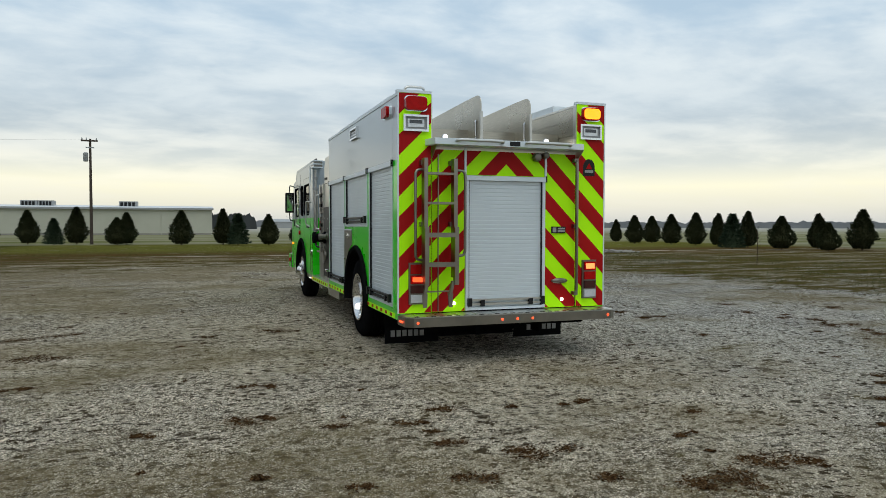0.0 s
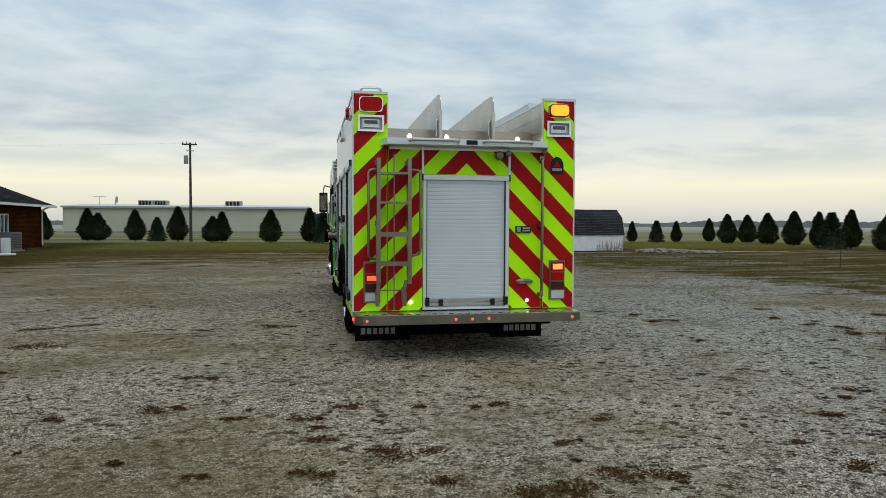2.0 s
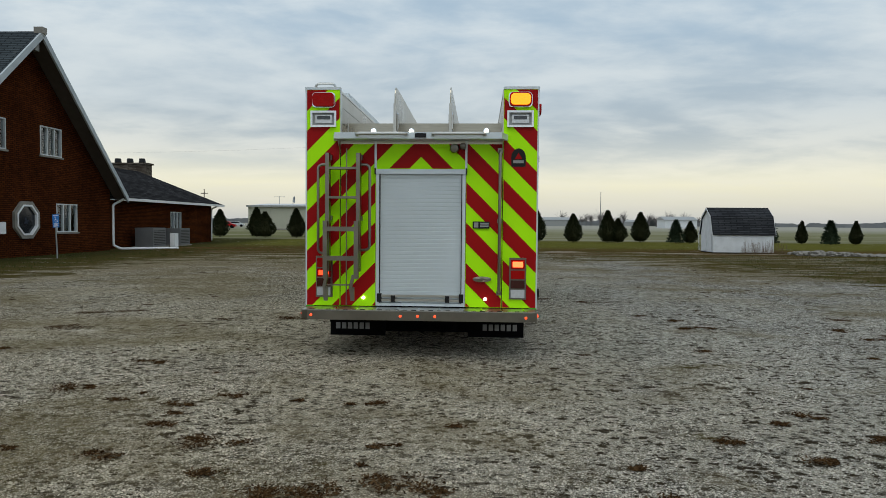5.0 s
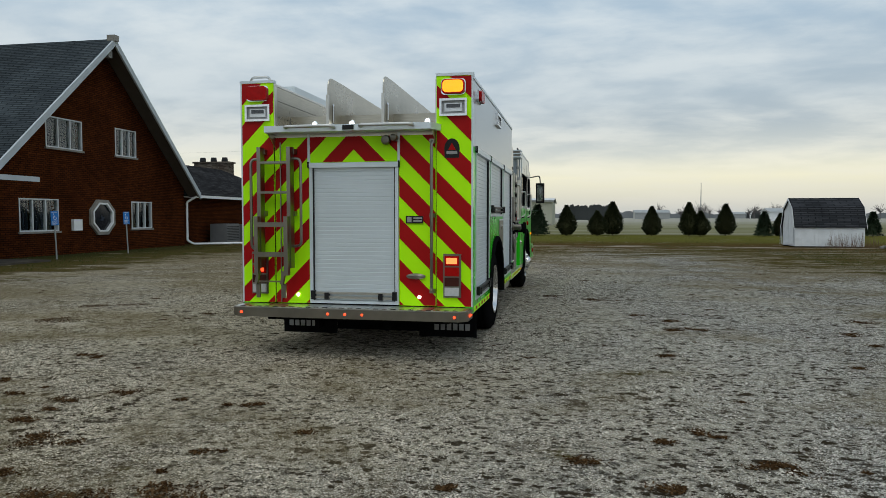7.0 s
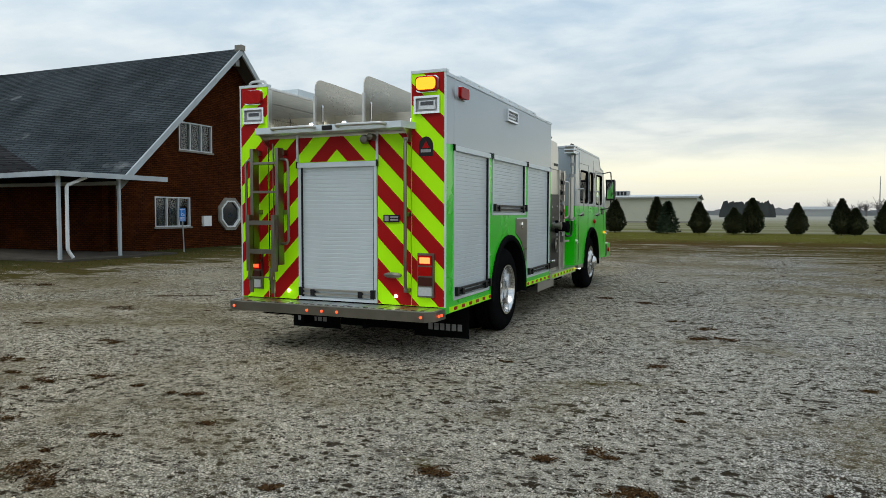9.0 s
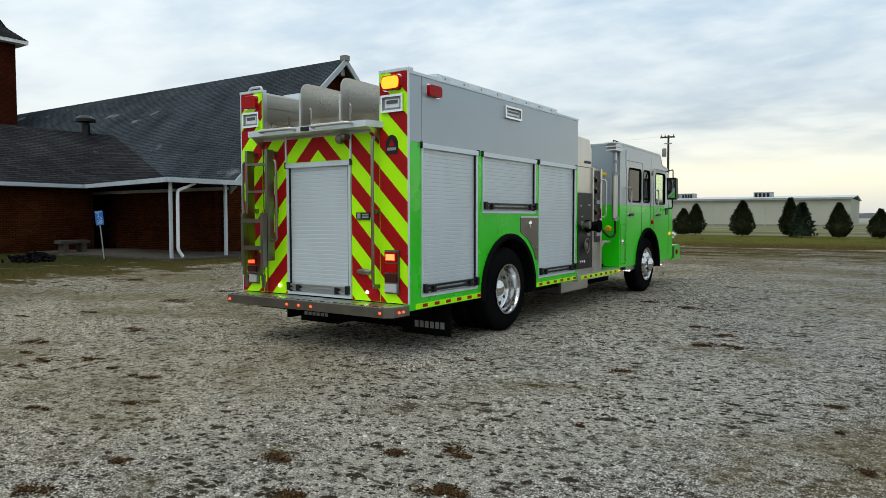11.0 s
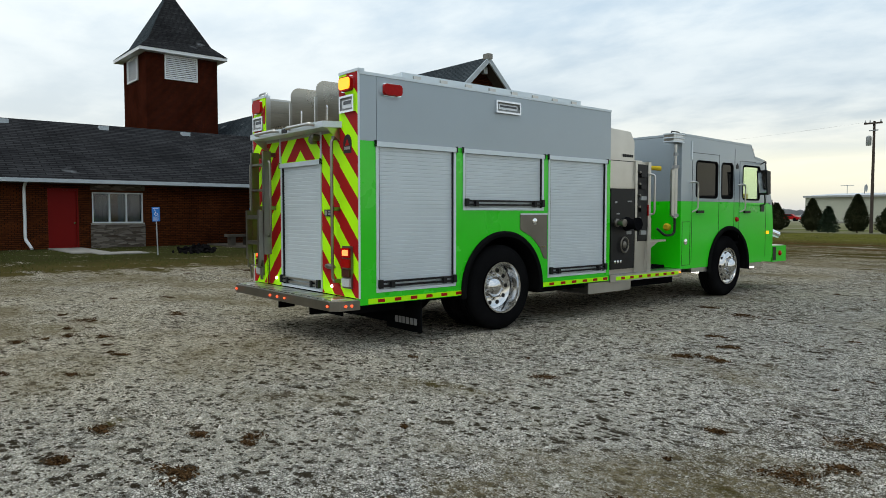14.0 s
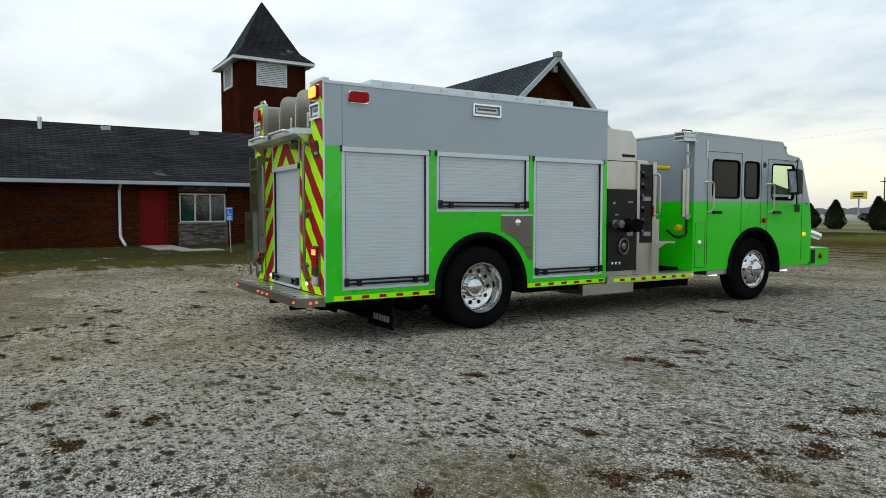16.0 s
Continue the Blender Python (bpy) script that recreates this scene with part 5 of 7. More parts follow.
    # badge, plate and door handle on the right panel
    bm = prism(bmesh.new(), [(0.965, 2.06), (1.115, 2.06)] + [(1.04 + 0.078 * math.cos(radians(15 * k)), 2.155 + 0.10 * math.sin(radians(15 * k))) for k in range(13)], "y", -0.012, -0.003)
    badge = part("badge", bm, PLASTIC, engine, "dark round-topped badge with red mark")
    part("mark", prism(bmesh.new(), [(1.0, 2.14), (1.08, 2.14), (1.04, 2.21)], "y", -0.015, -0.012), CHEVRON_RED, badge)
    part("bar", boxes((0.985, 1.095, -0.015, -0.012, 2.098, 2.128)), LETTER, badge)
    plate = part("label_plate", boxes((0.56, 0.74, -0.012, -0.001, 1.40, 1.475)), PLASTIC, engine, "small black label plate")
    part("bar", boxes((0.575, 0.62, -0.014, -0.012, 1.41, 1.465)), LETTER, plate)
    for k in range(2):
        part("bar", boxes((0.64, 0.73, -0.014, -0.012, 1.415 + 0.028 * k, 1.433 + 0.028 * k)), GREY_METAL, plate)
    bm = bmesh.new()
    lathe(bm, [(0.10, 0.002), (0.10, -0.02), (0.04, -0.04)], (0.665, 0, 0.855), "y", 20)
    for v in bm.verts:
        v.co.z = 0.855 + (v.co.z - 0.855) * 0.30
    part("door_handle", bm, DARK_STEEL, engine, "flat oval steel door handle", smooth=True)
    for x in (-0.62, 0.70):
        marker(engine, (x, -0.004, 0.64), "y-", LIT_WHITE, 0.014)
    # long rail on the right
    bm = tube(bmesh.new(), rounded([(0.845, -0.002, 2.24), (0.845, -0.085, 2.22), (0.845, -0.085, 0.72), (0.845, -0.002, 0.70)], 0.05), 0.017, 10)
    rail = part("grab_rail", bm, LADDER_STEEL, engine, "long upright steel grab rail", smooth=True)
    for z in (2.23, 1.48, 0.71):
        part("bracket", boxes((0.82, 0.87, -0.07, 0.0, z - 0.02, z + 0.02)), LADDER_STEEL, rail, bevel=0.006)


def ladder():
    """The folding ladder on the rear: a fixed upper part and a swung lower part, with looped hand rails."""
    lad = part("rear_ladder", boxes((-1.005, -0.965, -0.16, -0.06, 0.93, 2.19)), LADDER_STEEL, engine, "folding steel ladder on the rear panel", bevel=0.006)
    part("ladder_rail", boxes((-0.675, -0.635, -0.16, -0.06, 0.93, 2.19)), LADDER_STEEL, lad, bevel=0.006)
    for z in (2.03, 1.72):
        part("rung", boxes((-0.965, -0.675, -0.16, -0.06, z - 0.012, z + 0.012)), LADDER_STEEL, lad)
    for x in (-1.0, -0.67):
        part("lower_rail", boxes((x - 0.016, x + 0.028, -0.225, -0.165, 0.86, 1.47)), LADDER_STEEL, lad, bevel=0.006)
    for z in (1.385, 1.075):
        part("rung", boxes((-0.972, -0.686, -0.225, -0.165, z - 0.024, z + 0.024)), LADDER_STEEL, lad)
    part("foot_bar", boxes((-0.98, -0.70, -0.20, -0.185, 0.785, 0.80)), LADDER_STEEL, lad)
    for x in (-0.985, -0.70):
        part("foot_link", prism(bmesh.new(), [(x - 0.012, 0.90), (x + 0.022, 0.90), (x - 0.010, 0.76), (x - 0.040, 0.77)], "y", -0.205, -0.17), LADDER_STEEL, lad)
        part("foot_plate", prism(bmesh.new(), [(x - 0.045, 0.775), (x + 0.012, 0.765), (x + 0.008, 0.62), (x - 0.032, 0.62)], "y", -0.17, -0.15), LADDER_STEEL, lad)
    for x0, z0, z1 in ((-1.09, 1.12, 2.07), (-0.535, 1.16, 2.07)):
        inx = -1.0 if x0 < -0.8 else -0.64
        bm = tube(bmesh.new(), rounded([(inx, -0.10, z1), (x0, -0.12, z1), (x0, -0.12, z0), (inx, -0.10, z0)], 0.06), 0.015, 10)
        part("hand_loop", bm, LADDER_STEEL, lad, "looped steel hand rail", smooth=True)
    for x in (-0.985, -0.655):
        for z in (2.15, 1.5):
            part("bracket", boxes((x - 0.03, x + 0.03, -0.07, 0.0, z - 0.025, z + 0.025)), LADDER_STEEL, lad)
    part("wire", boxes((-0.81, -0.80, -0.02, -0.01, 0.56, 2.25)), LADDER_STEEL, lad)


def tailboard():
    """The rear step: a shallow tray whose two rear corners are cut off, edged with a row of grip teeth."""
    def outline(grow):
        return [(-1.25 - grow, 0.0), (-1.24 - grow, -0.24), (-1.16 - grow * 0.4, -0.31 - grow), (1.16 + grow * 0.4, -0.31 - grow), (1.24 + grow, -0.24), (1.25 + grow, 0.0)]
    tb = part("tailboard", prism(bmesh.new(), outline(0.0), "z", 0.438, 0.532), LADDER_STEEL, engine, "full-width aluminium tailboard step with cut corners", bevel=0.008)
    part("tread", prism(bmesh.new(), outline(-0.022), "z", 0.534, 0.541), TREAD, tb, "diamond tread plate")
    for k in range(26):
        x = -1.12 + k * 2.24 / 25
        part("grip_slot", boxes((x - 0.024, x + 0.024, -0.285, -0.262, 0.5415, 0.546)), BRIGHT if k % 2 else PLASTIC, tb)
    for k in range(11):
        x = -1.1 + k * 0.22
        part("grip_bar", boxes((x - 0.008, x + 0.008, -0.24, -0.05, 0.5415, 0.547)), BRIGHT, tb)
    for x in (-0.18, 0.0, 0.18):
        marker(tb, (x, -0.31, 0.485), "y-")
    for s in (-1, 1):
        marker(tb, (s * 1.12, -0.31, 0.485), "y-")
        for y in (-0.10, -0.17):
            marker(tb, (s * 1.246, y, 0.485), "x+" if s > 0 else "x-")
        flap = part("mud_flap", boxes((*mirror_x(s, 0.50, 1.17), 0.86, 0.875, 0.085, 0.60)), RUBBER, engine, "black rubber mud flap with pale lettering", bevel=0.003)
        x0 = 0.68 if s > 0 else -1.10
        for k in range(6):
            part("letter_bar", boxes((x0 + k * 0.072, x0 + k * 0.072 + 0.052, 0.853, 0.858, 0.165, 0.24)), LETTER, flap)
    for x in (-0.40, 0.36):
        part("tow_eye", boxes((x, x + 0.04, -0.1, 0.1, 0.30, 0.44)), CHASSIS, engine, bevel=0.01)
    part("rear_frame", boxes((-1.0, 1.0, 0.05, 0.75, 0.36, 0.55)), CHASSIS, engine)
    # added black sheet standing in for the dark underside between the mud flaps
    part("rear_valance", boxes((-0.50, 0.50, 0.88, 0.90, 0.14, 0.56)), CHASSIS, engine)


def pump_house():
    for s in (-1, 1):
        part("pump_cabinet", boxes((*mirror_x(s, 0.5, W - 0.05), 4.20, 5.20, 0.56, 2.20)), STEEL, engine, "stainless pump cabinet", bevel=0.004)
        # black gauge panel
        pp = part("pump_panel", boxes((*mirror_x(s, W - 0.05, W - 0.01), 4.23, 4.79, 0.63, 1.79)), PLASTIC, engine, "black pump control panel with inlets", bevel=0.004)
        xo = s * (W - 0.01)
        for y, z, r, dpt in ((4.60, 1.28, 0.10, 0.16), (4.35, 1.30, 0.06, 0.10)):
            bm = bmesh.new()
            lathe(bm, [(r, 0.0), (r, s * 0.03), (r * 0.72, s * 0.04), (r * 0.72, s * dpt), (r * 0.95, s * (dpt + 0.004)), (r * 0.95, s * (dpt + 0.05)), (r * 0.4, s * (dpt + 0.055))], (xo, y, z), "x", 20)
            part("hose_inlet", bm, CHASSIS if y > 4.5 else DARK_STEEL, pp, "capped hose inlet", smooth=True)
        bm = bmesh.new()
        pts = [(xo + s * 0.03, 4.52 + 0.09 * math.cos(a), 0.98 + 0.11 * math.sin(a)) for a in [2 * math.pi * k / 20 for k in range(21)]]
        tube(bm, pts, 0.012, 8)
        lathe(bm, [(0.05, 0.0), (0.05, s * 0.03), (0.02, s * 0.04)], (xo, 4.52, 0.98), "x", 16)
        part("intake_ring", bm, DARK_STEEL, pp, "round dark intake ring", smooth=True)
        for k in range(3):
            bm = bmesh.new()
            lathe(bm, [(0.022, 0.0), (0.022, s * 0.025), (0.012, s * 0.03)], (xo, 4.30 + 0.07 * k, 0.74), "x", 12)
            part("drain_knob", bm, CHROME, pp, smooth=True)
        for y, z, w_, h_ in ((4.36, 1.42, 0.07, 0.02), (4.60, 1.13, 0.12, 0.05), (4.32, 1.58, 0.05, 0.03), (4.62, 1.60, 0.10, 0.02)):
            part("label_bar", boxes((*sorted((xo, xo + s * 0.004)), y, y + w_, z, z + h_)), LETTER, pp)
        # stainless tower above it with a sloping top
        bm = prism(bmesh.new(), [(4.20, 1.80), (4.80, 1.80), (4.80, 2.48), (4.70, 2.62), (4.20, 2.64)], "x", *mirror_x(s, 0.55, W - 0.03))
        up = part("pump_upper_panel", bm, STEEL, engine, "plain stainless upper panel", bevel=0.006)
        part("seam", boxes((*mirror_x(s, W - 0.031, W - 0.026), 4.20, 4.80, 2.185, 2.195)), PLASTIC, up)
        for k in range(6):
            part("letter_bar", boxes((*mirror_x(s, W - 0.028, W - 0.022), 4.52 + k * 0.042, 4.52 + k * 0.042 + 0.03, 2.25, 2.29)), PLASTIC, up)
        # black valve column
        col = part("valve_column", boxes((*mirror_x(s, W - 0.05, W - 0.015), 4.86, 5.12, 1.02, 2.16)), PLASTIC, engine, "black column of valve levers", bevel=0.004)
        for k in range(6):
            part("valve_lever", boxes((*mirror_x(s, W - 0.015, W + 0.02), 4.92, 5.06, 1.12 + k * 0.17, 1.18 + k * 0.17)), PLASTIC if k % 3 else GREY_METAL, col, bevel=0.008)
            bm = bmesh.new()
            lathe(bm, [(0.02, 0), (0.02, s * 0.03), (0.01, s * 0.035)], (s * (W - 0.015), 4.90, 1.19 + k * 0.17), "x", 10)
            part("gauge", bm, DARK_STEEL, col)
        part("red_tag", boxes((*mirror_x(s, W - 0.012, W + 0.004), 5.12, 5.14, 1.40, 1.56)), CHEVRON_RED, col)
        part("column_frame", boxes((*mirror_x(s, W - 0.06, W - 0.005), 5.125, 5.20, 0.57, 2.20), (*mirror_x(s, W - 0.06, W - 0.005), 4.80, 4.855, 0.57, 2.20)), STEEL, engine, bevel=0.005)
        bm = tube(bmesh.new(), rounded([(s * (W - 0.02), 5.17, 2.02), (s * (W + 0.06), 5.20, 2.02), (s * (W + 0.06), 5.20, 1.42), (s * (W - 0.02), 5.17, 1.42)], 0.05), 0.016, 10)
        part("grab_rail", bm, STEEL, engine, "upright steel grab rail", smooth=True)
        bm = tube(bmesh.new(), [(s * 0.7, 5.18, 2.16), (s * 1.05, 5.36, 2.14), (s * 1.14, 5.60, 2.13)], 0.035, 12)
        part("hose_line", bm, YELLOW, engine, "yellow hose line", smooth=True)
        # recessed steps in front of the pump
        part("step_box", boxes((*mirror_x(s, 0.5, 1.10), 5.205, 5.44, 0.557, 1.36)), STEEL, engine, "stainless box beside the pump", bevel=0.005)
        st = part("fold_step", boxes((*mirror_x(s, 1.0, 1.22), 5.215, 5.66, 1.00, 1.03)), TREAD, engine, "tread plate step", bevel=0.004)
        part("step_bracket", prism(bmesh.new(), [(5.2, 1.0), (5.5, 1.0), (5.2, 0.86)], "x", *mirror_x(s, 1.18, 1.19)), STEEL, st)
        # running board
        rb = part("running_board", boxes((*mirror_x(s, 0.6, W), 4.22, 6.06, 0.45, 0.555)), TREAD, engine, "tread plate running board", bevel=0.005)
        tape(s * W, s, 4.35, 5.98, 0.470)
        marker(rb, (s * W, 6.02, 0.50), "x+" if s > 0 else "x-", LIT_AMBER)
        part("under_box", boxes((*mirror_x(s, 0.55, W - 0.10), 3.85, 4.85, 0.30, 0.455)), STEEL, engine, "steel box below the running board", bevel=0.006)
        # telescopic light mast on the cab rear
        bm = bmesh.new()
        tube(bm, [(s * 1.20, 5.93, 1.36), (s * 1.20, 5.93, 2.16)], 0.038, 14)
        tube(bm, [(s * 1.20, 5.93, 2.16), (s * 1.20, 5.93, 2.52)], 0.022, 12)
        tube(bm, [(s * 1.20, 5.852, 1.40), (s * 1.20, 5.852, 2.12)], 0.034, 14)
        mast = part("light_mast", bm, STEEL, engine, "telescopic light mast beside the cab", smooth=True)
        for z in (1.38, 2.14, 2.34):
            bm = bmesh.new()
            tube(bm, [(s * 1.20, 5.93, z), (s * 1.20, 5.93, z + 0.05)], 0.058 if z < 2.2 else 0.04, 14)
            part("collar", bm, GREY_METAL, mast, smooth=True)
        lh = part("lamp_head", boxes((*mirror_x(s, 1.10, 1.25), 5.76, 6.06, 2.555, 2.665)), DARK_STEEL, mast, "boxed flood lamp head", bevel=0.012)
        for z in (2.545, 2.605, 2.665):
            part("head_rail", boxes((*mirror_x(s, 1.09, 1.27), 5.745, 6.075, z, z + 0.018)), ALU, lh, bevel=0.004)
        for z in (2.566, 2.626):
            part("lens", boxes((*mirror_x(s, 1.251, 1.258), 5.775, 6.045, z, z + 0.036)), CLEAR_LENS, lh)
        yoke = tube(bmesh.new(), rounded([(s * 1.20, 5.80, 2.68), (s * 1.20, 5.80, 2.715), (s * 1.20, 6.02, 2.715), (s * 1.20, 6.02, 2.68)], 0.02), 0.010, 8)
        part("yoke", yoke, PLASTIC, lh, smooth=True)
        bm = tube(bmesh.new(), rounded([(s * 1.20, 5.93, 1.36), (s * 1.20, 5.93, 1.10), (s * 1.15, 5.75, 1.08), (s * 1.1, 5.6, 1.2)], 0.08), 0.02, 8)
        part("cable", bm, PLASTIC, mast, smooth=True)
        bm = bmesh.new()
        lathe(bm, [(0.05, 0), (0.06, -0.06), (0.04, -0.09)], (s * 1.10, 5.92, 1.22), "y", 14)
        part("hose_nozzle", bm, YELLOW, engine, "yellow nozzle behind the cab", smooth=True)
    part("pump_core", boxes((-0.55, 0.55, 4.2, 5.3, 0.6, 2.3)), CHASSIS, engine)
    part("pump_deck", boxes((-1.1, 1.1, 4.25, 5.18, 2.20, 2.23)), TREAD, engine)
    bm = bmesh.new()
    lathe(bm, [(0.10, 2.2), (0.08, 2.45), (0.09, 2.62), (0.05, 2.66)], (0.0, 4.75, 0), "z", 16)
    part("deck_monitor", bm, PLASTIC, engine, smooth=True)


CAB0, CAB1, CW = 6.05, 9.18, 1.235


def cab_top(y):
    if y < 8.32:
        return 2.665 - 0.04 * (y - CAB0) / 2.27
    if y < 8.47:
        return 2.625 - (y - 8.32) / 0.15 * 0.20
    if y < 8.84:
        return 2.425 - (y - 8.47) / 0.37 * 0.05
    return 2.375 - (y - 8.84) / (CAB1 - 8.84) * 0.80


def cab():
    low = arch(FRONT_AXLE, 0.66, 0.545)
    holes = [(6.48, 7.185, 1.685, 2.30), (7.29, 7.70, 1.685, 2.30), (8.03, 8.69, 1.67, 2.29)]
    br = [CAB0, 6.38, 7.2, 8.32, 8.47, 8.84, 9.0, CAB1] + arch_breaks(FRONT_AXLE, 0.66)
    for s in (-1, 1):
        x0, x1 = mirror_x(s, CW - 0.06, CW)
        part("cab_side_upper", panel(bmesh.new(), "x", x0, x1, br, low, cab_top, holes, (1.632, 9)), SILVER, engine, "silver upper cab side")
        part("cab_side_lower", panel(bmesh.new(), "x", x0, x1, br, low, lambda y: min(cab_top(y), 1.63), [], (-9, 1.63)), GREEN, engine, "bright green lower cab side")
        for (a, b, z0, z1), gl in zip(holes, (TINT, TINT, CAB_GLASS)):
            t, r = 0.028, 0.075
            def loop(grow, rad):
                pts = []
                for cy, cz, a0 in ((b - r, z1 - r, 0), (a + r, z1 - r, 90), (a + r, z0 + r, 180), (b - r, z0 + r, 270)):
                    pts += [(cy + (rad + grow) * math.cos(radians(a0 + 15 * k)), cz + (rad + grow) * math.sin(radians(a0 + 15 * k))) for k in range(7)]
                return pts
            bm = bmesh.new()
            rings = [[bm.verts.new((s * xr, py, pz)) for py, pz in loop(0.0, rad)] for xr, rad in ((CW - 0.03, r - t), (CW + 0.004, r - t), (CW + 0.008, r - t * 0.5), (CW + 0.003, r + 0.003), (CW - 0.03, r + 0.003))]
            for ra, rb in zip(rings, rings[1:] + rings[:1]):
                for k in range(len(ra)):
                    bm.faces.new((ra[k], ra[(k + 1) % len(ra)], rb[(k + 1) % len(ra)], rb[k]))
            bmesh.ops.recalc_face_normals(bm, faces=bm.faces)
            win = part("cab_window", bm, RUBBER, engine, "black-gasketed cab side window")
            arc = loop(0.0, r)
            for i, corner in enumerate(((b, z1), (a, z1), (a, z0), (b, z0))):
                part("corner_infill", prism(bmesh.new(), [corner] + arc[7 * i:7 * i + 7][::-1], "x", *mirror_x(s, CW - 0.05, CW)), SILVER, win)
            pane = part("pane", boxes((*mirror_x(s, CW - 0.022, CW - 0.016), a + t, b - t, z0 + t, z1 - t)), gl, win)
            pane.visible_shadow = False
        # door outlines
        for y0, y1, z0, z1 in ((6.37, 7.22, 0.63, 2.42), (7.92, 8.93, 0.63, 2.36)):
            bm = bmesh.new()
            xs = mirror_x(s, CW + 0.0005, CW + 0.003)
            t = 0.008
            lows = [(y0, z0 if y0 < 7 else 1.0), (y1, 1.0 if y1 < 8 else z0)]
            for y, zl in lows:
                box(bm, *xs, y, y + t, zl, min(z1, cab_top(y) - 0.05))
            box(bm, *xs, y0, y1 if y1 < 8 else 8.5, z1 - t, z1)
            part("door_gap", bm, PLASTIC, engine, "thin dark door gap")
        part("seam", boxes((*mirror_x(s, CW + 0.0005, CW + 0.003), 7.74, 7.746, 1.2, 2.55)), PLASTIC, engine)
        for y in (6.60, 8.18):
            bm = boxes((*mirror_x(s, CW, CW + 0.035), y - 0.10, y + 0.10, 1.44, 1.485))
            part("door_handle", bm, PLASTIC, engine, "black paddle door handle", bevel=0.014)
        for y in (6.33, 7.90):
            bm = tube(bmesh.new(), rounded([(s * CW, y - 0.02, 1.93), (s * (CW + 0.075), y + 0.05, 1.95), (s * (CW + 0.075), y + 0.10, 1.90), (s * (CW + 0.075), y + 0.10, 1.50), (s * CW, y + 0.05, 1.46)], 0.05), 0.014, 8)
            part("grab_rail", bm, STEEL, engine, "curved steel grab rail by the door", smooth=True)
        # small compartment door on the green corner
        part("compartment_gap", boxes((*mirror_x(s, CW + 0.0005, CW + 0.003), 6.09, 6.33, 1.295, 1.303), (*mirror_x(s, CW + 0.0005, CW + 0.003), 6.09, 6.33, 0.60, 0.608), (*mirror_x(s, CW + 0.0005, CW + 0.003), 6.09, 6.098, 0.608, 1.295), (*mirror_x(s, CW + 0.0005, CW + 0.003), 6.322, 6.33, 0.608, 1.295)), PLASTIC, engine)
        bm = bmesh.new()
        lathe(bm, [(0.05, 0), (0.05, s * 0.012), (0.03, s * 0.014), (0.015, s * 0.024)], (s * CW, 6.19, 0.98), "x", 18)
        part("round_latch", bm, CHROME, engine, smooth=True)
        bm = bmesh.new()
        lathe(bm, [(0.042, 0), (0.042, s * 0.02), (0.036, s * 0.03), (0.018, s * 0.036)], (s * CW, 7.83, 1.33), "x", 18)
        part("turn_signal", bm, RED_LENS, engine, "unlit round red side lamp", smooth=True)
        part("side_marker", boxes((*mirror_x(s, CW, CW + 0.02), 8.97, 9.03, 1.06, 1.11)), LIT_AMBER, engine, bevel=0.006)
        part("hinge_plate", boxes((*mirror_x(s, CW, CW + 0.012), 6.33, 6.36, 2.30, 2.60)), ALU, engine)
        part("lock_plate", boxes((*mirror_x(s, CW, CW + 0.012), 8.72, 8.85, 1.47, 1.60)), PLASTIC, engine, bevel=0.01)
        bm = prism(bmesh.new(), [(7.80, 2.21), (7.86, 2.21), (7.88, 2.26), (7.83, 2.31), (7.78, 2.26)], "x", *mirror_x(s, CW, CW + 0.006))
        part("badge", bm, PLASTIC, engine, "small dark shield badge")
        # mirror
        mx = 1.40 if s > 0 else 1.31
        mir = part("side_mirror", prism(bmesh.new(), [(8.26, 1.76), (8.37, 1.78), (8.35, 2.17), (8.20, 2.19)], "x", *mirror_x(s, mx, mx + 0.18)), PLASTIC, engine, "black upright side mirror on bent arms", bevel=0.02)
        for za, zb, zc_ in ((1.58, 1.60, 1.80), (2.34, 2.36, 2.20)):
            part("mirror_arm", tube(bmesh.new(), rounded([(s * CW, 8.72, za), (s * (mx + 0.07), 8.40, zb), (s * (mx + 0.09), 8.33, zc_)], 0.06), 0.012, 8), PLASTIC, mir, smooth=True)
        part("mirror_glass", prism(bmesh.new(), [(8.252, 1.80), (8.257, 1.80), (8.206, 2.15), (8.201, 2.15)], "x", *mirror_x(s, mx + 0.025, mx + 0.155)), CHROME, mir)
        fender(s, FRONT_AXLE, 0.64, CW - 0.2, CW + 0.03)
        part("wheel_well", panel(bmesh.new(), "x", *mirror_x(s, 0.7, CW - 0.06), arch_breaks(FRONT_AXLE, 0.70), lambda y: arch(FRONT_AXLE, 0.70, 0.6)(y) - 0.03, lambda y: arch(FRONT_AXLE, 0.70, 0.6)(y)), CHASSIS, engine)
        for y in (6.40, 8.26):
            part("cab_step", boxes((*mirror_x(s, 0.8, CW - 0.01), y, y + 0.53, 0.47, 0.54)), TREAD, engine, bevel=0.004)
        for y in (6.6, 8.5):
            part("ground_light", boxes((*mirror_x(s, CW - 0.12, CW - 0.02), y, y + 0.06, 0.45, 0.468)), LIT_WHITE, engine)
    # rear wall, roof, nose
    part("cab_rear_upper", boxes((-CW + 0.06, CW - 0.06, CAB0, CAB0 + 0.05, 1.632, 2.66)), SILVER, engine)
    part("cab_rear_lower", boxes((-CW + 0.06, CW - 0.06, CAB0, CAB0 + 0.05, 0.56, 1.63)), GREEN, engine)
    prof = [(CAB0, 2.667), (8.32, 2.627), (8.47, 2.427), (8.84, 2.377)]
    bm = bmesh.new()
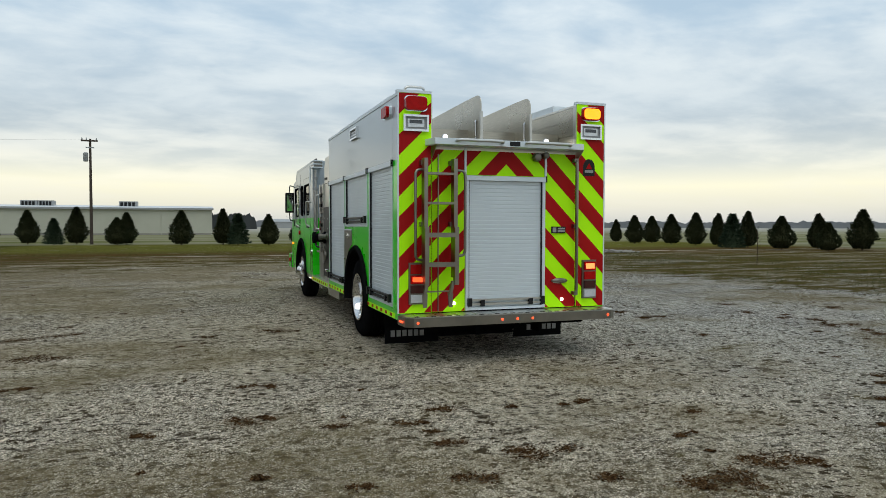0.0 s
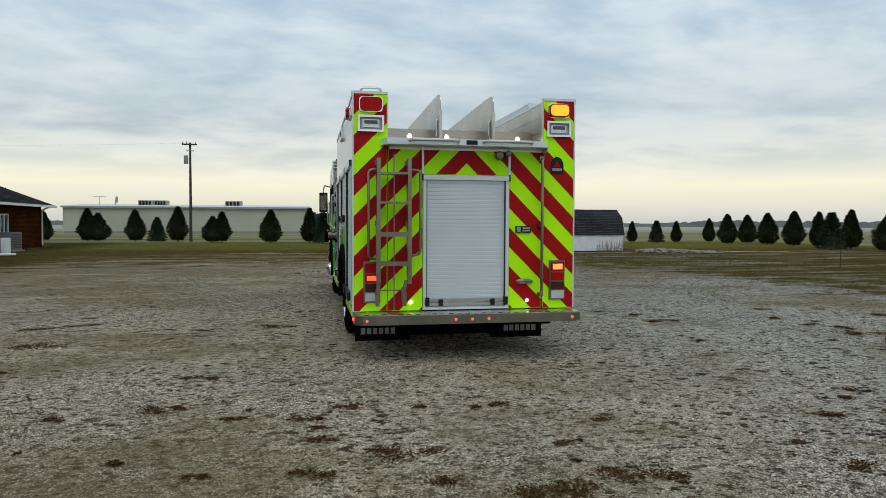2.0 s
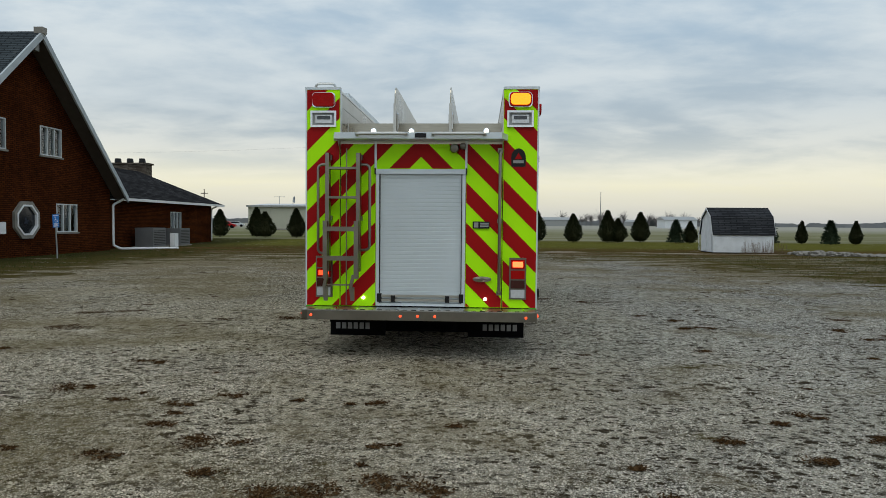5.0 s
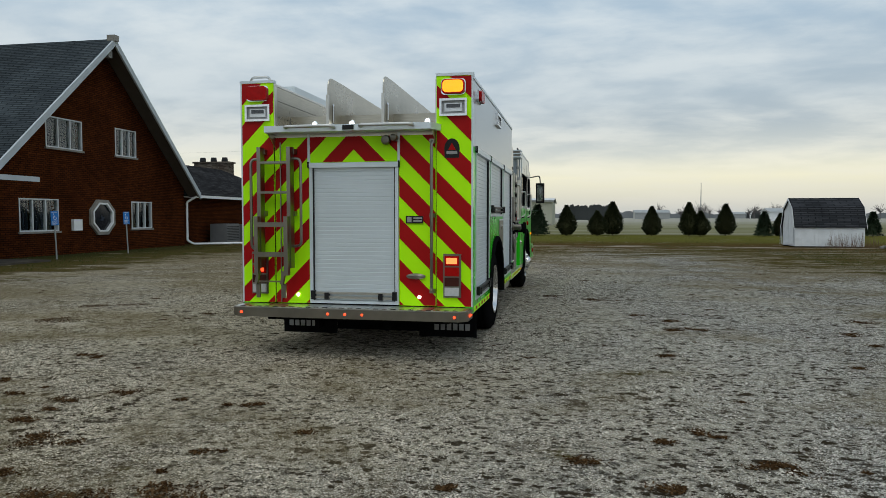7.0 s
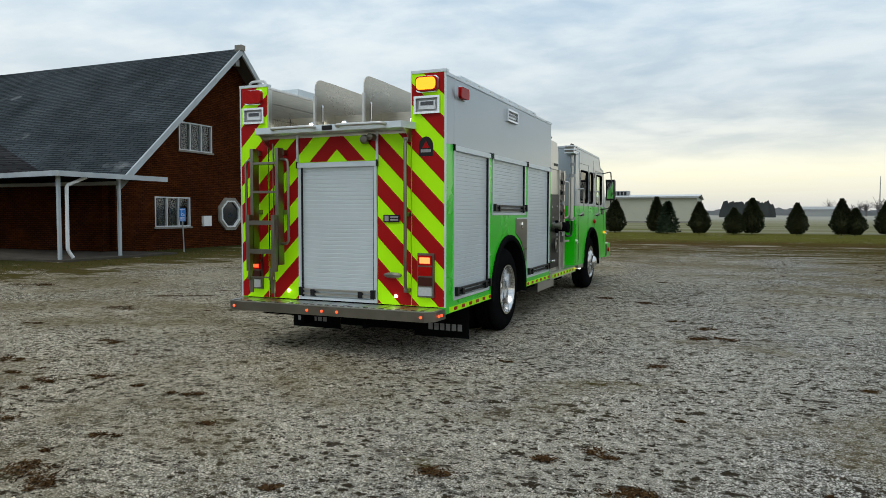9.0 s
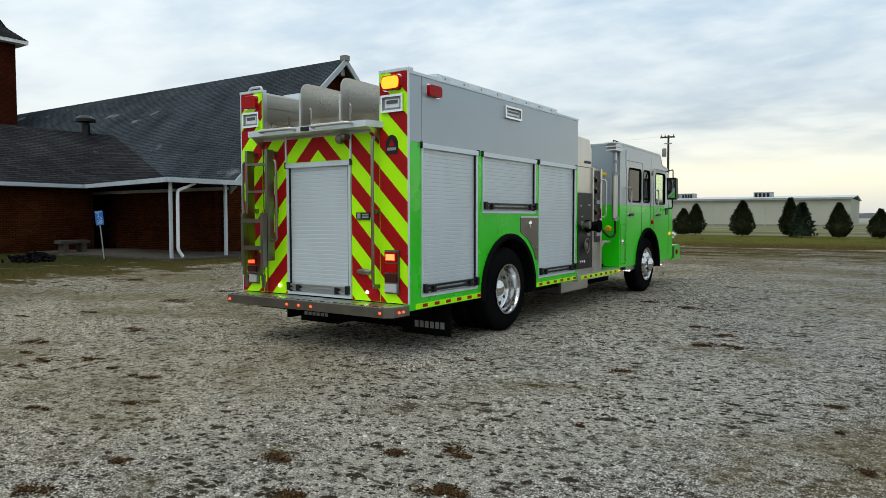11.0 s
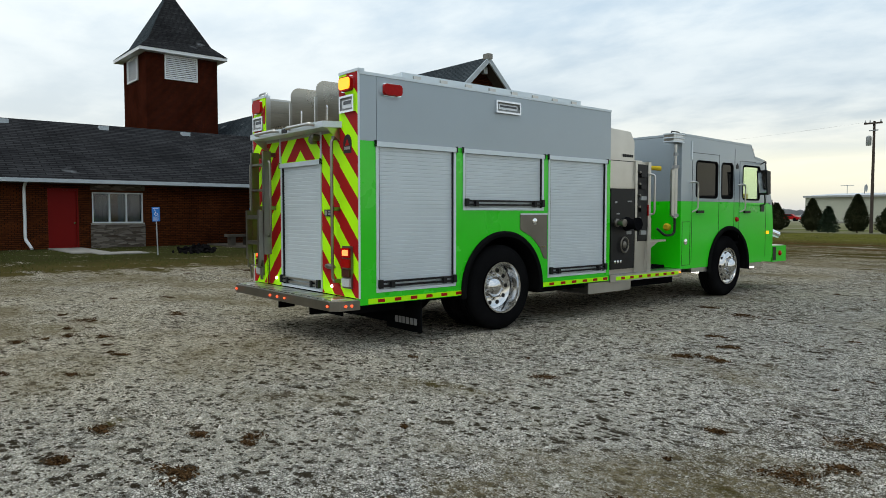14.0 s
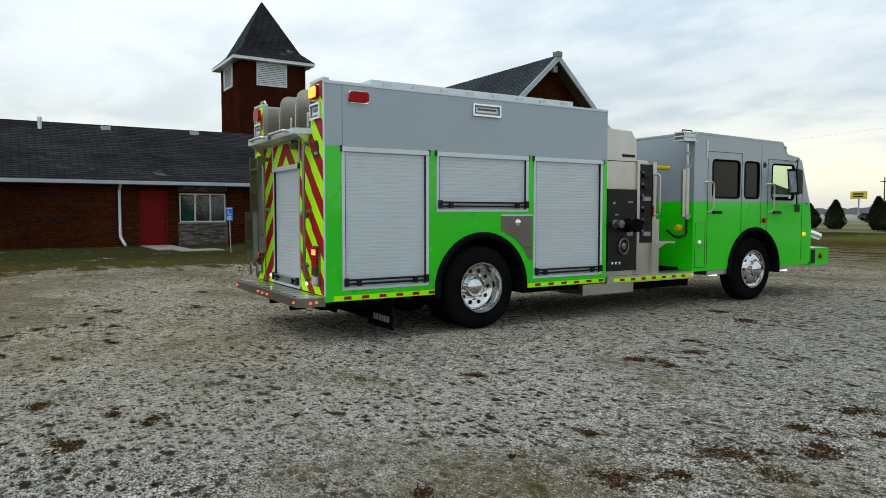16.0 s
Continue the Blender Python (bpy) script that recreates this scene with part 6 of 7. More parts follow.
    for (ya, za), (yb, zb) in zip(prof, prof[1:]):
        prism(bm, [(ya, za), (yb, zb), (yb, zb + 0.035), (ya, za + 0.035)], "x", -CW - 0.004, CW + 0.004)
    part("cab_roof", bm, SILVER, engine, "pale silver raised cab roof", bevel=0.01)
    part("roof_rib", boxes((-0.8, 0.8, CAB0 + 0.2, 8.2, 2.70, 2.715)), WHITE_PAINT, engine)
    bm = prism(bmesh.new(), [(8.86, 2.36), (8.88, 2.36), (CAB1 + 0.0, 1.60), (CAB1 - 0.02, 1.60)], "x", -CW + 0.1, CW - 0.1)
    ws = part("windscreen", bm, CAB_GLASS, engine, "large raked windscreen")
    ws.visible_shadow = False
    for s in (-1, 1):
        part("windscreen_pillar", prism(bmesh.new(), [(8.82, 2.36), (8.90, 2.38), (CAB1 + 0.01, 1.58), (CAB1 - 0.06, 1.58)], "x", *mirror_x(s, CW - 0.1, CW - 0.002)), SILVER, engine)
    bm = prism(bmesh.new(), [(CAB1 - 0.06, 0.6), (CAB1 + 0.05, 0.6), (CAB1 + 0.06, 1.2), (CAB1 + 0.01, 1.60), (CAB1 - 0.06, 1.60)], "x", -CW + 0.002, CW - 0.002)
    part("cab_nose", bm, GREEN, engine, "green cab front", bevel=0.02)
    part("dashboard", boxes((-1.1, 1.1, 8.62, 9.06, 1.2, 1.62)), PLASTIC, engine, bevel=0.04)
    part("cab_floor", boxes((-1.17, 1.17, CAB0 + 0.05, CAB1 - 0.06, 0.9, 0.95)), CHASSIS, engine)
    part("engine_cover", boxes((-0.5, 0.5, 6.9, 8.6, 0.95, 1.5)), PLASTIC, engine, bevel=0.05)
    for x, y in ((-0.75, 7.85), (0.75, 7.85), (-0.75, 6.3), (0.75, 6.3), (0.0, 6.3)):
        seat = part("cab_seat", boxes((x - 0.24, x + 0.24, y, y + 0.45, 1.25, 1.40)), SEAT, engine, "dark grey crew seat", bevel=0.03)
        part("seat_back", boxes((x - 0.24, x + 0.24, y - 0.08, y + 0.06, 1.38, 2.02)), SEAT, seat, bevel=0.04)
    # bumper and front gear
    bmp = part("front_bumper", boxes((-1.24, 1.24, 9.24, 9.80, 0.52, 0.82)), GREEN, engine, "green box front bumper", bevel=0.02)
    part("bumper_tread", boxes((-1.2, 1.2, 9.26, 9.78, 0.822, 0.83)), TREAD, bmp)
    part("bumper_liner", boxes((-1.245, 1.245, 9.245, 9.37, 0.55, 0.80)), PLASTIC, bmp)
    for s in (-1, 1):
        bm = bmesh.new()
        lathe(bm, [(0.05, 0), (0.05, s * 0.015), (0.038, s * 0.026), (0.018, s * 0.03)], (s * 1.24, 9.53, 0.68), "x", 18)
        part("bumper_lamp", bm, RED_LENS, bmp, "unlit round red bumper lamp", smooth=True)
        part("guide_lamp", boxes((*mirror_x(s, 0.75, 1.0), CAB1 + 0.055, CAB1 + 0.11, 0.95, 1.12)), CLEAR_LENS, engine, bevel=0.015)
    bm = tube(bmesh.new(), rounded([(1.02, 9.42, 0.82), (1.02, 9.42, 1.12), (1.12, 9.70, 1.02)], 0.10, 6), 0.065, 14)
    part("intake_elbow", bm, CHROME, engine, "chrome elbow pipe on the bumper", smooth=True)
    part("roof_lamp", boxes((-0.55, 0.55, 8.50, 8.70, 2.44, 2.54)), CLEAR_LENS, engine, bevel=0.02)
    for s in (-1, 1):
        part("corner_lamp", boxes((*mirror_x(s, 0.95, 1.18), 8.36, 8.52, 2.50, 2.60)), RED_LENS, engine, bevel=0.015)


engine_body()
ladder()
tailboard()
pump_house()
cab()
for s in (-1, 1):
    wheel(s * 1.225, s, REAR_AXLE, True)
    wheel(s * 1.215, s, FRONT_AXLE, False)
engine.matrix_basis = pose(0, 0, 0, 0, 0, -0.5)


# ---- trees ----
def conifer(name, label, h, r, mat, seed, spiky=False):
    """A trunk with limbs, and a crown of many small sprays with an uneven outline."""
    rng = random.Random(seed)
    t = thing(name, label, "tree", "row of evergreen trees")
    bm = bmesh.new()
    tube(bm, [(0, 0, -0.05), (0.02, 0, 0.2), (0.0, 0.01, h * 0.5), (0, 0, h * 0.95)], 0.06, 8, taper=0.012)
    for k in range(10):
        z, a = h * (0.10 + 0.075 * k), rng.uniform(0, 6.28)
        q = r * (1 - z / h) * 0.8
        tube(bm, [(0, 0, z), (q * math.cos(a), q * math.sin(a), z + 0.2 * q)], 0.015, 5, taper=0.005)
    part("trunk", bm, BARK, t)
    verts, faces = [], []
    lumps = [(rng.uniform(0, 6.28), rng.uniform(0.1, 0.85), rng.uniform(0.85, 1.15)) for _ in range(30)]
    n = 2600 if not spiky else 1900
    for i in range(n):
        u = rng.random() ** 0.85
        z = h * (0.03 + 0.96 * u)
        if spiky:
            tier = 0.72 + 0.28 * abs(math.sin(u * 26.0))
            prof = (1 - u) ** 0.85 * tier
        else:
            prof = min(1.0, (u + 0.06) / 0.34) ** 0.6 * (1 - u ** 1.5) ** 0.98
        a = rng.uniform(0, 2 * math.pi)
        bulge = 1.0
        for la, lu, lk in lumps:
            d = abs((a - la + math.pi) % (2 * math.pi) - math.pi)
            if d < 0.6 and abs(u - lu) < 0.10:
                bulge *= lk
        rad = r * prof * bulge * (0.55 + 0.5 * rng.random() ** 0.5)
        c = Vector((rad * math.cos(a), rad * math.sin(a), z))
        out = Vector((math.cos(a), math.sin(a), 0.7 if not spiky else 0.15)).normalized()
        ln = rng.uniform(0.07, 0.16) * (1.0 if not spiky else 1.3)
        for _ in range(2):
            side = out.cross(Vector((rng.uniform(-1, 1), rng.uniform(-1, 1), rng.uniform(-1, 1)))).normalized()
            wd = rng.uniform(0.02, 0.045)
            tip = c + (out + Vector((rng.uniform(-.5, .5), rng.uniform(-.5, .5), rng.uniform(-.3, .5)))) * ln
            b = len(verts)
            mid = (c + tip) / 2
            verts += [c, mid + side * wd, tip, mid - side * wd]
            faces.append((b, b + 1, b + 2, b + 3))
    me = bpy.data.meshes.new("crown")
    me.from_pydata(verts, [], faces)
    me.materials.append(mat)
    crown = new("crown", me)
    crown.parent = t
    bm = bmesh.new()
    seg, rows = 14, 12
    rings = []
    for j in range(rows + 1):
        u = j / rows
        prof = (1 - u) ** 0.85 * 0.62 if spiky else min(1.0, (u + 0.06) / 0.34) ** 0.6 * (1 - u ** 1.5) ** 0.98 * 0.74
        rings.append([bm.verts.new((r * max(prof, 0.02) * rng.uniform(0.85, 1.1) * math.cos(6.283 * k / seg), r * max(prof, 0.02) * rng.uniform(0.85, 1.1) * math.sin(6.283 * k / seg), h * (0.05 + 0.9 * u))) for k in range(seg)])
    for a_, b_ in zip(rings, rings[1:]):
        for k in range(seg):
            bm.faces.new((a_[k], a_[(k + 1) % seg], b_[(k + 1) % seg], b_[k]))
    part("inner_foliage", bm, mat, t)
    return t


def plant():
    rng = random.Random(7)
    kinds = {
        "j": conifer("juniper_tree", "dark green dense cone-shaped evergreen on the lawn", 2.5, 0.88, JUNIPER, 1),
        "w": conifer("juniper_tree", "broad dark evergreen with a ragged top", 2.2, 1.05, JUNIPER, 2),
        "n": conifer("juniper_tree", "narrow dark evergreen with a pointed top", 2.6, 0.74, JUNIPER, 3),
        "s": conifer("spruce_tree", "young spiky spruce with tiered branches", 2.35, 0.88, SPRUCE, 4, True),
    }
    homes = {"j": (-15.5, 53.8, 1.04), "w": (-8.8, 49.5, 0.92), "n": (-1.3, 49.0, 1.05), "s": (-13.2, 50.8, 0.84)}
    for k, (x, y, sc) in homes.items():
        kinds[k].matrix_basis = pose(x, y, 0)
        kinds[k].scale = (sc, sc, sc)
    for kind, x, y, sc in TREES:
        c = copy_thing(kinds[kind], pose(x, y, 0, 0, 0, rng.uniform(0, 360)))
        c.scale = (sc * rng.uniform(0.93, 1.07), sc * rng.uniform(0.93, 1.07), sc)


NORTH_ROW = [
    ("j", -23.1, 55.5, 1.0), ("j", -19.5, 55.0, 1.08), ("w", -18.4, 54.0, 1.04), ("j", -12.0, 53.0, 1.14), ("j", -8.3, 51.2, 0.97), ("j", -4.3, 48.2, 1.02), ("s", -0.3, 46.8, 1.01),
    ("j", 1.9, 46.5, 0.92), ("w", 4.2, 46.8, 0.85), ("j", 5.4, 48.0, 1.03), ("j", 8.2, 46.8, 0.88), ("j", 10.9, 47.0, 0.99), ("w", 11.7, 47.0, 0.84), ("j", 13.9, 49.0, 0.96),
    ("s", 16.1, 46.8, 0.78), ("j", 17.2, 46.8, 0.68), ("w", -25.6, 56.0, 1.0),
]
EAST_ROW = [
    ("s", 24.0, 48.5, 0.77), ("n", 26.2, 48.0, 0.69), ("s", 27.4, 46.0, 0.79), ("n", 29.8, 47.0, 0.70), ("n", 33.9, 48.5, 0.80), ("j", 31.7, 42.5, 0.94), ("j", 34.7, 44.2, 0.94), ("j", 33.5, 40.0, 0.97),
    ("j", 33.3, 36.8, 1.0), ("n", 33.7, 34.8, 0.93), ("s", 29.7, 29.0, 0.97), ("n", 33.1, 31.2, 0.96), ("w", 31.8, 27.0, 0.95), ("n", 35.1, 27.2, 0.88), ("w", 32.1, 23.8, 0.76), ("j", 35.7, 24.5, 1.0),
]
TREES = NORTH_ROW + EAST_ROW
plant()


# ---- far things ----
def far_trees():
    rng = random.Random(11)
    verts, faces = [], []
    for i in range(2400):
        a = rng.uniform(-1.35, 1.25)
        d = 640 + 260 * rng.random()
        dense = 0.5 + 0.5 * math.sin(a * 7.0 + 1.0) * math.sin(a * 17.0)
        if rng.random() > 0.35 + 0.65 * dense:
            continue
        x, y = d * math.sin(a), d * math.cos(a)
        h, w = rng.uniform(2.5, 7) * (0.6 + 0.5 * dense), rng.uniform(5, 12)
        n = 7
        b = len(verts)
        for k in range(n):
            g = math.pi * k / (n - 1)
            verts.append((x + w * math.cos(g) * math.cos(a), y - w * math.cos(g) * math.sin(a), h * (0.35 + 0.65 * math.sin(g)) * rng.uniform(0.8, 1.1)))
        verts += [(x - w * math.cos(a), y + w * math.sin(a), -0.5), (x + w * math.cos(a), y - w * math.sin(a), -0.5)]
        faces.append(tuple(range(b, b + n + 2)))
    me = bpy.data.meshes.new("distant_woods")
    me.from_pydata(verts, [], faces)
    # distance haze is mixed into the woods' colour as a pale grey
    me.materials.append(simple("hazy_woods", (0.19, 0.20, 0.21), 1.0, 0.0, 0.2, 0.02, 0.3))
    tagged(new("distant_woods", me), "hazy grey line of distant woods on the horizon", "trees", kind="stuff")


far_trees()


def warehouse():
    w = thing("warehouse", "long low cream metal warehouse with white trim", "building")
    x0, x1, y0, y1, ez = -38.6, -0.9, 110.0, 135.0, 4.1
    cream = simple("cream_sheet_metal", (0.40, 0.40, 0.33), 0.6, 0.0, 0.06, 0.4, 8)
    part("wall", boxes((x0, x1, y0, y1, 0, ez)), cream, w)
    n = 10
    for k in range(n + 1):
        x = x0 + (x1 - x0) * k / n
        part("wall_rib", boxes((x - 0.06, x + 0.06, y0 - 0.06, y0 - 0.002, 0, ez)), cream, w)
    part("base_strip", boxes((x0, x1, y0 - 0.05, y0 - 0.002, 0.0, 0.25)), CONCRETE, w)
    ym = (y0 + y1) / 2
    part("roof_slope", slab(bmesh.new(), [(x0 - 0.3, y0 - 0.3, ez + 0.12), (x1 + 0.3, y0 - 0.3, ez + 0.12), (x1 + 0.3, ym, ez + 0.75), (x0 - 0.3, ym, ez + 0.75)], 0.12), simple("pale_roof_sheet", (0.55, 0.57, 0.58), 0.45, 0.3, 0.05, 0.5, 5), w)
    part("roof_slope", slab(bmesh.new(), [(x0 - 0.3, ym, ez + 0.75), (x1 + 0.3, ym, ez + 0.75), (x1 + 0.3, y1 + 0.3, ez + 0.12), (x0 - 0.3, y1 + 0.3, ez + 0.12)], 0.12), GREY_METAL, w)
    part("eave_trim", boxes((x0 - 0.3, x1 + 0.3, y0 - 0.42, y0 - 0.3, ez - 0.15, ez + 0.14)), GREY_METAL, w)
    for xa, xb in ((-29.4, -27.0), (-26.9, -24.7), (-15.2, -12.4)):
        u = thing("rooftop_unit", "dark grey boxed unit on the warehouse roof", "rooftop unit", "rooftop units")
        part("casing", boxes((xa, xb, 118, 120, ez + 0.3, ez + 1.35)), GREY_METAL, u, bevel=0.06)
        for k in range(4):
            xx = xa + 0.2 + k * (xb - xa - 0.4) / 4
            part("grille", boxes((xx, xx + (xb - xa) / 7, 117.94, 117.99, ez + 0.55, ez + 1.2)), PLASTIC, u)
    bm = bmesh.new()
    lathe(bm, [(0.05, 0.0), (0.5, 0.12), (0.62, 0.25), (0.60, 0.27), (0.05, 0.05)], (-33.0, 118.0, ez + 1.4), "x", 18)
    tube(bm, [(-33.0, 118.0, ez + 0.4), (-33.0, 118.0, ez + 1.4)], 0.06, 8)
    tagged(part("satellite_dish", bm, GREY_METAL), "grey satellite dish on the warehouse roof", "dish")
    bm = bmesh.new()
    tube(bm, [(-35.5, 118, ez + 0.4), (-35.5, 118, ez + 2.0)], 0.05, 6)
    tube(bm, [(-36.5, 118, ez + 1.9), (-34.5, 118, ez + 1.9)], 0.04, 6)
    tagged(part("antenna", bm, GREY_METAL), "thin T-shaped antenna on the warehouse roof", "antenna")


warehouse()


def power_pole():
    p = thing("power_pole", "weathered timber power pole with crossarm and transformer", "power pole")
    x, y, h = -10.9, 52.5, 8.15
    part("pole", tube(bmesh.new(), [(x, y, -0.2), (x, y, h)], 0.125, 10, taper=0.08), WOOD_POLE, p, smooth=True)
    part("crossarm", boxes((x - 0.62, x + 0.55, y - 0.16, y - 0.06, h - 0.22, h - 0.10)), WOOD_POLE, p)
    for dx in (-0.55, -0.25, 0.45):
        bm = bmesh.new()
        lathe(bm, [(0.04, 0), (0.06, 0.05), (0.03, 0.12), (0.03, 0.18)], (x + dx, y - 0.11, h - 0.10), "z", 8)
        part("insulator", bm, GREY_METAL, p)
    bm = bmesh.new()
    lathe(bm, [(0.16, 0), (0.18, 0.04), (0.18, 0.62), (0.12, 0.7), (0.04, 0.72)], (x - 0.32, y - 0.05, h - 1.75), "z", 14)
    part("transformer", bm, GREY_METAL, p, "grey drum transformer", smooth=True)
    part("arm", boxes((x - 0.3, x + 0.3, y - 0.14, y - 0.08, h - 0.72, h - 0.64)), GREY_METAL, p)
    for dx, dz in ((-0.5, 0.0),):
        pts = [(x + dx - 60 * t, y + 10 * t, h - 0.05 + dz - 3.2 * t * (1 - t) + 1.2 * t) for t in [i / 14 for i in range(15)]]
        tagged(part("power_line", tube(bmesh.new(), pts, 0.004, 5), GREY_METAL), "thin dark overhead power line", "cable")


power_pole()


def shed():
    sh = thing("garden_shed", "white board shed with dark barn-style shingle roof", "shed")
    x0, x1, y0, y1 = 12.75, 15.75, 28.4, 30.4
    ym = (y0 + y1) / 2
    prof = [(y0, 0.06), (y1, 0.06), (y1, 1.06), (y1 - 0.32, 1.88), (ym, 2.32), (y0 + 0.32, 1.88), (y0, 1.06)]
    part("wall", prism(bmesh.new(), prof, "x", x0, x1), SIDING_WHITE, sh)
    for k in range(16):
        x = x0 + 0.1 + k * (x1 - x0 - 0.2) / 15
        part("batten", boxes((x - 0.012, x + 0.012, y0 - 0.012, y0 - 0.001, 0.08, 1.02)), SIDING_WHITE, sh)
    for k in range(10):
        y = y0 + 0.15 + k * 0.25
        part("batten", boxes((x0 - 0.012, x0 - 0.001, y - 0.012, y + 0.012, 0.08, 1.05)), SIDING_WHITE, sh)
    for (ya, za), (yb, zb) in (((y0 - 0.07, 0.99), (y0 + 0.30, 1.92)), ((y0 + 0.28, 1.90), (ym, 2.37)), ((y1 + 0.07, 0.99), (y1 - 0.30, 1.92)), ((y1 - 0.28, 1.90), (ym, 2.37))):
        bm = bmesh.new()
        slab(bm, [(x0 - 0.08, ya, za), (x1 + 0.08, ya, za), (x1 + 0.08, yb, zb), (x0 - 0.08, yb, zb)], 0.05)
        part("roof_slope", bm, ROOF_SHED, sh)
    for x in (x0 - 0.10, x1 + 0.08):
        bm = bmesh.new()
        for (ya, za), (yb, zb) in (((y0 - 0.07, 0.97), (y0 + 0.30, 1.90)), ((y0 + 0.30, 1.90), (ym, 2.36)), ((ym, 2.36), (y1 - 0.30, 1.90)), ((y1 - 0.30, 1.90), (y1 + 0.07, 0.97))):
            prism(bm, [(ya, za), (yb, zb), (yb, zb - 0.09), (ya, za - 0.09)], "x", x, x + 0.02)
        part("bargeboard", bm, SIDING_WHITE, sh)
    for y in (ym - 0.72, ym + 0.02):
        part("shed_door", boxes((x0 - 0.03, x0 - 0.013, y, y + 0.70, 0.12, 1.78)), SIDING_WHITE, sh, "white boarded shed door", bevel=0.006)
    for xa in (x0 - 0.014, x1 - 0.08):
        part("corner_board", boxes((xa, xa + 0.094, y0 - 0.016, y0 - 0.002, 0.06, 1.04)), SIDING_WHITE, sh)
    for y in (y0 + 0.1, y1 - 0.25):
        part("skid", boxes((x0, x1, y, y + 0.15, -0.02, 0.06)), WOOD_POLE, sh)


shed()


def parking_sign(x, y, lean, turn, label):
    sg = thing("parking_sign", label, "sign", "parking signs")
    part("sign_post", boxes((-0.018, 0.018, -0.018, 0.018, -0.1, 1.62)), GREY_METAL, sg)
    part("sign_plate", boxes((0.019, 0.026, -0.125, 0.125, 1.17, 1.66)), SIGN_BLUE, sg, "blue metal plate", bevel=0.002)
    sym = bmesh.new()
    ring = [(0.03, 0.012 + 0.055 * math.cos(a), 1.425 + 0.055 * math.sin(a)) for a in [math.pi * (0.55 + 1.35 * k / 12) for k in range(13)]]
    tube(sym, ring, 0.0075, 6)
    tube(sym, [(0.03, -0.022, 1.535), (0.03, -0.015, 1.45), (0.03, 0.045, 1.45), (0.03, 0.065, 1.38)], 0.008, 6)
    box(sym, 0.027, 0.031, -0.042, -0.014, 1.545, 1.573)
    part("wheelchair_symbol", sym, WHITE_PAINT, sg, "white wheelchair symbol")
    for k, z in enumerate((1.31, 1.275, 1.24, 1.205)):
        part("text_bar", boxes((0.027, 0.029, -0.09, 0.09 - 0.03 * (k % 2), z, z + 0.014)), WHITE_PAINT, sg)
    part("text_bar", boxes((0.027, 0.029, -0.095, 0.095, 1.61, 1.63)), WHITE_PAINT, sg)
    sg.matrix_basis = pose(x, y, 0, lean, 0, turn)


parking_sign(-17.3, 3.95, 1.5, -25, "blue parking sign with wheelchair symbol on steel post")
parking_sign(-17.6, 7.75, 5.0, -25, "blue parking sign with wheelchair symbol on leaning post")
parking_sign(-15.2, 14.0, 2.0, -25, "blue parking sign with wheelchair symbol on steel post")
parking_sign(-15.2, 17.9, 2.5, -25, "blue parking sign with wheelchair symbol on steel post")


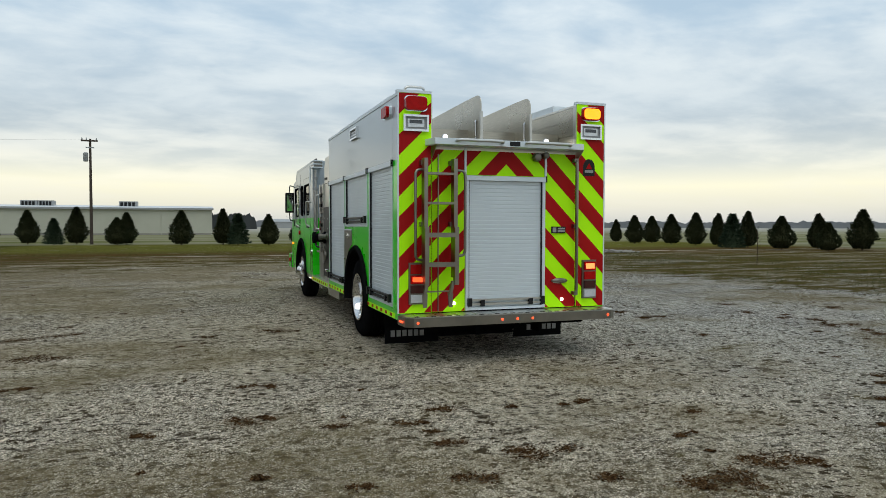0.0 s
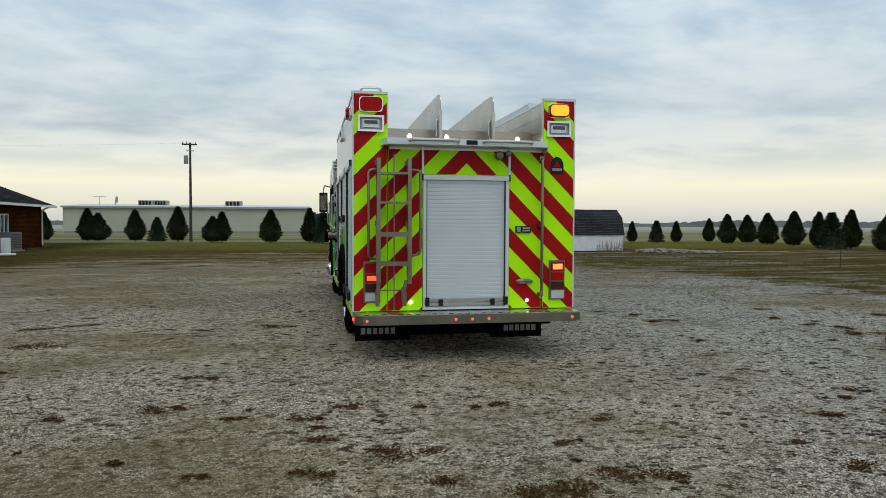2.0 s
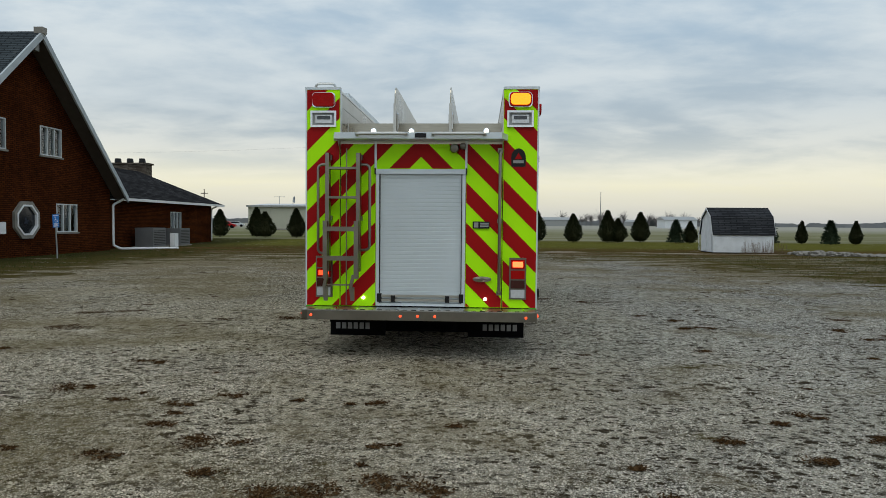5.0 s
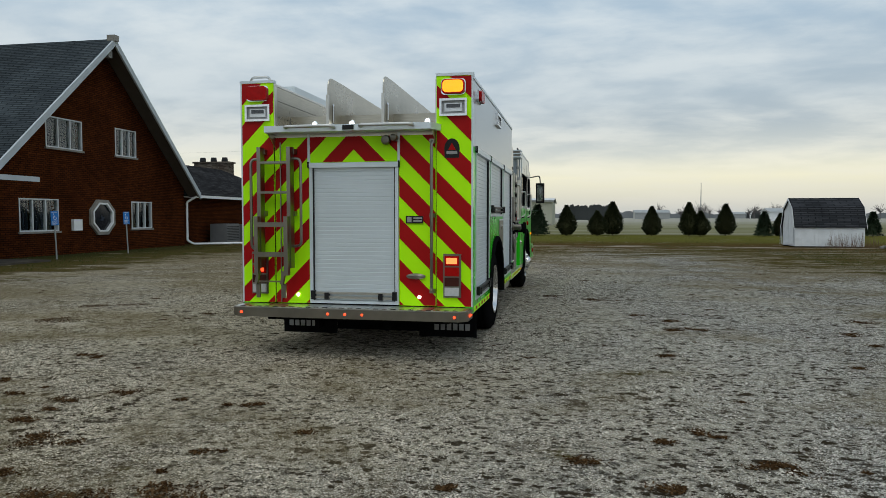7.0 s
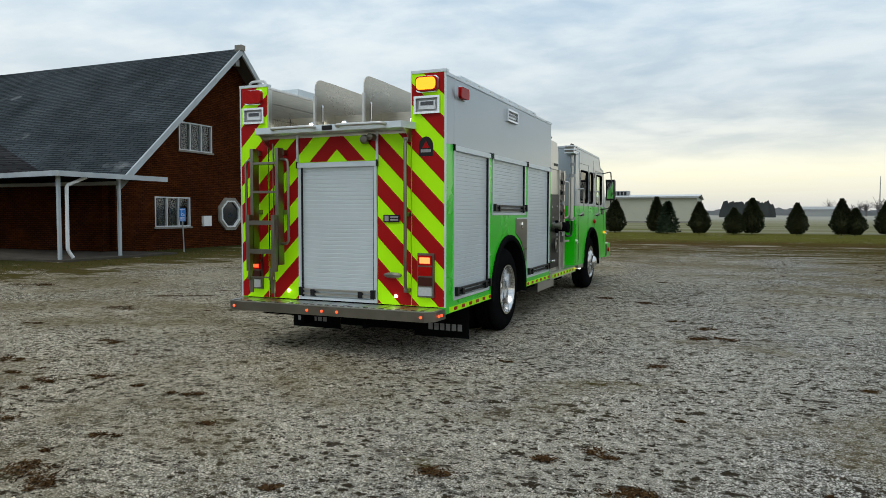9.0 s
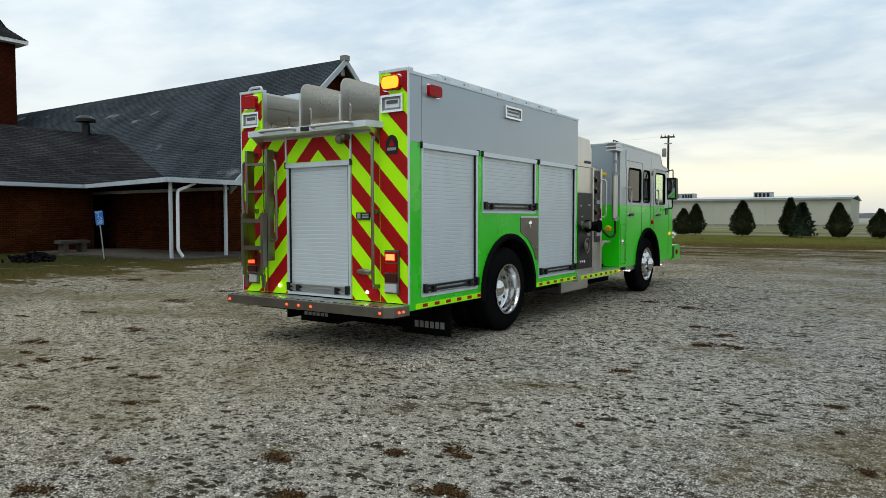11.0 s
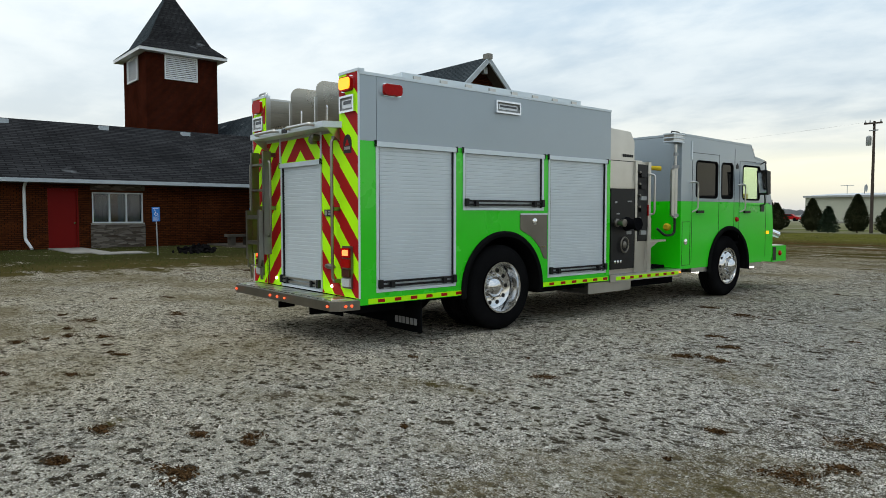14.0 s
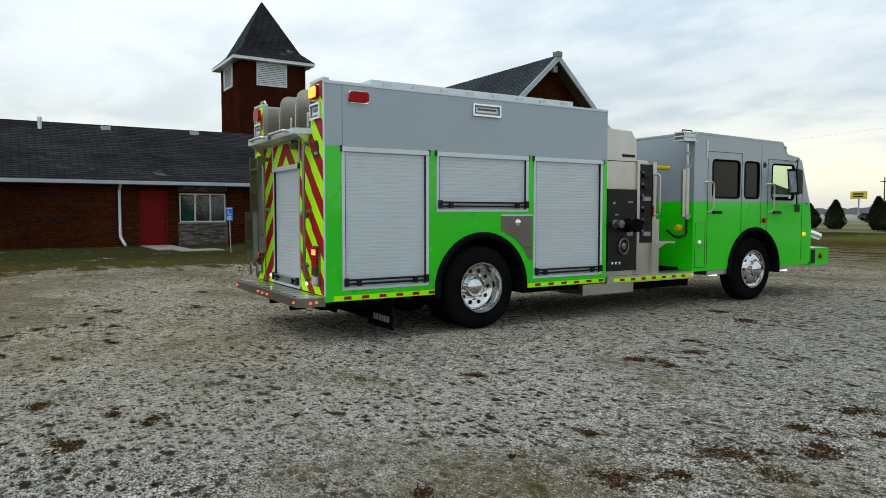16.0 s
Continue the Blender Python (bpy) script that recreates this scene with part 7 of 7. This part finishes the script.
def yard_things():
    b = thing("concrete_bench", "low weathered concrete bench on the grass", "bench")
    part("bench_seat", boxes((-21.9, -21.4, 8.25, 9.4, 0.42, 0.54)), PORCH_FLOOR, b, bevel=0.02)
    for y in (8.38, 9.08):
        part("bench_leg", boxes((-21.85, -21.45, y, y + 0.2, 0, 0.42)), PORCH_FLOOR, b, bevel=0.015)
    rng = random.Random(5)
    bm = bmesh.new()
    for k in range(140):
        x, y, r = rng.gauss(-17.9, 0.22), rng.gauss(5.6, 0.32), rng.uniform(0.04, 0.09)
        z = max(0.0, 0.30 - 0.5 * abs(x + 17.9) - 0.12 * abs(y - 5.6)) * rng.random()
        q = bmesh.ops.create_icosphere(bm, subdivisions=1, radius=r, matrix=pose(x, y, z + r * 0.4))
        for v in q["verts"]:
            v.co += Vector((rng.uniform(-1, 1), rng.uniform(-1, 1), rng.uniform(-1, 1))) * r * 0.4
    tagged(part("debris_heap", bm, simple("dark_debris", (0.010, 0.009, 0.009), 0.9, 0.0, 0.4, 6.0, 30)), "low heap of dark debris on the grass", "debris", kind="stuff")
    bm = bmesh.new()
    for k in range(260):
        x, y = rng.uniform(16.2, 20.5), rng.gauss(26.8, 0.45)
        r = rng.uniform(0.06, 0.16)
        z = max(0.0, 0.22 * (1 - abs(x - 17.2) / 3.0)) * rng.random()
        q = bmesh.ops.create_icosphere(bm, subdivisions=1, radius=r, matrix=pose(x, y, z))
        for v in q["verts"]:
            v.co = Vector((v.co.x, v.co.y, z + (v.co.z - z) * 0.6)) + Vector((rng.uniform(-1, 1), rng.uniform(-1, 1), rng.uniform(-1, 1))) * r * 0.3
    tagged(part("rubble_heap", bm, CONCRETE), "low heap of pale rubble beside the shed", "rubble", kind="stuff")
    # thin weeds by the shed
    bm = bmesh.new()
    for k in range(160):
        x, y = rng.uniform(14.0, 16.2), rng.uniform(27.7, 28.3)
        h = rng.uniform(0.2, 0.75)
        tube(bm, [(x, y, 0), (x + rng.uniform(-.15, .15), y + rng.uniform(-.1, .1), h)], 0.006, 3, taper=0.003)
    tagged(part("dry_weeds", bm, simple("dry_stalks", (0.16, 0.11, 0.075), 0.9, 0.0, 0.3, 4.0, 30)), "dry brown weeds along the shed wall", "weeds", kind="stuff")
    st = thing("sapling", "thin bare sapling with a stake in the grass", "tree")
    bm = tube(bmesh.new(), [(16.6, 13.4, -0.05), (16.62, 13.4, 0.7), (16.6, 13.42, 1.5)], 0.018, 6, taper=0.006)
    for k in range(9):
        z = 0.6 + k * 0.1
        a = k * 2.4
        tube(bm, [(16.61, 13.4, z), (16.61 + 0.18 * math.cos(a), 13.4 + 0.18 * math.sin(a), z + 0.22)], 0.006, 4, taper=0.002)
    part("trunk", bm, BARK, st)


yard_things()


def gravel_stones():
    """Loose crushed stone over the stretch of yard that the walk passes nearest."""
    rng = np.random.default_rng(3)
    n = 480000
    x, y = rng.uniform(-8, 11, n), rng.uniform(-6.4, 6.0, n)
    keep = ~((np.abs(x) < 1.2) & (y > 0.5)) & ((y < 0.5) | (np.abs(x) > 1.0))
    patch = np.sin(x * 1.7 + np.sin(y * 1.3) * 1.5) * np.sin(y * 2.1 + np.sin(x * 0.9)) + rng.uniform(-1, 1, n) * 0.9
    keep &= patch > -0.35
    keep &= rng.random(n) < np.clip((6.0 - y) / 5.0, 0, 1) ** 0.7 * np.clip((11.0 - x) / 5.0, 0, 1) * np.clip((x + 8.0) / 3.0, 0, 1)
    x, y = x[keep], y[keep]
    n = len(x)
    r = rng.uniform(0.004, 0.0095, n) * (1 + (rng.random(n) > 0.95) * 0.7)
    octa = np.array([(1, 0, 0), (0, 1, 0), (-1, 0, 0), (0, -1, 0), (0, 0, 1)], float)
    tri = np.array([(0, 1, 4), (1, 2, 4), (2, 3, 4), (3, 0, 4)])
    ang = rng.uniform(0, 6.283, n)
    p = octa[None] * rng.uniform(0.6, 1.25, (n, 5, 3)) + rng.uniform(-0.25, 0.25, (n, 5, 3))
    ca, sa = np.cos(ang)[:, None], np.sin(ang)[:, None]
    px, py = p[:, :, 0] * ca - p[:, :, 1] * sa, p[:, :, 0] * sa + p[:, :, 1] * ca
    pz = np.maximum(p[:, :, 2], 0) * 0.75
    v = np.stack([px * r[:, None] + x[:, None], py * r[:, None] + y[:, None], pz * r[:, None] + 0.001], -1).reshape(-1, 3)
    f = (tri[None] + 5 * np.arange(n)[:, None, None]).reshape(-1, 3)
    me = bpy.data.meshes.new("gravel_stones")
    me.from_pydata(v.tolist(), [], f.tolist())
    me.materials.append(STONE)
    tagged(new("gravel_stones", me), "loose pale grey crushed stone on the yard", "gravel", kind="stuff")


gravel_stones()


def debris_clumps():
    """Brown matted weeds and clods lying on the gravel: known places and a thin scatter."""
    rng = random.Random(21)
    spots = [(-2.2, 2.8, .30), (-0.25, -1.95, .17), (-1.65, -2.65, .16), (-1.15, -3.0, .30), (-1.4, -1.8, .16), (-1.7, -2.1, .14), (-2.9, -1.6, .22), (-2.4, -3.2, .10), (-2.7, -0.5, .2), (0.1, -3.6, .26), (-1.0, -3.55, .14), (-0.3, -3.8, .2),
             (-5.0, 1.6, .4), (-5.3, 3.3, .5), (3.9, 2.4, .2), (6.2, 3.4, .22), (7.7, 2.4, .3), (3.1, -2.1, .15), (2.3, -2.75, .16), (2.75, -3.1, .14), (2.85, -2.3, .12), (4.95, 0.3, .15), (5.65, 0.75, .32), (5.7, 1.6, .2), (3.45, -2.7, .16), (5.9, 1.2, .25),
             (5.6, -0.1, .2), (5.8, 0.2, .16), (5.7, 2.3, .25)]
    spots += [(-2.3, -2.0, .12), (-2.9, -2.9, .1), (-3.6, -1.8, .15), (-1.7, -3.3, .15), (-0.5, -3.9, .25), (-4.8, 0.1, .2), (1.6, -3.8, .17), (3.2, 0.6, .16), (3.6, 3.1, .2), (3.4, -2.6, .1), (3.5, 2.3, .22), (0.0, -3.0, .1),
              (1.6, -3.3, .1), (0.4, -3.8, .15), (1.8, 5.9, .25), (2.7, 5.5, .28), (5.2, -1.1, .1), (6.0, 1.9, .14), (3.2, 3.6, .16), (-9.1, 3.6, .6)]
    for _ in range(300):
        spots.append((rng.uniform(-12, 13), rng.uniform(-5.5, 20), 0.02 + 0.10 * rng.random() ** 4))
    verts, faces = [], []
    for cx, cy, r in spots:
        r *= 0.58
        if abs(cx) < 1.3 and 0 < cy < 9.8:
            continue
        lobes = [(rng.gauss(0, r * 0.7), rng.gauss(0, r * 0.4), rng.uniform(0.4, 1.0)) for _ in range(4)]
        for k in range(int(10 + 2600 * r)):
            lx, ly, lr = rng.choice(lobes)
            x, y = cx + lx + rng.gauss(0, r * 0.55 * lr), cy + ly + rng.gauss(0, r * 0.45 * lr)
            a, ln, w, z = rng.uniform(0, 6.283), rng.uniform(0.008, 0.028), rng.uniform(0.003, 0.008), rng.uniform(0.005, 0.012)
            dx, dy = math.cos(a), math.sin(a)
            b = len(verts)
            verts += [(x - dy * w, y + dx * w, z * 0.6), (x + dy * w, y - dx * w, z * 0.6), (x + dx * ln + dy * w * .5, y + dy * ln - dx * w * .5, z * rng.uniform(0.4, 1.8)), (x + dx * ln - dy * w * .5, y + dy * ln + dx * w * .5, z * rng.uniform(0.4, 1.8))]
            faces.append((b, b + 1, b + 2, b + 3))
    me = bpy.data.meshes.new("weed_clumps")
    me.from_pydata(verts, [], faces)
    m = Nodes("matted_weeds", Roughness=0.95)
    m.set(Base_Color=m.ramp(m.random(True), (0.0, (0.022, 0.012, 0.006)), (0.6, (0.068, 0.037, 0.016)), (0.9, (0.108, 0.063, 0.030)), (1.0, (0.15, 0.10, 0.055))))
    me.materials.append(m.mat)
    tagged(new("weed_clumps", me), "brown matted weeds and clods on the gravel", "weeds", kind="stuff")


debris_clumps()


def grass_blades():
    """Short rough grass where the gravel runs out, by the buildings and along the lawn."""
    rng = np.random.default_rng(9)
    n = 60000
    zone = rng.random(n)
    x = np.where(zone < 0.45, rng.uniform(-24, -12, n), np.where(zone < 0.75, rng.uniform(10, 22, n), rng.uniform(-15, 20, n)))
    y = np.where(zone < 0.45, rng.uniform(-12, 28, n), np.where(zone < 0.75, rng.uniform(0, 26, n), rng.uniform(21, 44, n)))
    clump = np.sin(x * 1.1 + 2 * np.sin(y * 0.7)) * np.sin(y * 1.3 + np.sin(x * 0.8)) + rng.uniform(-1, 1, n)
    keep = (clump > -0.1) & ~((x < -14.3) & (y > 8.0) & (y < 13.2)) & ~((x < -17.0) & (y > 12.0)) & ~((x > 12.4) & (x < 16.0) & (y > 28.2) & (y < 31.2)) & ~((x < -18.5) & (y > 1.8) & (y < 4.2))
    x, y = x[keep], y[keep]
    n = len(x)
    a, h, w = rng.uniform(0, 6.283, n), rng.uniform(0.02, 0.075, n), rng.uniform(0.006, 0.014, n)
    lx, ly = rng.uniform(-0.05, 0.05, n), rng.uniform(-0.05, 0.05, n)
    p0 = np.stack([x - np.cos(a) * w, y - np.sin(a) * w, np.zeros(n)], -1)
    p1 = np.stack([x + np.cos(a) * w, y + np.sin(a) * w, np.zeros(n)], -1)
    p2 = np.stack([x + lx, y + ly, h], -1)
    v = np.stack([p0, p1, p2], 1).reshape(-1, 3)
    f = np.arange(3 * n).reshape(-1, 3)
    me = bpy.data.meshes.new("rough_grass")
    me.from_pydata(v.tolist(), [], f.tolist())
    m = Nodes("rough_grass", Roughness=0.8)
    m.set(Base_Color=m.ramp(m.random(True), (0.0, (0.030, 0.044, 0.010)), (0.6, (0.058, 0.072, 0.018)), (1.0, (0.12, 0.105, 0.046))))
    me.materials.append(m.mat)
    tagged(new("rough_grass", me), "short rough winter grass at the edge of the yard", "grass", kind="stuff")


grass_blades()


def far_place():
    """Small far things: road vehicles, a yellow sign, poles, barns and a mast."""
    def car(x, y, turn, paint, label, pickup=False):
        c = thing("parked_car", label, "car", "far parked vehicles")
        prof = [(-2.1, 0.35), (2.1, 0.35), (2.15, 0.75), (1.3, 0.92), (0.7, 1.40), (-0.6 if pickup else -1.4, 1.40), (-0.8 if pickup else -1.9, 0.95), (-2.15, 0.92)]
        part("body", prism(bmesh.new(), prof, "y", -0.85, 0.85), paint, c, bevel=0.05)
        part("window_band", prism(bmesh.new(), [(1.15, 0.96), (0.66, 1.34), (-0.5 if pickup else -1.3, 1.34), (-0.65 if pickup else -1.65, 0.96)], "y", -0.86, 0.86), DARK_PANE, c)
        for xx in (-1.35, 1.35):
            for yy in (-0.8, 0.8):
                bm = bmesh.new()
                lathe(bm, [(0.2, -0.1), (0.33, -0.09), (0.33, 0.09), (0.2, 0.1)], (xx, yy, 0.33), "y", 16)
                part("car_wheel", bm, RUBBER, c)
        c.matrix_basis = pose(x, y, 0, 0, 0, turn)
    car(-72.0, 165.0, 15, simple("red_car_paint", (0.20, 0.02, 0.02), 0.3), "dark red pickup parked by the far road", True)
    car(-62.0, 170.0, 15, simple("pale_car_paint", (0.5, 0.52, 0.55), 0.3), "pale car parked by the far road")
    car(-57.5, 132.0, 10, simple("dark_car_paint", (0.04, 0.035, 0.035), 0.3), "dark car parked by the far road")
    car(-51.5, 134.0, 10, CHEVRON_RED, "red car parked by the far road")
    sg = thing("roadside_sign", "yellow roadside sign on a post", "sign")
    part("sign_post", boxes((-64.1, -63.85, 139.9, 140.1, 0, 4.4)), GREY_METAL, sg)
    part("sign_board", boxes((-65.5, -62.5, 139.8, 140.2, 4.2, 5.7)), simple("sign_yellow", (0.62, 0.48, 0.05), 0.5), sg, bevel=0.04)
    for z in (4.55, 5.05):
        part("text_bar", boxes((-65.0, -63.0, 139.76, 139.79, z, z + 0.28)), PLASTIC, sg)
    for x, y, h in ((-53.6, 128.0, 7.8),):
        p = thing("power_pole", "far timber power pole with crossarm", "power pole")
        part("pole", tube(bmesh.new(), [(x, y, 0), (x, y, h)], 0.13, 8, taper=0.09), WOOD_POLE, p)
        part("crossarm", boxes((x - 0.7, x + 0.7, y - 0.06, y + 0.06, h - 0.9, h - 0.76)), WOOD_POLE, p)
    bm = tube(bmesh.new(), [(95, 520, 0), (95, 520, 26)], 0.5, 5, taper=0.2)
    tagged(part("radio_mast", bm, GREY_METAL), "thin far radio mast on the horizon", "mast")
    for x0, x1, y, h, mt, lab in ((150, 190, 600, 6, WHITE_PAINT, "far white farm building"), (73, 85, 260, 4.6, SIDING_WHITE, "far pale farm shed"), (40, 60, 420, 5.5, GREY_METAL, "far grey farm shed"), (120, 135, 560, 5, GREY_METAL, "far grey metal barn")):
        b = thing("farm_building", lab, "building", "far farm buildings")
        part("wall", boxes((x0, x1, y, y + 12, 0, h * 0.7)), mt, b)
        part("roof", prism(bmesh.new(), [(y - 0.5, h * 0.7), (y + 12.5, h * 0.7), (y + 6, h)], "x", x0 - 0.4, x1 + 0.4), GREY_METAL if mt != WHITE_PAINT else WHITE_PAINT, b)
    # darker groves and bare trees on the horizon
    rng = random.Random(31)
    verts, faces = [], []
    for cx, cy, n, sx in ((11, 300, 110, 9), (150, 560, 40, 12)):
        for _ in range(n):
            x, y, h, r = cx + rng.uniform(-sx, sx), cy + rng.uniform(-6, 6), rng.uniform(3.6, 7.0), rng.uniform(1.0, 2.2)
            b = len(verts)
            verts += [(x - r, y, 0), (x + r, y, 0), (x + r * 0.8, y, h * 0.6), (x + r * rng.uniform(.1, .4), y, h), (x - r * rng.uniform(.1, .4), y, h * 0.95), (x - r * 0.85, y, h * 0.55)]
            faces.append(tuple(range(b, b + 6)))
    me = bpy.data.meshes.new("distant_grove")
    me.from_pydata(verts, [], faces)
    me.materials.append(simple("grove_foliage", (0.055, 0.060, 0.060), 1.0, 0.0, 0.2, 0.05, 0.6))
    tagged(new("distant_grove", me), "dark groves of far trees beyond the field", "trees", kind="stuff")
    bm = bmesh.new()
    for _ in range(26):
        x, y, h = rng.uniform(60, 190), rng.uniform(430, 520), rng.uniform(8, 13)
        tube(bm, [(x, y, 0), (x, y, h * 0.4)], 0.3, 4, taper=0.2)
        for _ in range(34):
            a, e = rng.uniform(0, 6.28), rng.uniform(0.3, 1.3)
            q = Vector((x, y, h * rng.uniform(0.3, 0.5)))
            tube(bm, [q, q + Vector((math.cos(a) * math.cos(e), math.sin(a) * math.cos(e), math.sin(e))) * h * rng.uniform(0.3, 0.55)], 0.12, 3, taper=0.05)
    tagged(part("bare_trees", bm, simple("bare_twigs", (0.13, 0.12, 0.12), 0.9)), "bare leafless trees far beyond the field", "trees", kind="stuff")


far_place()
